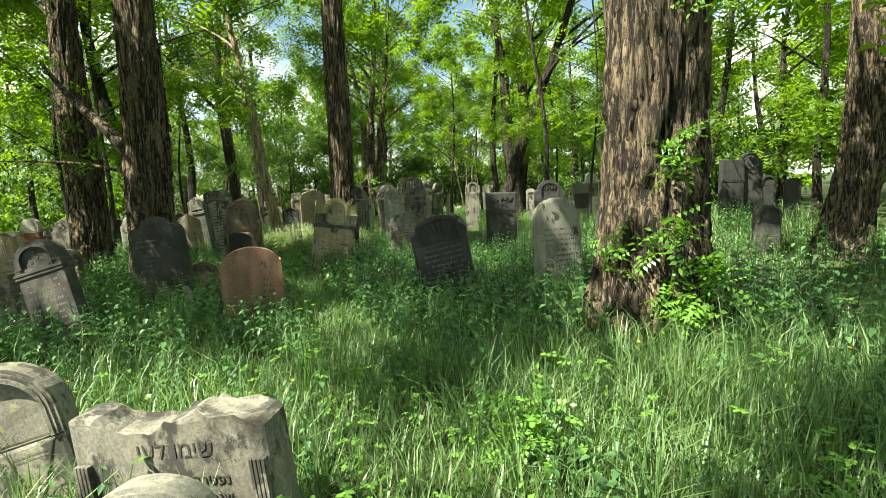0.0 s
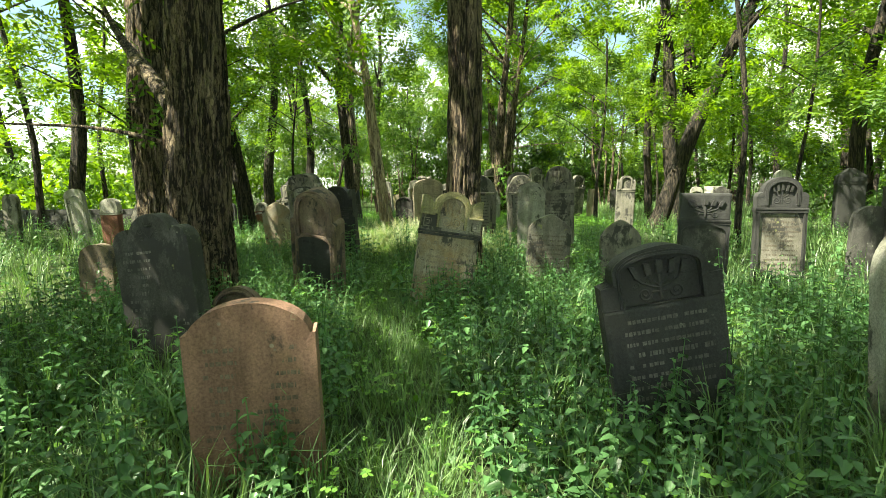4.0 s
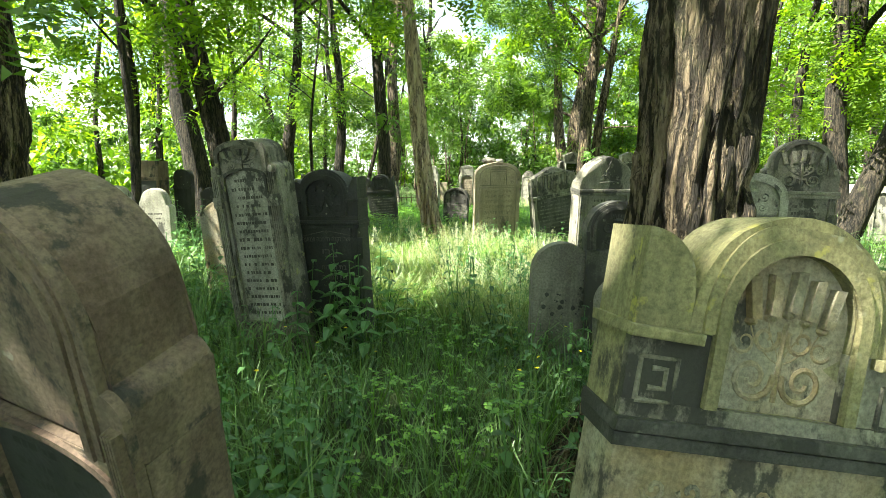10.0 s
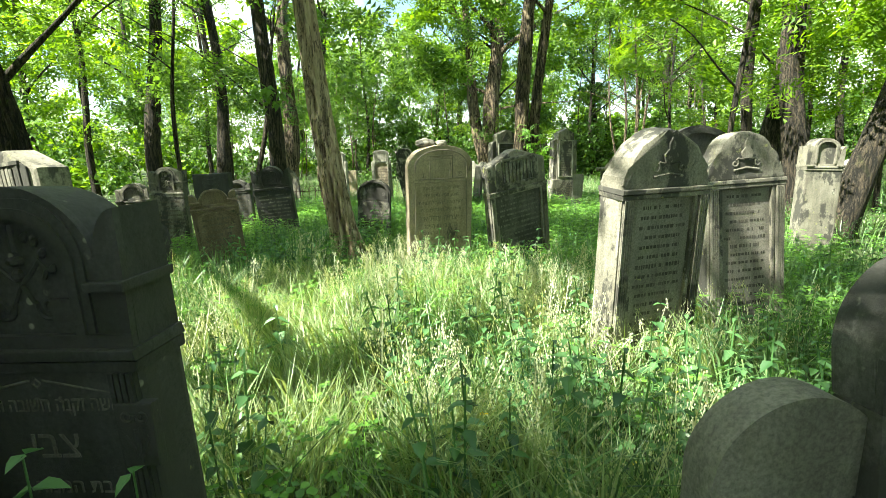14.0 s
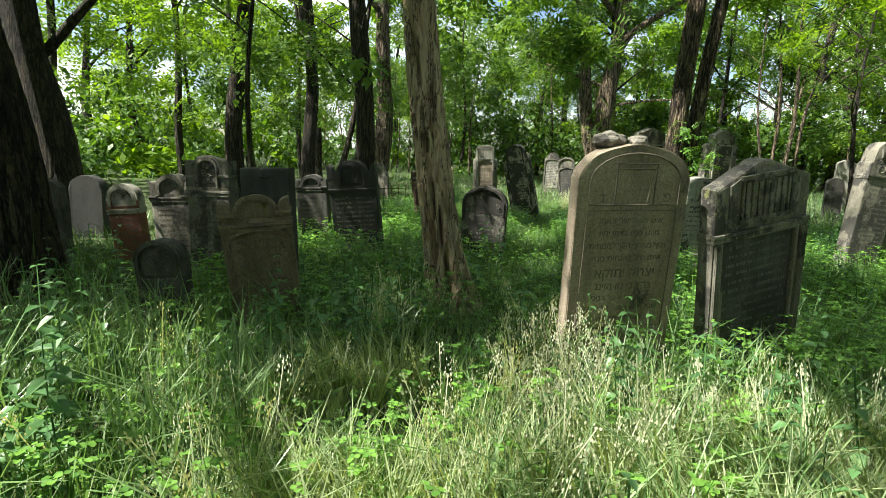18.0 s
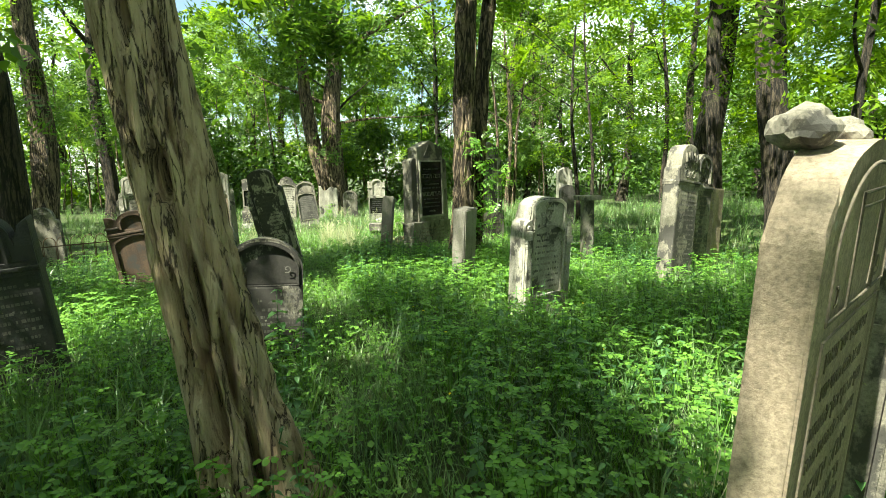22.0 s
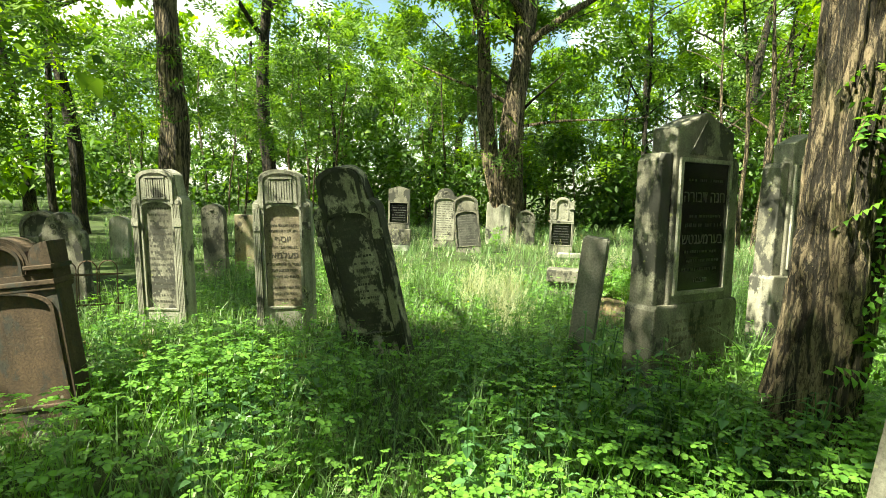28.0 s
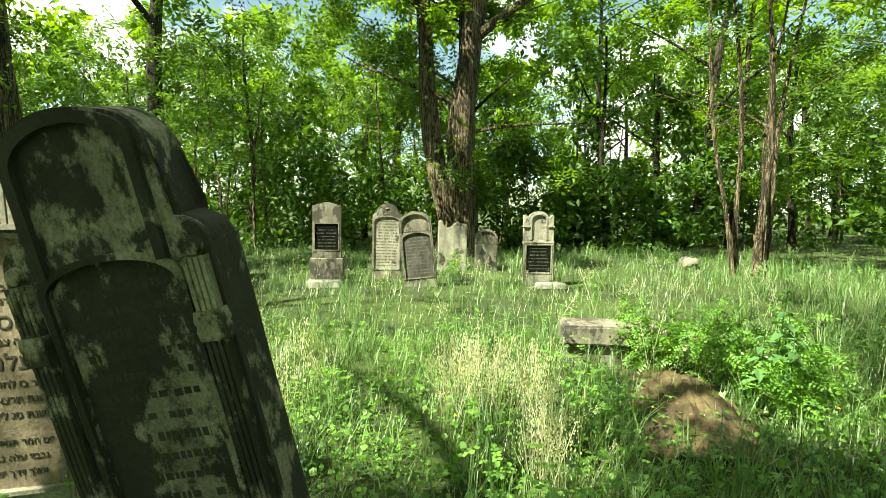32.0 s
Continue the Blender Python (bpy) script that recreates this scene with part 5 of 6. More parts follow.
CLOSED = ((2.2, 3.0, 1.0, 0.8), (-4.9, 12.6, 1.3, 0.8), (-2.3, 13.5, 1.1, 0.6), (-6.6, 28.3, 0.7, 0.5), (-3.9, 29.0, 0.8, 0.6), (-3.4, 28.7, 1.2, 0.7), (-3.9, 26.3, 0.9, 0.8), (-7.0, 21.5, 0.9, 0.7), (-4.4, 28.0, 1.3, 0.9), (-9.5, 18.2, 3.0, 1.6), (-5.2, 27.3, 1.4, 1.0), (-5.6, 20.2, 1.6, 1.2), (1.5, 6.0, 2.0, 1.4))


def sunlit_gap(p, rng):
    """True for leaves that would shade one of the gaps' patches."""
    gx = p[:, 0] - p[:, 2] * SUN.x / SUN.z
    gy = p[:, 1] - p[:, 2] * SUN.y / SUN.z
    out = np.zeros(len(p), bool)
    for x, y, rx, ry in GLADES:
        d = ((gx - x) / rx) ** 2 + ((gy - y) / ry) ** 2
        out |= d < 0.75 + 0.5 * rng.random(len(p)) ** 2
    # smaller breaks all over the canopy, but for a few closed stretches
    for i in range(len(p)):
        if not out[i]:
            x, y = gx[i], gy[i]
            if any(abs(x - a) < c and abs(y - b) < d for a, b, c, d in CLOSED):
                continue
            out[i] = noise.noise((x * 0.7, y * 0.7, 2.0)) + 0.5 * noise.noise((x * 2.1, y * 2.1, 7.0)) > -0.05
    return out & (rng.random(len(p)) < 0.985)


def clump_points(rng, centres, radii, n):
    """Points thrown into flattened clumps, thicker towards their shells."""
    k = rng.integers(0, len(centres), n)
    d = rng.normal(size=(n, 3))
    d /= np.linalg.norm(d, axis=1)[:, None]
    d *= (rng.random(n) ** 0.5)[:, None]
    return np.array(centres)[k] + d * np.array(radii)[k]


def crown_mesh(seed, material, fine, height, spread, base, n, at, coarse=1.2):
    """Leaves in uneven clumps round the crown; lower clumps reach further out."""
    rng = np.random.default_rng(seed + 11)
    cs, rs = [], []
    for i in range(30):
        a, r, q = rng.uniform(0, 6.283), spread * math.sqrt(rng.random()), rng.random() ** 1.25
        cs.append((r * math.cos(a), r * math.sin(a), base + (height - base) * q))
        s = rng.uniform(0.45, 1.1) * spread * 0.32
        rs.append((s, s, s * 0.5))
    pts = clump_points(rng, cs, rs, n)
    pts = pts[~sunlit_gap(pts + np.array([at[0], at[1], 0]), rng)]
    k = len(pts)
    tmpl, fc, size = (FEATHER, FEATHER_F, 1.0) if fine == 1 else (BROAD, [(0, 1, 2, 3)], 1.25) if fine == 2 else (SPRAY, SPRAY_F, coarse * 1.2)
    # sprays high in the crown are larger
    size = size * (1 + 0.8 * np.clip((pts[:, 2] - 6.5) / 3, 0, 1))
    return scatter("crown", tmpl, fc, pts, random_turns(rng, k), rng.uniform(0.75, 1.45, k) * size, material)


def tree(x, y, r, height=12.0, lean=(0, 0), bark=BARK, leaf=LEAF, label="", fine=False, base=5.0, spread=3.5, n=1600, limbs=5, near=False, seed=1, bend=0.2, flare=0.35, boughs=(), shoots=(), coarse=0.95, hollows=(), name="tree"):
    rng = random.Random(seed)
    e = thing(name, pose(x, y, 0), label, "tree")
    k = 100 if near else 16
    sides = 104 if near else 14
    zs = [height * 0.9 * (i / (k - 1)) ** (1.6 if near else 1.25) - 0.15 for i in range(k)]
    ph = rng.random() * 6
    path = [(lean[0] * z + bend * math.sin(z * 0.5 + ph) * min(1, z / 3 if z > 0 else 0), lean[1] * z + bend * math.cos(z * 0.43 + ph) * min(1, z / 3 if z > 0 else 0), z) for z in zs]
    radii = [max(0.03, r * (1 - 0.75 * max(0, z) / height)) for z in zs]
    v, f = tube(path, radii, sides, (0.17 if r > 0.22 else 0.22) if near else 0.12, (10 if r > 0.3 else 12) if near else 5, ph, flare, hollows)
    tr = new("trunk", mesh_of("trunk", v, f, bark, True))
    tr.parent = e
    top = path[-1]
    for i in range(limbs):
        z0 = height * (0.40 + 0.45 * (i + rng.random() * 0.6) / max(1, limbs))
        j = min(range(k), key=lambda q: abs(zs[q] - z0))
        a = rng.random() * 6.283
        ln = spread * (0.6 + 0.5 * rng.random())
        p0 = path[j]
        pts = [(p0[0] + math.cos(a + 0.3 * math.sin(q * 2)) * ln * q, p0[1] + math.sin(a + 0.3 * math.sin(q * 2)) * ln * q, p0[2] + ln * (0.75 * q - 0.2 * q * q)) for q in [m / 7 for m in range(8)]]
        rr = [max(0.012, radii[j] * 0.5 * (1 - 0.85 * m / 7)) for m in range(8)]
        v, f = tube(pts, rr, 8)
        li = new("limb", mesh_of("limb", v, f, bark, True))
        li.parent = e
    for z0, a, ln, up, r0 in boughs:
        # a bough that starts low: height, direction, length, rise, thickness
        pts = [(lean[0] * z0 + math.cos(radians(a)) * ln * q, lean[1] * z0 + math.sin(radians(a)) * ln * q, z0 + up * q ** 1.3 + 0.12 * math.sin(q * 5)) for q in [m / 11 for m in range(12)]]
        v, f = tube(pts, [max(0.012, r0 * (1 - 0.8 * m / 11)) for m in range(12)], 20, 0.12, 7, a)
        li = new("bough", mesh_of("bough", v, f, bark, True))
        li.parent = e
    for sx, sy, sz, sr, k2 in shoots:
        nr = np.random.default_rng(int(sz * 100) + seed)
        pts = clump_points(nr, [(sx, sy, sz)], [(sr, sr, sr * 1.5)], k2)
        sh = new("shoot", scatter("shoot", FEATHER, FEATHER_F, pts, random_turns(nr, k2, 0.3), nr.uniform(0.9, 1.5, k2), HERB))
        sh.parent = e
        tagged(sh, kind="stuff")
    if n:
        cr = new("crown", crown_mesh(seed, leaf, fine, height * 1.08, spread, base, n, (x + top[0] * 0.8, y + top[1] * 0.8), coarse))
        cr.parent = e
        cr.location = (top[0] * 0.8, top[1] * 0.8, 0)
    return e


tree(1.76, 5.0, 0.49, 13, (0.02, 0.0), BARK, LEAF, "thick robinia trunk with deeply furrowed bark and young shoots", base=4.6, near=True, seed=1, bend=0.05, n=2600, spread=4,
     flare=0.8,
     shoots=((0.15, -0.62, 0.3, 0.24, 60), (-0.05, -0.62, 0.5, 0.18, 30), (0.3, -0.6, 0.7, 0.18, 34), (0.0, -0.56, 1.05, 0.16, 24), (0.1, -0.5, 1.7, 0.18, 26), (-0.35, -0.42, 0.85, 0.18, 20), (0.2, -0.5, 2.9, 0.25, 20)))
tree(-5.30, 9.65, 0.40, 14, (0.01, 0.0), BARK, LEAF, "thick robinia with furrowed bark and a low side limb", base=4.4, near=True, seed=2, bend=0.05, n=2600, spread=4,
     boughs=((2.2, 150, 3.2, 2.4, 0.15), (2.6, 120, 2.6, 2.8, 0.08), (2.0, 200, 3.0, 0.6, 0.03)))
tree(-8.25, 12.45, 0.42, 13, (0.0, 0.02), BARK, LEAF, "dark robinia trunk close behind a thicker one", base=3.4, near=True, seed=3, bend=0.1, n=3200, spread=4.5)
tree(-2.28, 11.55, 0.28, 14, (0.03, 0.0), BARK, LEAF, "tall robinia with deeply ridged bark above a leaning stone", base=5, near=True, seed=4, bend=0.05, n=2200, flare=1.5)
tree(2.1, 22.6, 0.28, 12, (0.36, 0.0), BARK_SHADED, LEAF, "dark trunk leaning far to one side", base=3.4, seed=5, bend=0.12, n=2600, spread=4)
tree(3.5, 26.8, 0.34, 13, (-0.08, 0.06), BARK_SHADED, LEAF, "dark trunk bending over stones in a sunny patch", base=4.0, seed=24, bend=0.1, n=1500, spread=4)
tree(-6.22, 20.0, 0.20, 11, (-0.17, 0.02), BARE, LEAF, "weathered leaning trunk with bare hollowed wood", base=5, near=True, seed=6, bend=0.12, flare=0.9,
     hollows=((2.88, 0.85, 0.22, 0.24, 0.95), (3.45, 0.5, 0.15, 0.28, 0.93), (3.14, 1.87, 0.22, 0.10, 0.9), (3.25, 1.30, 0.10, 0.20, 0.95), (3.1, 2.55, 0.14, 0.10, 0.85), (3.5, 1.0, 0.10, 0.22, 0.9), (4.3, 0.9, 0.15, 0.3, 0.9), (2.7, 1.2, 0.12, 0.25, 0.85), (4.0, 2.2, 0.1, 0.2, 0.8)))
tree(-13.9, 21.9, 0.36, 14, (-0.12, 0.0), BARK_SHADED, LEAF, "leaning dark trunk with thin climbing twigs", base=4.0, seed=7, n=5000, spread=6.5, boughs=((3.0, 10, 2.5, 2.5, 0.1),))
tree(-10.3, 18.6, 0.25, 13, (-0.15, 0.0), BARK_SHADED, LEAF, "dark robinia trunk leaning sideways", base=4.0, near=True, seed=8, spread=5, n=3200)
tree(-3.62, 26.25, 0.20, 13, (0.06, 0.02), BARK, LEAF, "robinia trunk split in two stems with leafy shoots", base=5, near=True, seed=9, bend=0.08, flare=0.8,
     shoots=((0.45, -0.1, 1.55, 0.4, 60), (0.3, -0.2, 0.9, 0.3, 30), (0.2, -0.25, 2.2, 0.2, 20)))
tree(-3.38, 26.42, 0.145, 12, (0.10, 0.02), BARK, LEAF, "second stem of a split robinia", base=5, near=True, seed=10, bend=0.08, n=900)
tree(-5.15, 45.0, 0.54, 18, (0.03, 0.0), BARK, LEAF_COOL, "large forked linden with a thick pale base", base=5.0, spread=6, n=5200, seed=11, limbs=7, flare=0.8, boughs=((5.0, 180, 4.5, 2.0, 0.1), (4.2, 0, 5.0, 0.6, 0.07)))
tree(-5.42, 45.0, 0.37, 17, (-0.15, 0.0), BARK, LEAF_COOL, "side stem of a large forked linden", base=6, spread=5, n=2600, seed=12, limbs=4)
tree(-15.0, 44.5, 0.32, 16, (-0.01, 0.0), BARK_SHADED, LEAF_COOL, "smooth straight grey trunk", base=4, spread=5, n=3600, seed=13)
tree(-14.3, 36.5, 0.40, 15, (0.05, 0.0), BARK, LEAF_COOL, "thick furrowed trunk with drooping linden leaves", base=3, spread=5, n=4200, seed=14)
tree(3.9, 30.0, 0.40, 14, (0.06, 0.0), BARK_SHADED, LEAF, "dark ivy-clad trunk at the clearing's side", base=3, seed=15, spread=4.5, n=3200)
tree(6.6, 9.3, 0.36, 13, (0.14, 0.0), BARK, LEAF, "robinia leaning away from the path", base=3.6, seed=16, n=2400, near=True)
tree(2.57, 27.9, 0.17, 13, (0.02, 0.0), BARK_SHADED, LEAF, "straight trunk with ivy shoots", base=3.2, flare=0.2, seed=17, n=2600)
tree(14.5, 39, 0.45, 15, (0.0, 0.0), BARK_SHADED, LEAF, "dark trunk at the wood's edge", base=3, seed=18, n=2400)
tree(-13.2, 15.2, 0.2, 13, (0.03, 0.0), BARK_SHADED, LEAF, "straight dark robinia among lower stones", base=4.6, seed=23, n=3600, spread=5.4)
tree(-15.2, 28.2, 0.27, 14, (0.04, 0.0), BARK_SHADED, LEAF, "slim curved robinia trunk", base=3.6, seed=19, n=5000, spread=6.5)
tree(-14.4, 30.9, 0.25, 13, (-0.02, 0.0), BARK_SHADED, LEAF_COOL, "dark slim trunk in shade", base=2.6, seed=20, n=2600)
tree(-11.3, 26.6, 0.09, 6.5, (0.22, 0.06), BARK_SHADED, LEAF_COOL, "young linden with broad hanging leaves", base=2.5, seed=21, n=2600, spread=3.4, fine=2, limbs=5)
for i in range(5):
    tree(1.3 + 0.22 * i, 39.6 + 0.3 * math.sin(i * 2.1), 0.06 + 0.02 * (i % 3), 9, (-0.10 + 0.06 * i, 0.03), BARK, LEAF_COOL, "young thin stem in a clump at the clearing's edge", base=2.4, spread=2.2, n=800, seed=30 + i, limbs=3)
# added trees out of view, whose crowns only shade the first stretch
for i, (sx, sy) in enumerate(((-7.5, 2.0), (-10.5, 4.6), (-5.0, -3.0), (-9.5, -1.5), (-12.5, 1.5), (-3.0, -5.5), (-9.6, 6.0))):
    tree(sx, sy, 0.24, 13, (0.03 * math.sin(i), 0.03 * math.cos(i)), BARK_SHADED, LEAF, "unseen robinia added to shade the start of the walk", base=4.5, spread=4.4, n=900, coarse=1.7, seed=80 + i)
tree(-10.1, 26.0, 0.24, 14, (0.0, 0.0), BARK_SHADED, LEAF_COOL, "dark trunk among shaded linden leaves", base=3.4, spread=5.4, n=7500, seed=90)
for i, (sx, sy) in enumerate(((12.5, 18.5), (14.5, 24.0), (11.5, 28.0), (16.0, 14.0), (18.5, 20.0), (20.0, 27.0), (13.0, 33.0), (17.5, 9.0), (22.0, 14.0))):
    tree(sx, sy, 0.15 + 0.03 * (i % 3), 12, (0.05 * math.sin(i * 1.7), 0.0), BARK_SHADED, LEAF, "robinia with low light leaves east of the walk", base=1.8, spread=4.2, n=1300, coarse=1.4, seed=70 + i)
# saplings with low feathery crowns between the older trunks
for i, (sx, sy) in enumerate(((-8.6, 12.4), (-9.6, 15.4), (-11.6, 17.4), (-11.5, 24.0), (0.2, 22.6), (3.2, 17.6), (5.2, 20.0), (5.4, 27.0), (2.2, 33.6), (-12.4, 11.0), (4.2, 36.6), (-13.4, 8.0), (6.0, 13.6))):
    tree(sx, sy, 0.06 + 0.01 * (i % 3), 7 + (i * 7) % 4, (0.05 * math.sin(i * 2.3), 0.04 * math.cos(i)), BARK_SHADED, LEAF if i % 3 else LEAF_COOL, "thin young tree with light feathery leaves", base=2.6, spread=2.2, n=900, seed=50 + i, limbs=5)

# the wood all round, with a clearing in its middle
wood = random.Random(5)
count = 0
while count < 88:
    x, y = wood.uniform(-42, 34), wood.uniform(-16, 74)
    if -15.5 < x < 9 and 0 < y < 41.5 or -12 < x < 3.5 and y < 46 and y > 0 or abs(x) < 6 and -3 < y < 6:
        continue
    if x < -22 and 5 < y < 24 and wood.random() < 0.6:
        continue
    if y < 0 and wood.random() < 0.5:
        continue
    cool = y > 42 and wood.random() < 0.6
    tree(x, y, wood.uniform(0.12, 0.30), wood.uniform(10, 16), (wood.uniform(-0.12, 0.12), wood.uniform(-0.08, 0.08)), BARK_SHADED, LEAF_COOL if cool else LEAF,
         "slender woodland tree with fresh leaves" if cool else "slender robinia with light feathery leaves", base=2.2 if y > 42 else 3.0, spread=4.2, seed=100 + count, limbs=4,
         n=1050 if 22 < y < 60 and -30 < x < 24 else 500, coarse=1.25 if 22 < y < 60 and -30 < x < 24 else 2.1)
    count += 1
# a thicket of thin stems along the clearing's far side
thicket = random.Random(12)
for i in range(46):
    tree(thicket.uniform(-24, 20), thicket.uniform(46.5, 56), thicket.uniform(0.035, 0.08), thicket.uniform(6, 10), (thicket.uniform(-0.06, 0.06), thicket.uniform(-0.05, 0.05)), BARK_PALE if i % 4 == 0 else BARK,
         LEAF_COOL, "thin pale woodland stem in a thicket", base=3.2, spread=1.6, n=260, seed=400 + i, limbs=2, coarse=1.1)


# ---- undergrowth behind the clearing ----
def undergrowth(name, seed, count, n, size, material, label, zones, high):
    rng = np.random.default_rng(seed)
    cs, rs = [], []
    for i in range(count):
        x0, x1, y0, y1 = zones[i % len(zones)]
        s = rng.uniform(0.8, 1.9)
        cs.append((rng.uniform(x0, x1), rng.uniform(y0, y1), rng.uniform(0.2, high)))
        rs.append((s, s, s * 0.7))
    pts = clump_points(rng, cs, rs, n)
    pts[:, 2] = np.abs(pts[:, 2]) + 0.05
    t = np.array([(0, 0, 0), (0.14, 0.085, 0.01), (0.34, 0, -0.03), (0.14, -0.085, 0.01)]) * size
    ob = new(name, scatter(name, t, [(0, 1, 2, 3)], pts, random_turns(rng, n, 0.4), rng.uniform(0.6, 1.3, n), material))
    tagged(ob, label, "shrubs", "", "stuff")


undergrowth("undergrowth", 8, 420, 52000, 1.0, LEAF_SHADED, "dense leafy undergrowth along the wood's edge", ((-40, 34, 47, 60), (-14, 10, 46, 54), (10, 30, 6, 50), (-42, -19, 24, 50)), 4.0)
# dark leaf colour here paints the shadows deep in the wood
undergrowth("shaded_thicket", 14, 260, 26000, 1.2, LEAF_SHADED, "dark shaded thicket deep in the wood", ((-40, 34, 52, 62), (-30, 24, 50, 58)), 9.0)
undergrowth("hedge", 10, 160, 22000, 1.5, LEAF, "sunlit hedge along the field", ((-60, -28, 2, 20), (-50, -24, 20, 48)), 3.0)
undergrowth("far_wood", 9, 620, 72000, 2.3, LEAF, "sunlit foliage of the wood further off", ((-60, 50, 60, 85), (-60, 50, 60, 85), (30, 55, -10, 70), (-70, -42, -5, 70)), 18.0)


# ---- herbs and grass ----
def blade(w, h, bend):
    return [(-w, 0, 0), (w, 0, 0), (w * 0.9, bend * 0.3, h * 0.62), (-w * 0.9, bend * 0.3, h * 0.62), (w * 0.1, bend, h * (1.05 - 0.25 * bend / h)), (-w * 0.1, bend, h * (1.05 - 0.25 * bend / h))]


def tuft(rng, k, h):
    v, f = [], []
    for i in range(k):
        a, r = rng.uniform(0, 6.283), rng.uniform(0, 0.07)
        c, s = math.cos(a), math.sin(a)
        b = len(v)
        hh = h * rng.uniform(0.55, 1.1)
        for x, y, z in blade(rng.uniform(0.0028, 0.0055), hh, hh * rng.uniform(0.15, 1.1)):
            v.append((c * x - s * y + r * math.cos(a * 3), s * x + c * y + r * math.sin(a * 3), z))
        f += [(b, b + 1, b + 2, b + 3), (b + 3, b + 2, b + 4, b + 5)]
    return np.array(v), f


def leaf_at(v, f, base, yaw, pitch, ln, wd):
    """A folded pointed leaf."""
    c, s, cp, sp = math.cos(yaw), math.sin(yaw), math.cos(pitch), math.sin(pitch)
    b = len(v)
    for x, y, z in ((0, 0, 0), (ln * 0.26, wd * 0.95, ln * 0.09), (ln * 0.62, wd * 0.66, ln * 0.02), (ln, 0, -ln * 0.18), (ln * 0.62, -wd * 0.66, ln * 0.02), (ln * 0.26, -wd * 0.95, ln * 0.09)):
        X, Z = x * cp - z * sp, x * sp + z * cp
        v.append((base[0] + c * X - s * y, base[1] + s * X + c * y, base[2] + Z))
    f += [(b, b + 3, b + 2, b + 1), (b, b + 5, b + 4, b + 3)]


def nettle(rng, h):
    v, f = [(-0.004, 0, 0), (0.004, 0, 0), (0.003, 0, h), (-0.003, 0, h)], [(0, 1, 2, 3)]
    k = int(h / 0.07)
    for i in range(2, k + 1):
        z = h * i / k
        q = 1 - 0.65 * (i / k) ** 3
        for s in (0, math.pi):
            leaf_at(v, f, (0, 0, z), s + (i % 2) * 1.57 + rng.uniform(-0.3, 0.3), rng.uniform(-0.55, 0.12), 0.085 * q, 0.030 * q)
    return np.array(v), f


def lobed_leaf(v, f, base, yaw, pitch, ln, wd):
    """A rounded leaflet with two lobes on each side."""
    c, s, cp, sp = math.cos(yaw), math.sin(yaw), math.cos(pitch), math.sin(pitch)
    b = len(v)
    for x, y, z in ((0, 0, 0), (ln * 0.30, wd, ln * 0.12), (ln * 0.86, wd * 0.72, ln * 0.02), (ln * 0.92, 0, -ln * 0.08), (ln * 0.86, -wd * 0.72, ln * 0.02), (ln * 0.30, -wd, ln * 0.12)):
        X, Z = x * cp - z * sp, x * sp + z * cp
        v.append((base[0] + c * X - s * y, base[1] + s * X + c * y, base[2] + Z))
    f += [(b, b + 1, b + 2, b + 3), (b, b + 3, b + 4, b + 5)]


def herb(rng, h, stems=9):
    """A clump of celandine: arching stems with five-part leaves."""
    v, f = [], []
    for i in range(stems):
        a, r, z = rng.uniform(0, 6.283), rng.uniform(0.04, 0.24), h * rng.uniform(0.35, 1)
        x, y = r * math.cos(a), r * math.sin(a)
        b = len(v)
        v += [(-0.003, 0, 0), (0.003, 0, 0), (x + 0.002, y, z), (x - 0.002, y, z)]
        f.append((b, b + 1, b + 2, b + 3))
        yaw, up, q = a + rng.uniform(-0.6, 0.6), rng.uniform(-0.35, 0.35), rng.uniform(0.75, 1.25)
        c, sn = math.cos(yaw), math.sin(yaw)
        for along, d, ln in ((0.0, -1.3, 0.031), (0.0, 1.3, 0.031), (0.028, -1.0, 0.034), (0.028, 1.0, 0.034), (0.048, 0.0, 0.044)):
            lobed_leaf(v, f, (x + c * along * q, y + sn * along * q, z + along * up), yaw + d, up + rng.uniform(-0.25, 0.25), ln * q, 0.0155 * q)
    return np.array(v), f


def panicle(rng, h):
    v, f = [(-0.002, 0, 0), (0.002, 0, 0), (0.002, 0.04, h), (-0.002, 0.04, h)], [(0, 1, 2, 3)]
    for i in range(36):
        q = rng.uniform(0.5, 1.0)
        a, r = rng.uniform(0, 6.283), (1.06 - q) * 0.26 * rng.uniform(0.3, 1)
        b = len(v)
        x, y, z = r * math.cos(a), 0.04 * q + r * math.sin(a), h * q
        v += [(x, y, z), (x + 0.004, y, z + 0.008), (x, y + 0.002, z + 0.017), (x - 0.004, y, z + 0.008)]
        f.append((b, b + 1, b + 2, b + 3))
    return np.array(v), f


def flower(rng, h):
    v, f = [], []
    for i in range(5):
        a = i * 1.2566
        leaf_at(v, f, (0, 0, h), a, 0.35, 0.014, 0.007)
    return np.array(v), f


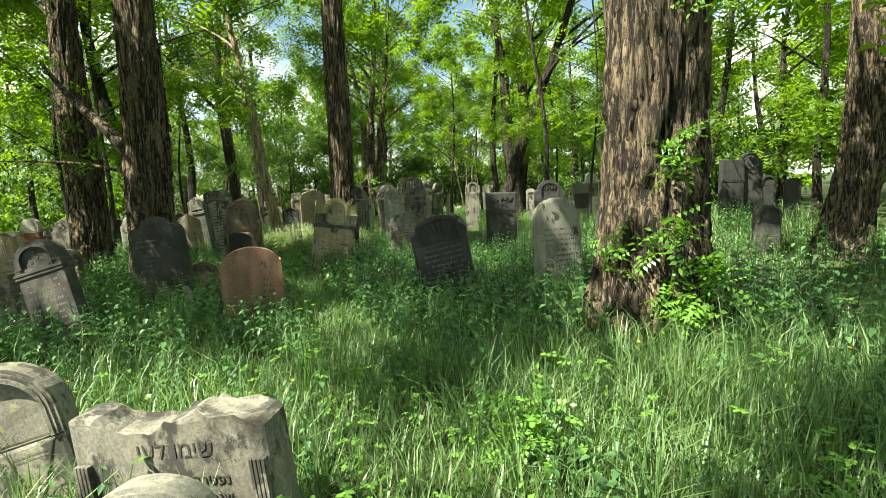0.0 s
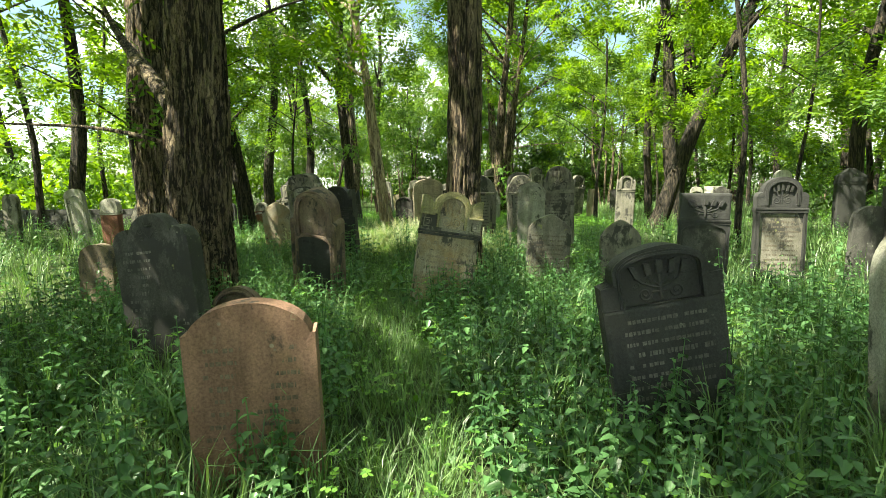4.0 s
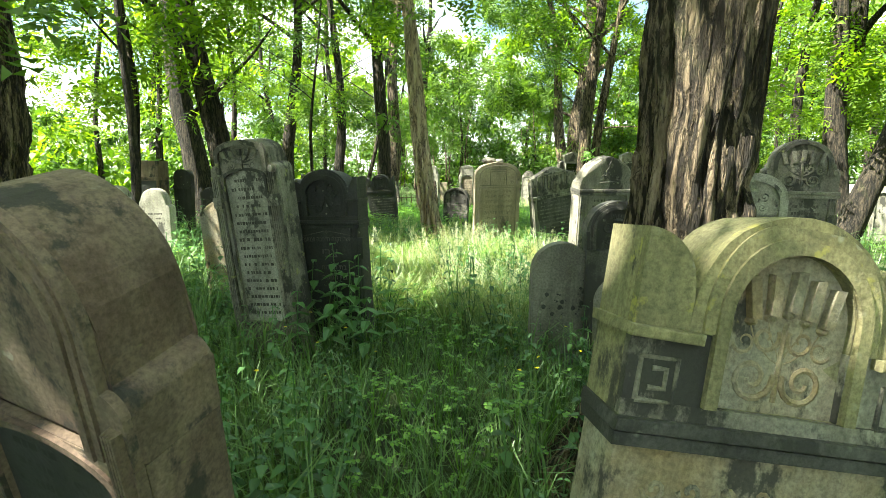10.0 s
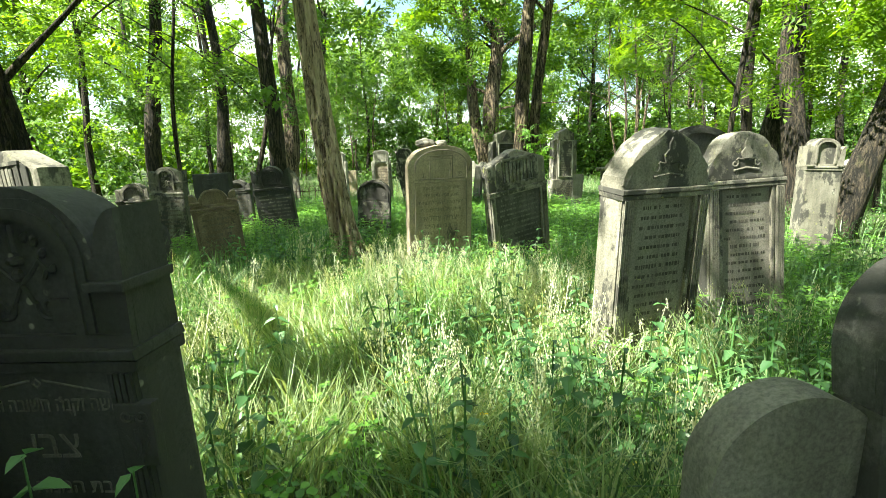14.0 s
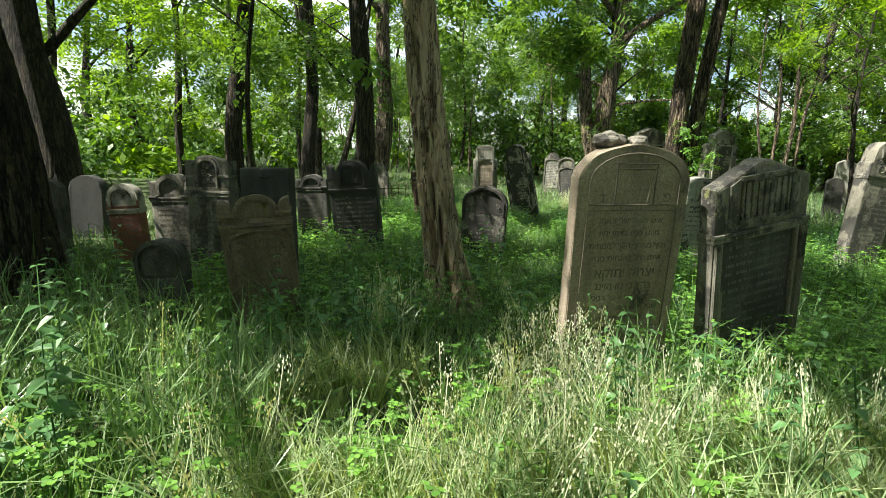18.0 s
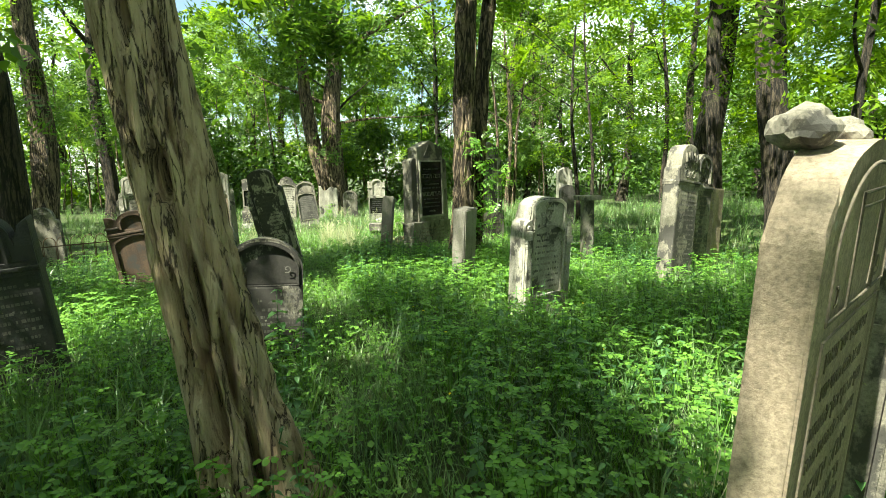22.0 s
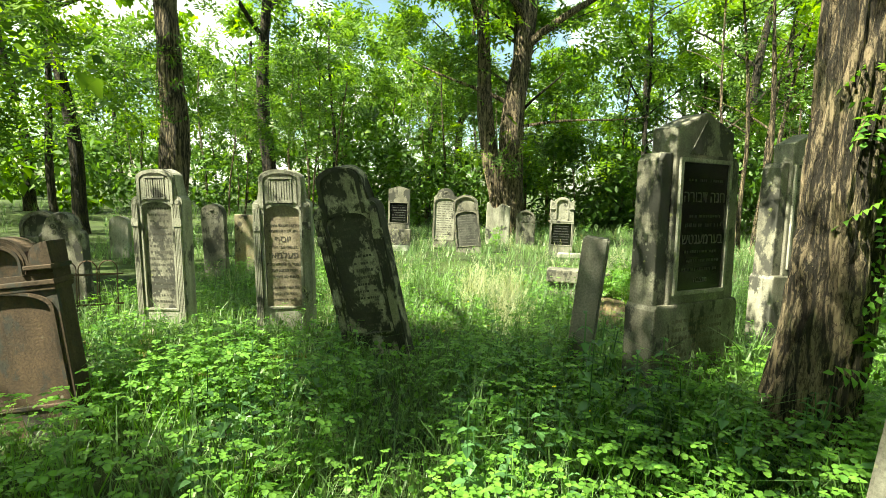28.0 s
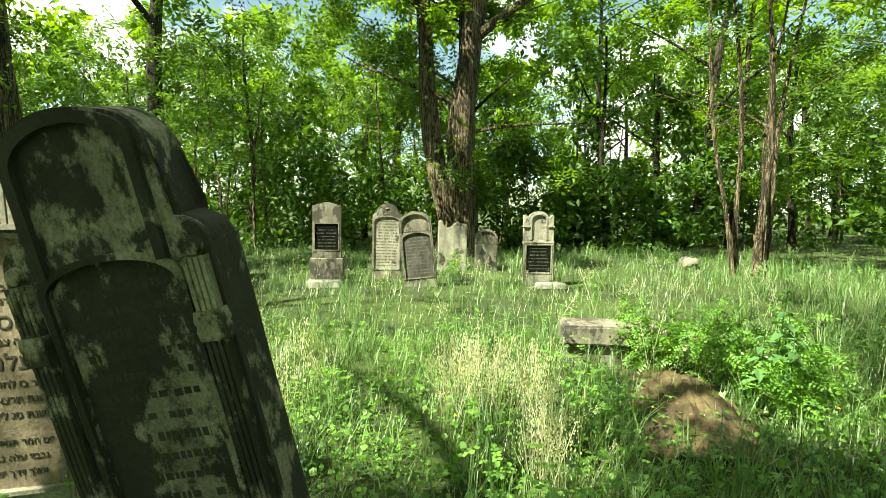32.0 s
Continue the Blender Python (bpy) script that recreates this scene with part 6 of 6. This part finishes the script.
def kind_at(x, y):
    """Shares of grass, nettle and herb at a place, and how high they stand."""
    a = noise.noise((x * 0.45 + 7, y * 0.45, 1.0))
    b = noise.noise((x * 0.45, y * 0.45 + 9, 5.0))
    if y < 4.5:
        return (0.86, 0.14 + 0.3 * b, 0.02, 0.34)
    if y < 10.5:
        return (0.40 + 0.35 * a, 0.80 + 0.6 * b, 0.02, 0.40)
    if y < 13.2:
        return (0.58 + 0.35 * a, 0.38 + 0.5 * b, 0.02, 0.38)
    if y < 18.5:
        return (0.60 + 0.4 * a, 0.34 + 0.9 * b, 0.08 - 0.08 * a, 0.46)
    if 25.4 < y < 27.5 and -5.0 < x < -2.6:
        return (0.30 + 0.3 * a, 0.25 + 0.4 * b, 0.60, 0.46)
    if y < 27.5:
        return (0.36 + 0.45 * a, 0.20 + 0.5 * b, 0.42, 0.36)
    return (0.80 + 0.3 * a, 0.05 + 0.15 * b, 0.13 - 0.1 * a, 0.28)


def trodden(x, y):
    """The line that is walked, kept low."""
    path_x = np.interp(y, [0, 2, 5, 9, 13, 17, 21, 26, 30], [0, -0.1, -1.1, -2.6, -3.9, -5.9, -5.5, -6.1, -6.3])
    return abs(x - path_x) < 0.38


def herbs():
    rng = random.Random(21)
    nr = np.random.default_rng(21)
    makers = {"grass": lambda: tuft(rng, 9, 0.46), "nettle": lambda: nettle(rng, 0.52), "herb": lambda: herb(rng, 0.55)}
    kinds = {k: [m() for _ in range(6)] for k, m in makers.items()}
    spots = {(k, i): [] for k in kinds for i in range(6)}

    def sow(n, x0, x1, y0, y1, low=1.0):
        for _ in range(n):
            x, y = rng.uniform(x0, x1), rng.uniform(y0, y1)
            g, nt, h, tall = kind_at(x, y)
            g, nt, h = max(g, 0.05), max(nt, 0.0), max(h, 0.01)
            q = rng.random() * (g + nt + h)
            k = "grass" if q < g else "nettle" if q < g + nt else "herb"
            if k == "herb" and low >= 1.0 and rng.random() < 0.75:
                continue
            s = tall / 0.36 * rng.uniform(0.6, 1.25) * low
            if k == "herb":
                s = min(s, 0.95)
            if trodden(x, y):
                k = "grass" if k == "nettle" or rng.random() < 0.7 else "herb"
                s *= 0.6
            bad = False
            for sx, sy, rz, w, th in STONES:
                dx, dy = x - sx, y - sy
                if abs(dx) < 0.9 and abs(dy) < 0.9:
                    c, sn = math.cos(radians(rz)), math.sin(radians(rz))
                    if abs(dx * c + dy * sn) < w / 2 + 0.04 and abs(-dx * sn + dy * c) < th / 2 + 0.05:
                        bad = True
                        break
            if not bad:
                spots[(k, rng.randrange(6))].append((x, y, ground_height(x, y) - 0.01, s))

    sow(7600, -6.0, 3.5, 0.8, 11, 0.9)
    sow(6400, -9, 0.5, 11, 22, 0.92)
    sow(6400, -10.5, 0.5, 22, 33, 0.9)
    sow(1800, -16, -6, 2, 22, 1.1)
    sow(1900, 1, 11, 3, 22, 1.1)
    sow(1800, -0.5, 13, 21, 40, 1.25)
    sow(700, -6.6, -2.6, 24.0, 28, 0.99)
    sow(2700, -16, 6, 32, 47)
    sow(900, -34, 26, 40, 58, 1.5)
    sow(700, -34, -14, 4, 40, 1.4)
    mats = {"grass": GRASS, "nettle": NETTLE, "herb": HERB}
    labels = {"grass": "tall green meadow grass between the stones", "nettle": "thick stand of nettles between the stones", "herb": "low celandine and ground elder leaves"}
    for (k, i), sp in spots.items():
        if not sp:
            continue
        v, f = kinds[k][i]
        sp = np.array(sp)
        # plants stand upright: mostly a turn about z with a slight sway
        a, b = nr.uniform(0, 6.283, len(sp)), nr.normal(0, 0.12, len(sp))
        ca, sa, cb, sb = np.cos(a), np.sin(a), np.cos(b), np.sin(b)
        o = np.zeros(len(sp))
        tr = np.stack([ca * cb, -sa, ca * sb, sa * cb, ca, sa * sb, -sb, o, cb], 1).reshape(-1, 3, 3)
        ob = new({"grass": "grass", "nettle": "nettles", "herb": "ground_herbs"}[k], scatter(k, v, f, sp[:, :3], tr, sp[:, 3], mats[k]))
        tagged(ob, labels[k], "grass" if k == "grass" else "herbs", "", "stuff")
    # short grass and a carpet of small leaves under the taller plants
    def carpet(n, x0, x1, y0, y1):
        p = np.stack([nr.uniform(x0, x1, n), nr.uniform(y0, y1, n), np.zeros(n)], 1)
        p[:, 2] = [ground_height(a, b) for a, b, _ in p]
        return p

    p = np.concatenate([carpet(17000, -5.5, 3.0, 0.6, 11), carpet(12000, -8.5, -0.5, 11, 22), carpet(9000, -10, -0.5, 22, 33), carpet(6000, -16, 6, 33, 46), carpet(4500, 1, 10, 3, 28), carpet(4500, -16, -6, 3, 24)])
    v, f = [], []
    for i in range(3):
        a = i * 2.1
        h = 0.11 + 0.02 * i
        b = len(v)
        v += [(0.03 * math.cos(a) - 0.005 * math.sin(a), 0.03 * math.sin(a) + 0.005 * math.cos(a), 0), (0.03 * math.cos(a) + 0.005 * math.sin(a), 0.03 * math.sin(a) - 0.005 * math.cos(a), 0), (0.12 * math.cos(a), 0.12 * math.sin(a), h)]
        f.append((b, b + 1, b + 2))
    a = nr.uniform(0, 6.283, len(p))
    o, e1 = np.zeros(len(p)), np.ones(len(p))
    tr = np.stack([np.cos(a), -np.sin(a), o, np.sin(a), np.cos(a), o, o, o, e1], 1).reshape(-1, 3, 3)
    tagged(new("short_grass", scatter("short_grass", np.array(v), f, p, tr, nr.uniform(0.7, 1.5, len(p)), GRASS)), "short grass under taller herbs", "grass", "", "stuff")
    p = np.concatenate([carpet(2500, -5.5, 3.0, 0.6, 11), carpet(6000, -8.5, -0.5, 13, 22), carpet(15000, -10, -0.5, 22, 31), carpet(4000, 1, 10, 3, 28), carpet(4000, -16, -6, 3, 24)])
    p[:, 2] += nr.uniform(0.02, 0.16, len(p))
    leaf_v, leaf_f = [], []
    lobed_leaf(leaf_v, leaf_f, (0, 0, 0), 0, 0, 0.042, 0.02)
    tagged(new("leaf_carpet", scatter("leaf_carpet", np.array(leaf_v), leaf_f, p, random_turns(nr, len(p), 0.05), nr.uniform(0.6, 1.3, len(p)), HERB)), "carpet of small herb leaves on the ground", "herbs", "", "stuff")
    # pale flowering grass and yellow flowers
    for nm, mk, mat_, n, areas, lab in (("flowering_grass", lambda: panicle(rng, 0.58), STRAW, 4200, ((-6.3, -2.2, 13.6, 17.8), (-6.5, -1.5, 13.2, 17.8), (-6.3, -2.6, 14.2, 17.6), (-7.4, -2.2, 14.0, 18.0), (-7.5, -5.2, 28.5, 31), (-10, 2, 30, 40), (-6.1, -5.2, 28.9, 30.2), (-6.6, -4.4, 17.2, 19.2)), "pale flowering grass heads"),
                                       ("buttercups", lambda: flower(rng, 0.30), FLOWER, 260, ((-3, 3, 3, 10), (-5, -2, 10, 15), (-6, -2, 20, 30)), "small yellow buttercups in the grass")):
        pts = []
        for i in range(n):
            x0, x1, y0, y1 = areas[i % len(areas)]
            x, y = rng.uniform(x0, x1), rng.uniform(y0, y1)
            if nm == "flowering_grass" and noise.noise((x * 1.1, y * 1.1, 11.0)) < -0.04:
                continue
            if not trodden(x, y):
                pts.append((x, y, ground_height(x, y), rng.uniform(0.55, 1.25)))
        pts = np.array(pts)
        a = nr.uniform(0, 6.283, len(pts))
        b = nr.normal(0, 0.32, len(pts))
        ca, sa, cb, sb, o = np.cos(a), np.sin(a), np.cos(b), np.sin(b), np.zeros(len(pts))
        tr = np.stack([ca * cb, -sa, ca * sb, sa * cb, ca, sa * sb, -sb, o, cb], 1).reshape(-1, 3, 3)
        for q in range(3):
            v, f = mk()
            tagged(new(nm, scatter(nm, v, f, pts[q::3, :3], tr[q::3], pts[q::3, 3], mat_)), lab, "grass" if "grass" in nm else "flowers", "", "stuff")
    # long pale blades lying over in the sunny glade
    v, f = tuft(rng, 9, 0.55)
    v[:, 1] += 0.5 * v[:, 2]
    n = 3400
    p = np.stack([nr.uniform(-6.6, -2.0, n), nr.uniform(13.6, 17.8, n), np.zeros(n)], 1)
    p = p[[noise.noise((a * 0.9, b * 0.9, 4.0)) > 0.0 for a, b, _ in p]]
    n = len(p)
    p[:, 2] = [ground_height(a, b) for a, b, _ in p]
    a = nr.normal(0.6, 1.2, n)
    o, e1 = np.zeros(n), np.ones(n)
    tr = np.stack([np.cos(a), -np.sin(a), o, np.sin(a), np.cos(a), o, o, o, e1], 1).reshape(-1, 3, 3)
    tagged(new("glade_grass", scatter("glade_grass", v, f, p, tr, nr.uniform(0.6, 1.1, n), PALE_GRASS)), "long pale grass leaning over in the sun", "grass", "", "stuff")


herbs()


# ---- single plants and small things ----
def tall_nettle(x, y, h, seed):
    rng = random.Random(seed)
    e = thing("nettle_plant", pose(x, y, 0, rng.uniform(-5, 5), rng.uniform(-6, 6), rng.uniform(0, 360)), "tall nettle with broad toothed leaves", "plant")
    v, f = tube([(0.02 * math.sin(q * 3), 0.015 * math.cos(q * 4), q * h) for q in [i / 8 for i in range(9)]], [0.006 - 0.0004 * i for i in range(9)], 6)
    st = new("stem", mesh_of("stem", v, f, NETTLE, True))
    st.parent = e
    k = int(h / 0.085)
    for i in range(3, k + 1):
        z, q = h * i / k, 1 - 0.6 * (i / k) ** 4
        for s in (0, math.pi):
            v, f = [], []
            a = s + (i % 2) * 1.57 + rng.uniform(-0.3, 0.3)
            leaf_at(v, f, (0, 0, 0), 0, 0, 0.15 * q, 0.05 * q)
            lf = new("leaf", mesh_of("leaf", v, f, NETTLE))
            lf.parent = e
            lf.location, lf.rotation_euler = (0, 0, z), (0, rng.uniform(-0.1, 0.5), a)
    return e


for i, (px, py, ph) in enumerate(((-4.7, 12.85, 0.95), (-4.5, 12.95, 0.85), (-4.9, 12.8, 0.8), (-4.55, 12.75, 0.7), (-6.3, 21.75, 0.8), (-6.1, 21.95, 0.6), (-2.75, 9.9, 0.7), (-1.75, 9.8, 0.6), (-3.0, 9.6, 0.5), (-3.3, 14.4, 0.75), (-6.6, 14.2, 0.8), (-5.2, 15.2, 0.65), (-3.3, 23.6, 0.7), (-4.6, 23.4, 0.55), (-7.2, 16.4, 0.7), (-6.8, 25.4, 0.6), (-4.7, 12.65, 0.75), (-4.45, 12.6, 0.85), (-4.25, 12.75, 0.7), (-4.55, 12.45, 0.65), (-4.85, 12.5, 0.6), (-4.3, 12.5, 0.6), (-4.1, 12.9, 0.6), (-7.5, 16.6, 0.9), (-7.0, 16.2, 0.8), (-4.1, 21.0, 0.6), (-3.9, 21.5, 0.55), (-2.5, 9.5, 0.6), (-1.4, 9.6, 0.55), (-3.27, 30.5, 0.95), (-3.15, 30.6, 0.75), (-3.45, 30.45, 0.6), (-3.3, 30.25, 0.7), (-5.1, 21.9, 0.5), (-4.3, 22.3, 0.55))):
    tall_nettle(px, py, ph, 300 + i)


def sapling_shoot(x, y, h, seed, label, k=60):
    nr = np.random.default_rng(seed)
    e = thing("seedling", pose(x, y, 0), label, "plant")
    for i in range(4):
        a = i * 1.6
        v, f = tube([(math.cos(a) * 0.10 * q, math.sin(a) * 0.10 * q, h * q) for q in (0, 0.5, 1)], [0.005, 0.004, 0.002], 5)
        s = new("stem", mesh_of("stem", v, f, LEAF, True))
        s.parent = e
    pts = clump_points(nr, [(0, 0, h * 0.65)], [(0.20, 0.20, h * 0.5)], k)
    c = new("leaves", scatter("leaves", FEATHER, FEATHER_F, pts, random_turns(nr, k, 0.2), nr.uniform(0.6, 0.9, k), HERB))
    c.parent = e


sapling_shoot(0.28, 2.75, 0.34, 3, "yellow-green robinia seedling in the grass")
sapling_shoot(-2.75, 17.6, 0.5, 4, "bright green seedling beside a gabled stone")
sapling_shoot(-4.0, 17.5, 0.4, 5, "bright green seedling in front of a beige stone")
sapling_shoot(-3.62, 31.55, 0.5, 6, "leafy shoots beside a kerb block", 90)
sapling_shoot(-4.0, 31.55, 0.55, 7, "leafy shoots growing over a kerb block", 110)
sapling_shoot(-3.8, 31.3, 0.4, 16, "leafy shoots beside a soil mound", 80)
sapling_shoot(-3.95, 31.85, 0.6, 17, "leafy shoots behind a soil mound", 80)
for i, (sx, sy, sh) in enumerate(((-3.45, 30.7, 0.55), (-3.3, 31.2, 0.7), (-3.35, 30.2, 0.45), (-3.6, 31.0, 0.6), (-2.9, 30.9, 0.75), (-3.0, 30.4, 0.5), (-3.9, 31.35, 0.4))):
    sapling_shoot(sx, sy, sh, 40 + i, "leafy shoots growing over a soil mound", 90)
sapling_shoot(-5.6, 38.4, 0.6, 8, "leafy shoots between far gravestones")


def rock(x, y, z, s, seed, label):
    bm = bmesh.new()
    bmesh.ops.create_icosphere(bm, subdivisions=3, radius=1)
    for v in bm.verts:
        v.co *= 1 + 0.35 * noise.noise(v.co * 1.3 + Vector((seed, 0, 0))) + 0.12 * noise.noise(v.co * 4 + Vector((0, seed, 0)))
        v.co = Vector((v.co.x * s[0], v.co.y * s[1], v.co.z * s[2]))
    ob = part("rock", bm, GREY, None, label)
    ob.matrix_world = pose(x, y, z, 0, 0, seed * 40)
    return tagged(ob, "", "stone")


rock(-4.74, 18.50, 1.765, (0.13, 0.07, 0.055), 1, "rough pale rock laid on a gravestone")
rock(-4.55, 18.58, 1.755, (0.09, 0.065, 0.05), 2, "rough grey rock laid on a gravestone")
rock(0.95, 41.2, 0.12, (0.35, 0.25, 0.22), 3, "pale boulder at the foot of thin stems")

# low iron fence of bent rods
fence = thing("iron_fence", pose(-10.35, 28.35, 0, 0, 0, 35), "rusty iron grave fence with rounded tops", "fence")
for i in range(6):
    u = -0.5 + i * 0.2
    pts = [(u - 0.09, 0, 0)] + [(u - 0.09 * math.cos(radians(a)), 0, 0.62 + 0.10 * math.sin(radians(a))) for a in range(0, 181, 20)] + [(u + 0.09, 0, 0)]
    v, f = tube(pts, [0.007] * len(pts), 6)
    r = new("hoop", mesh_of("hoop", v, f, IRON, True))
    r.parent = fence
for z in (0.2, 0.55):
    r = part("rail", box(bmesh.new(), -0.65, 0.65, -0.006, 0.006, z, z + 0.02), IRON, fence)

# bare mound with old leaves beside the kerb block
mound_bm = bmesh.new()
bmesh.ops.create_grid(mound_bm, x_segments=24, y_segments=16, size=1)
for v in mound_bm.verts:
    d = v.co.x ** 2 + v.co.y ** 2
    v.co = Vector((v.co.x * 0.40, v.co.y * 1.0, 0.06 * max(0.0, 1 - d) + 0.05 * noise.noise(v.co * 5) + 0.02 * noise.noise(v.co * 13) - 0.05 * d))
LITTER = stone_material("leaf_litter", (0.16, 0.105, 0.055), (0.07, 0.05, 0.03), 0.25, 0.7, (0.11, 0.12, 0.03), relief=1.0)
mound = part("soil_mound", mound_bm, LITTER, None, "bare soil mound covered in brown leaf litter")
mound.matrix_world = pose(-4.0, 30.5, 0.09, 0, 0, -12)
tagged(mound, "", "ground", "", "structure")
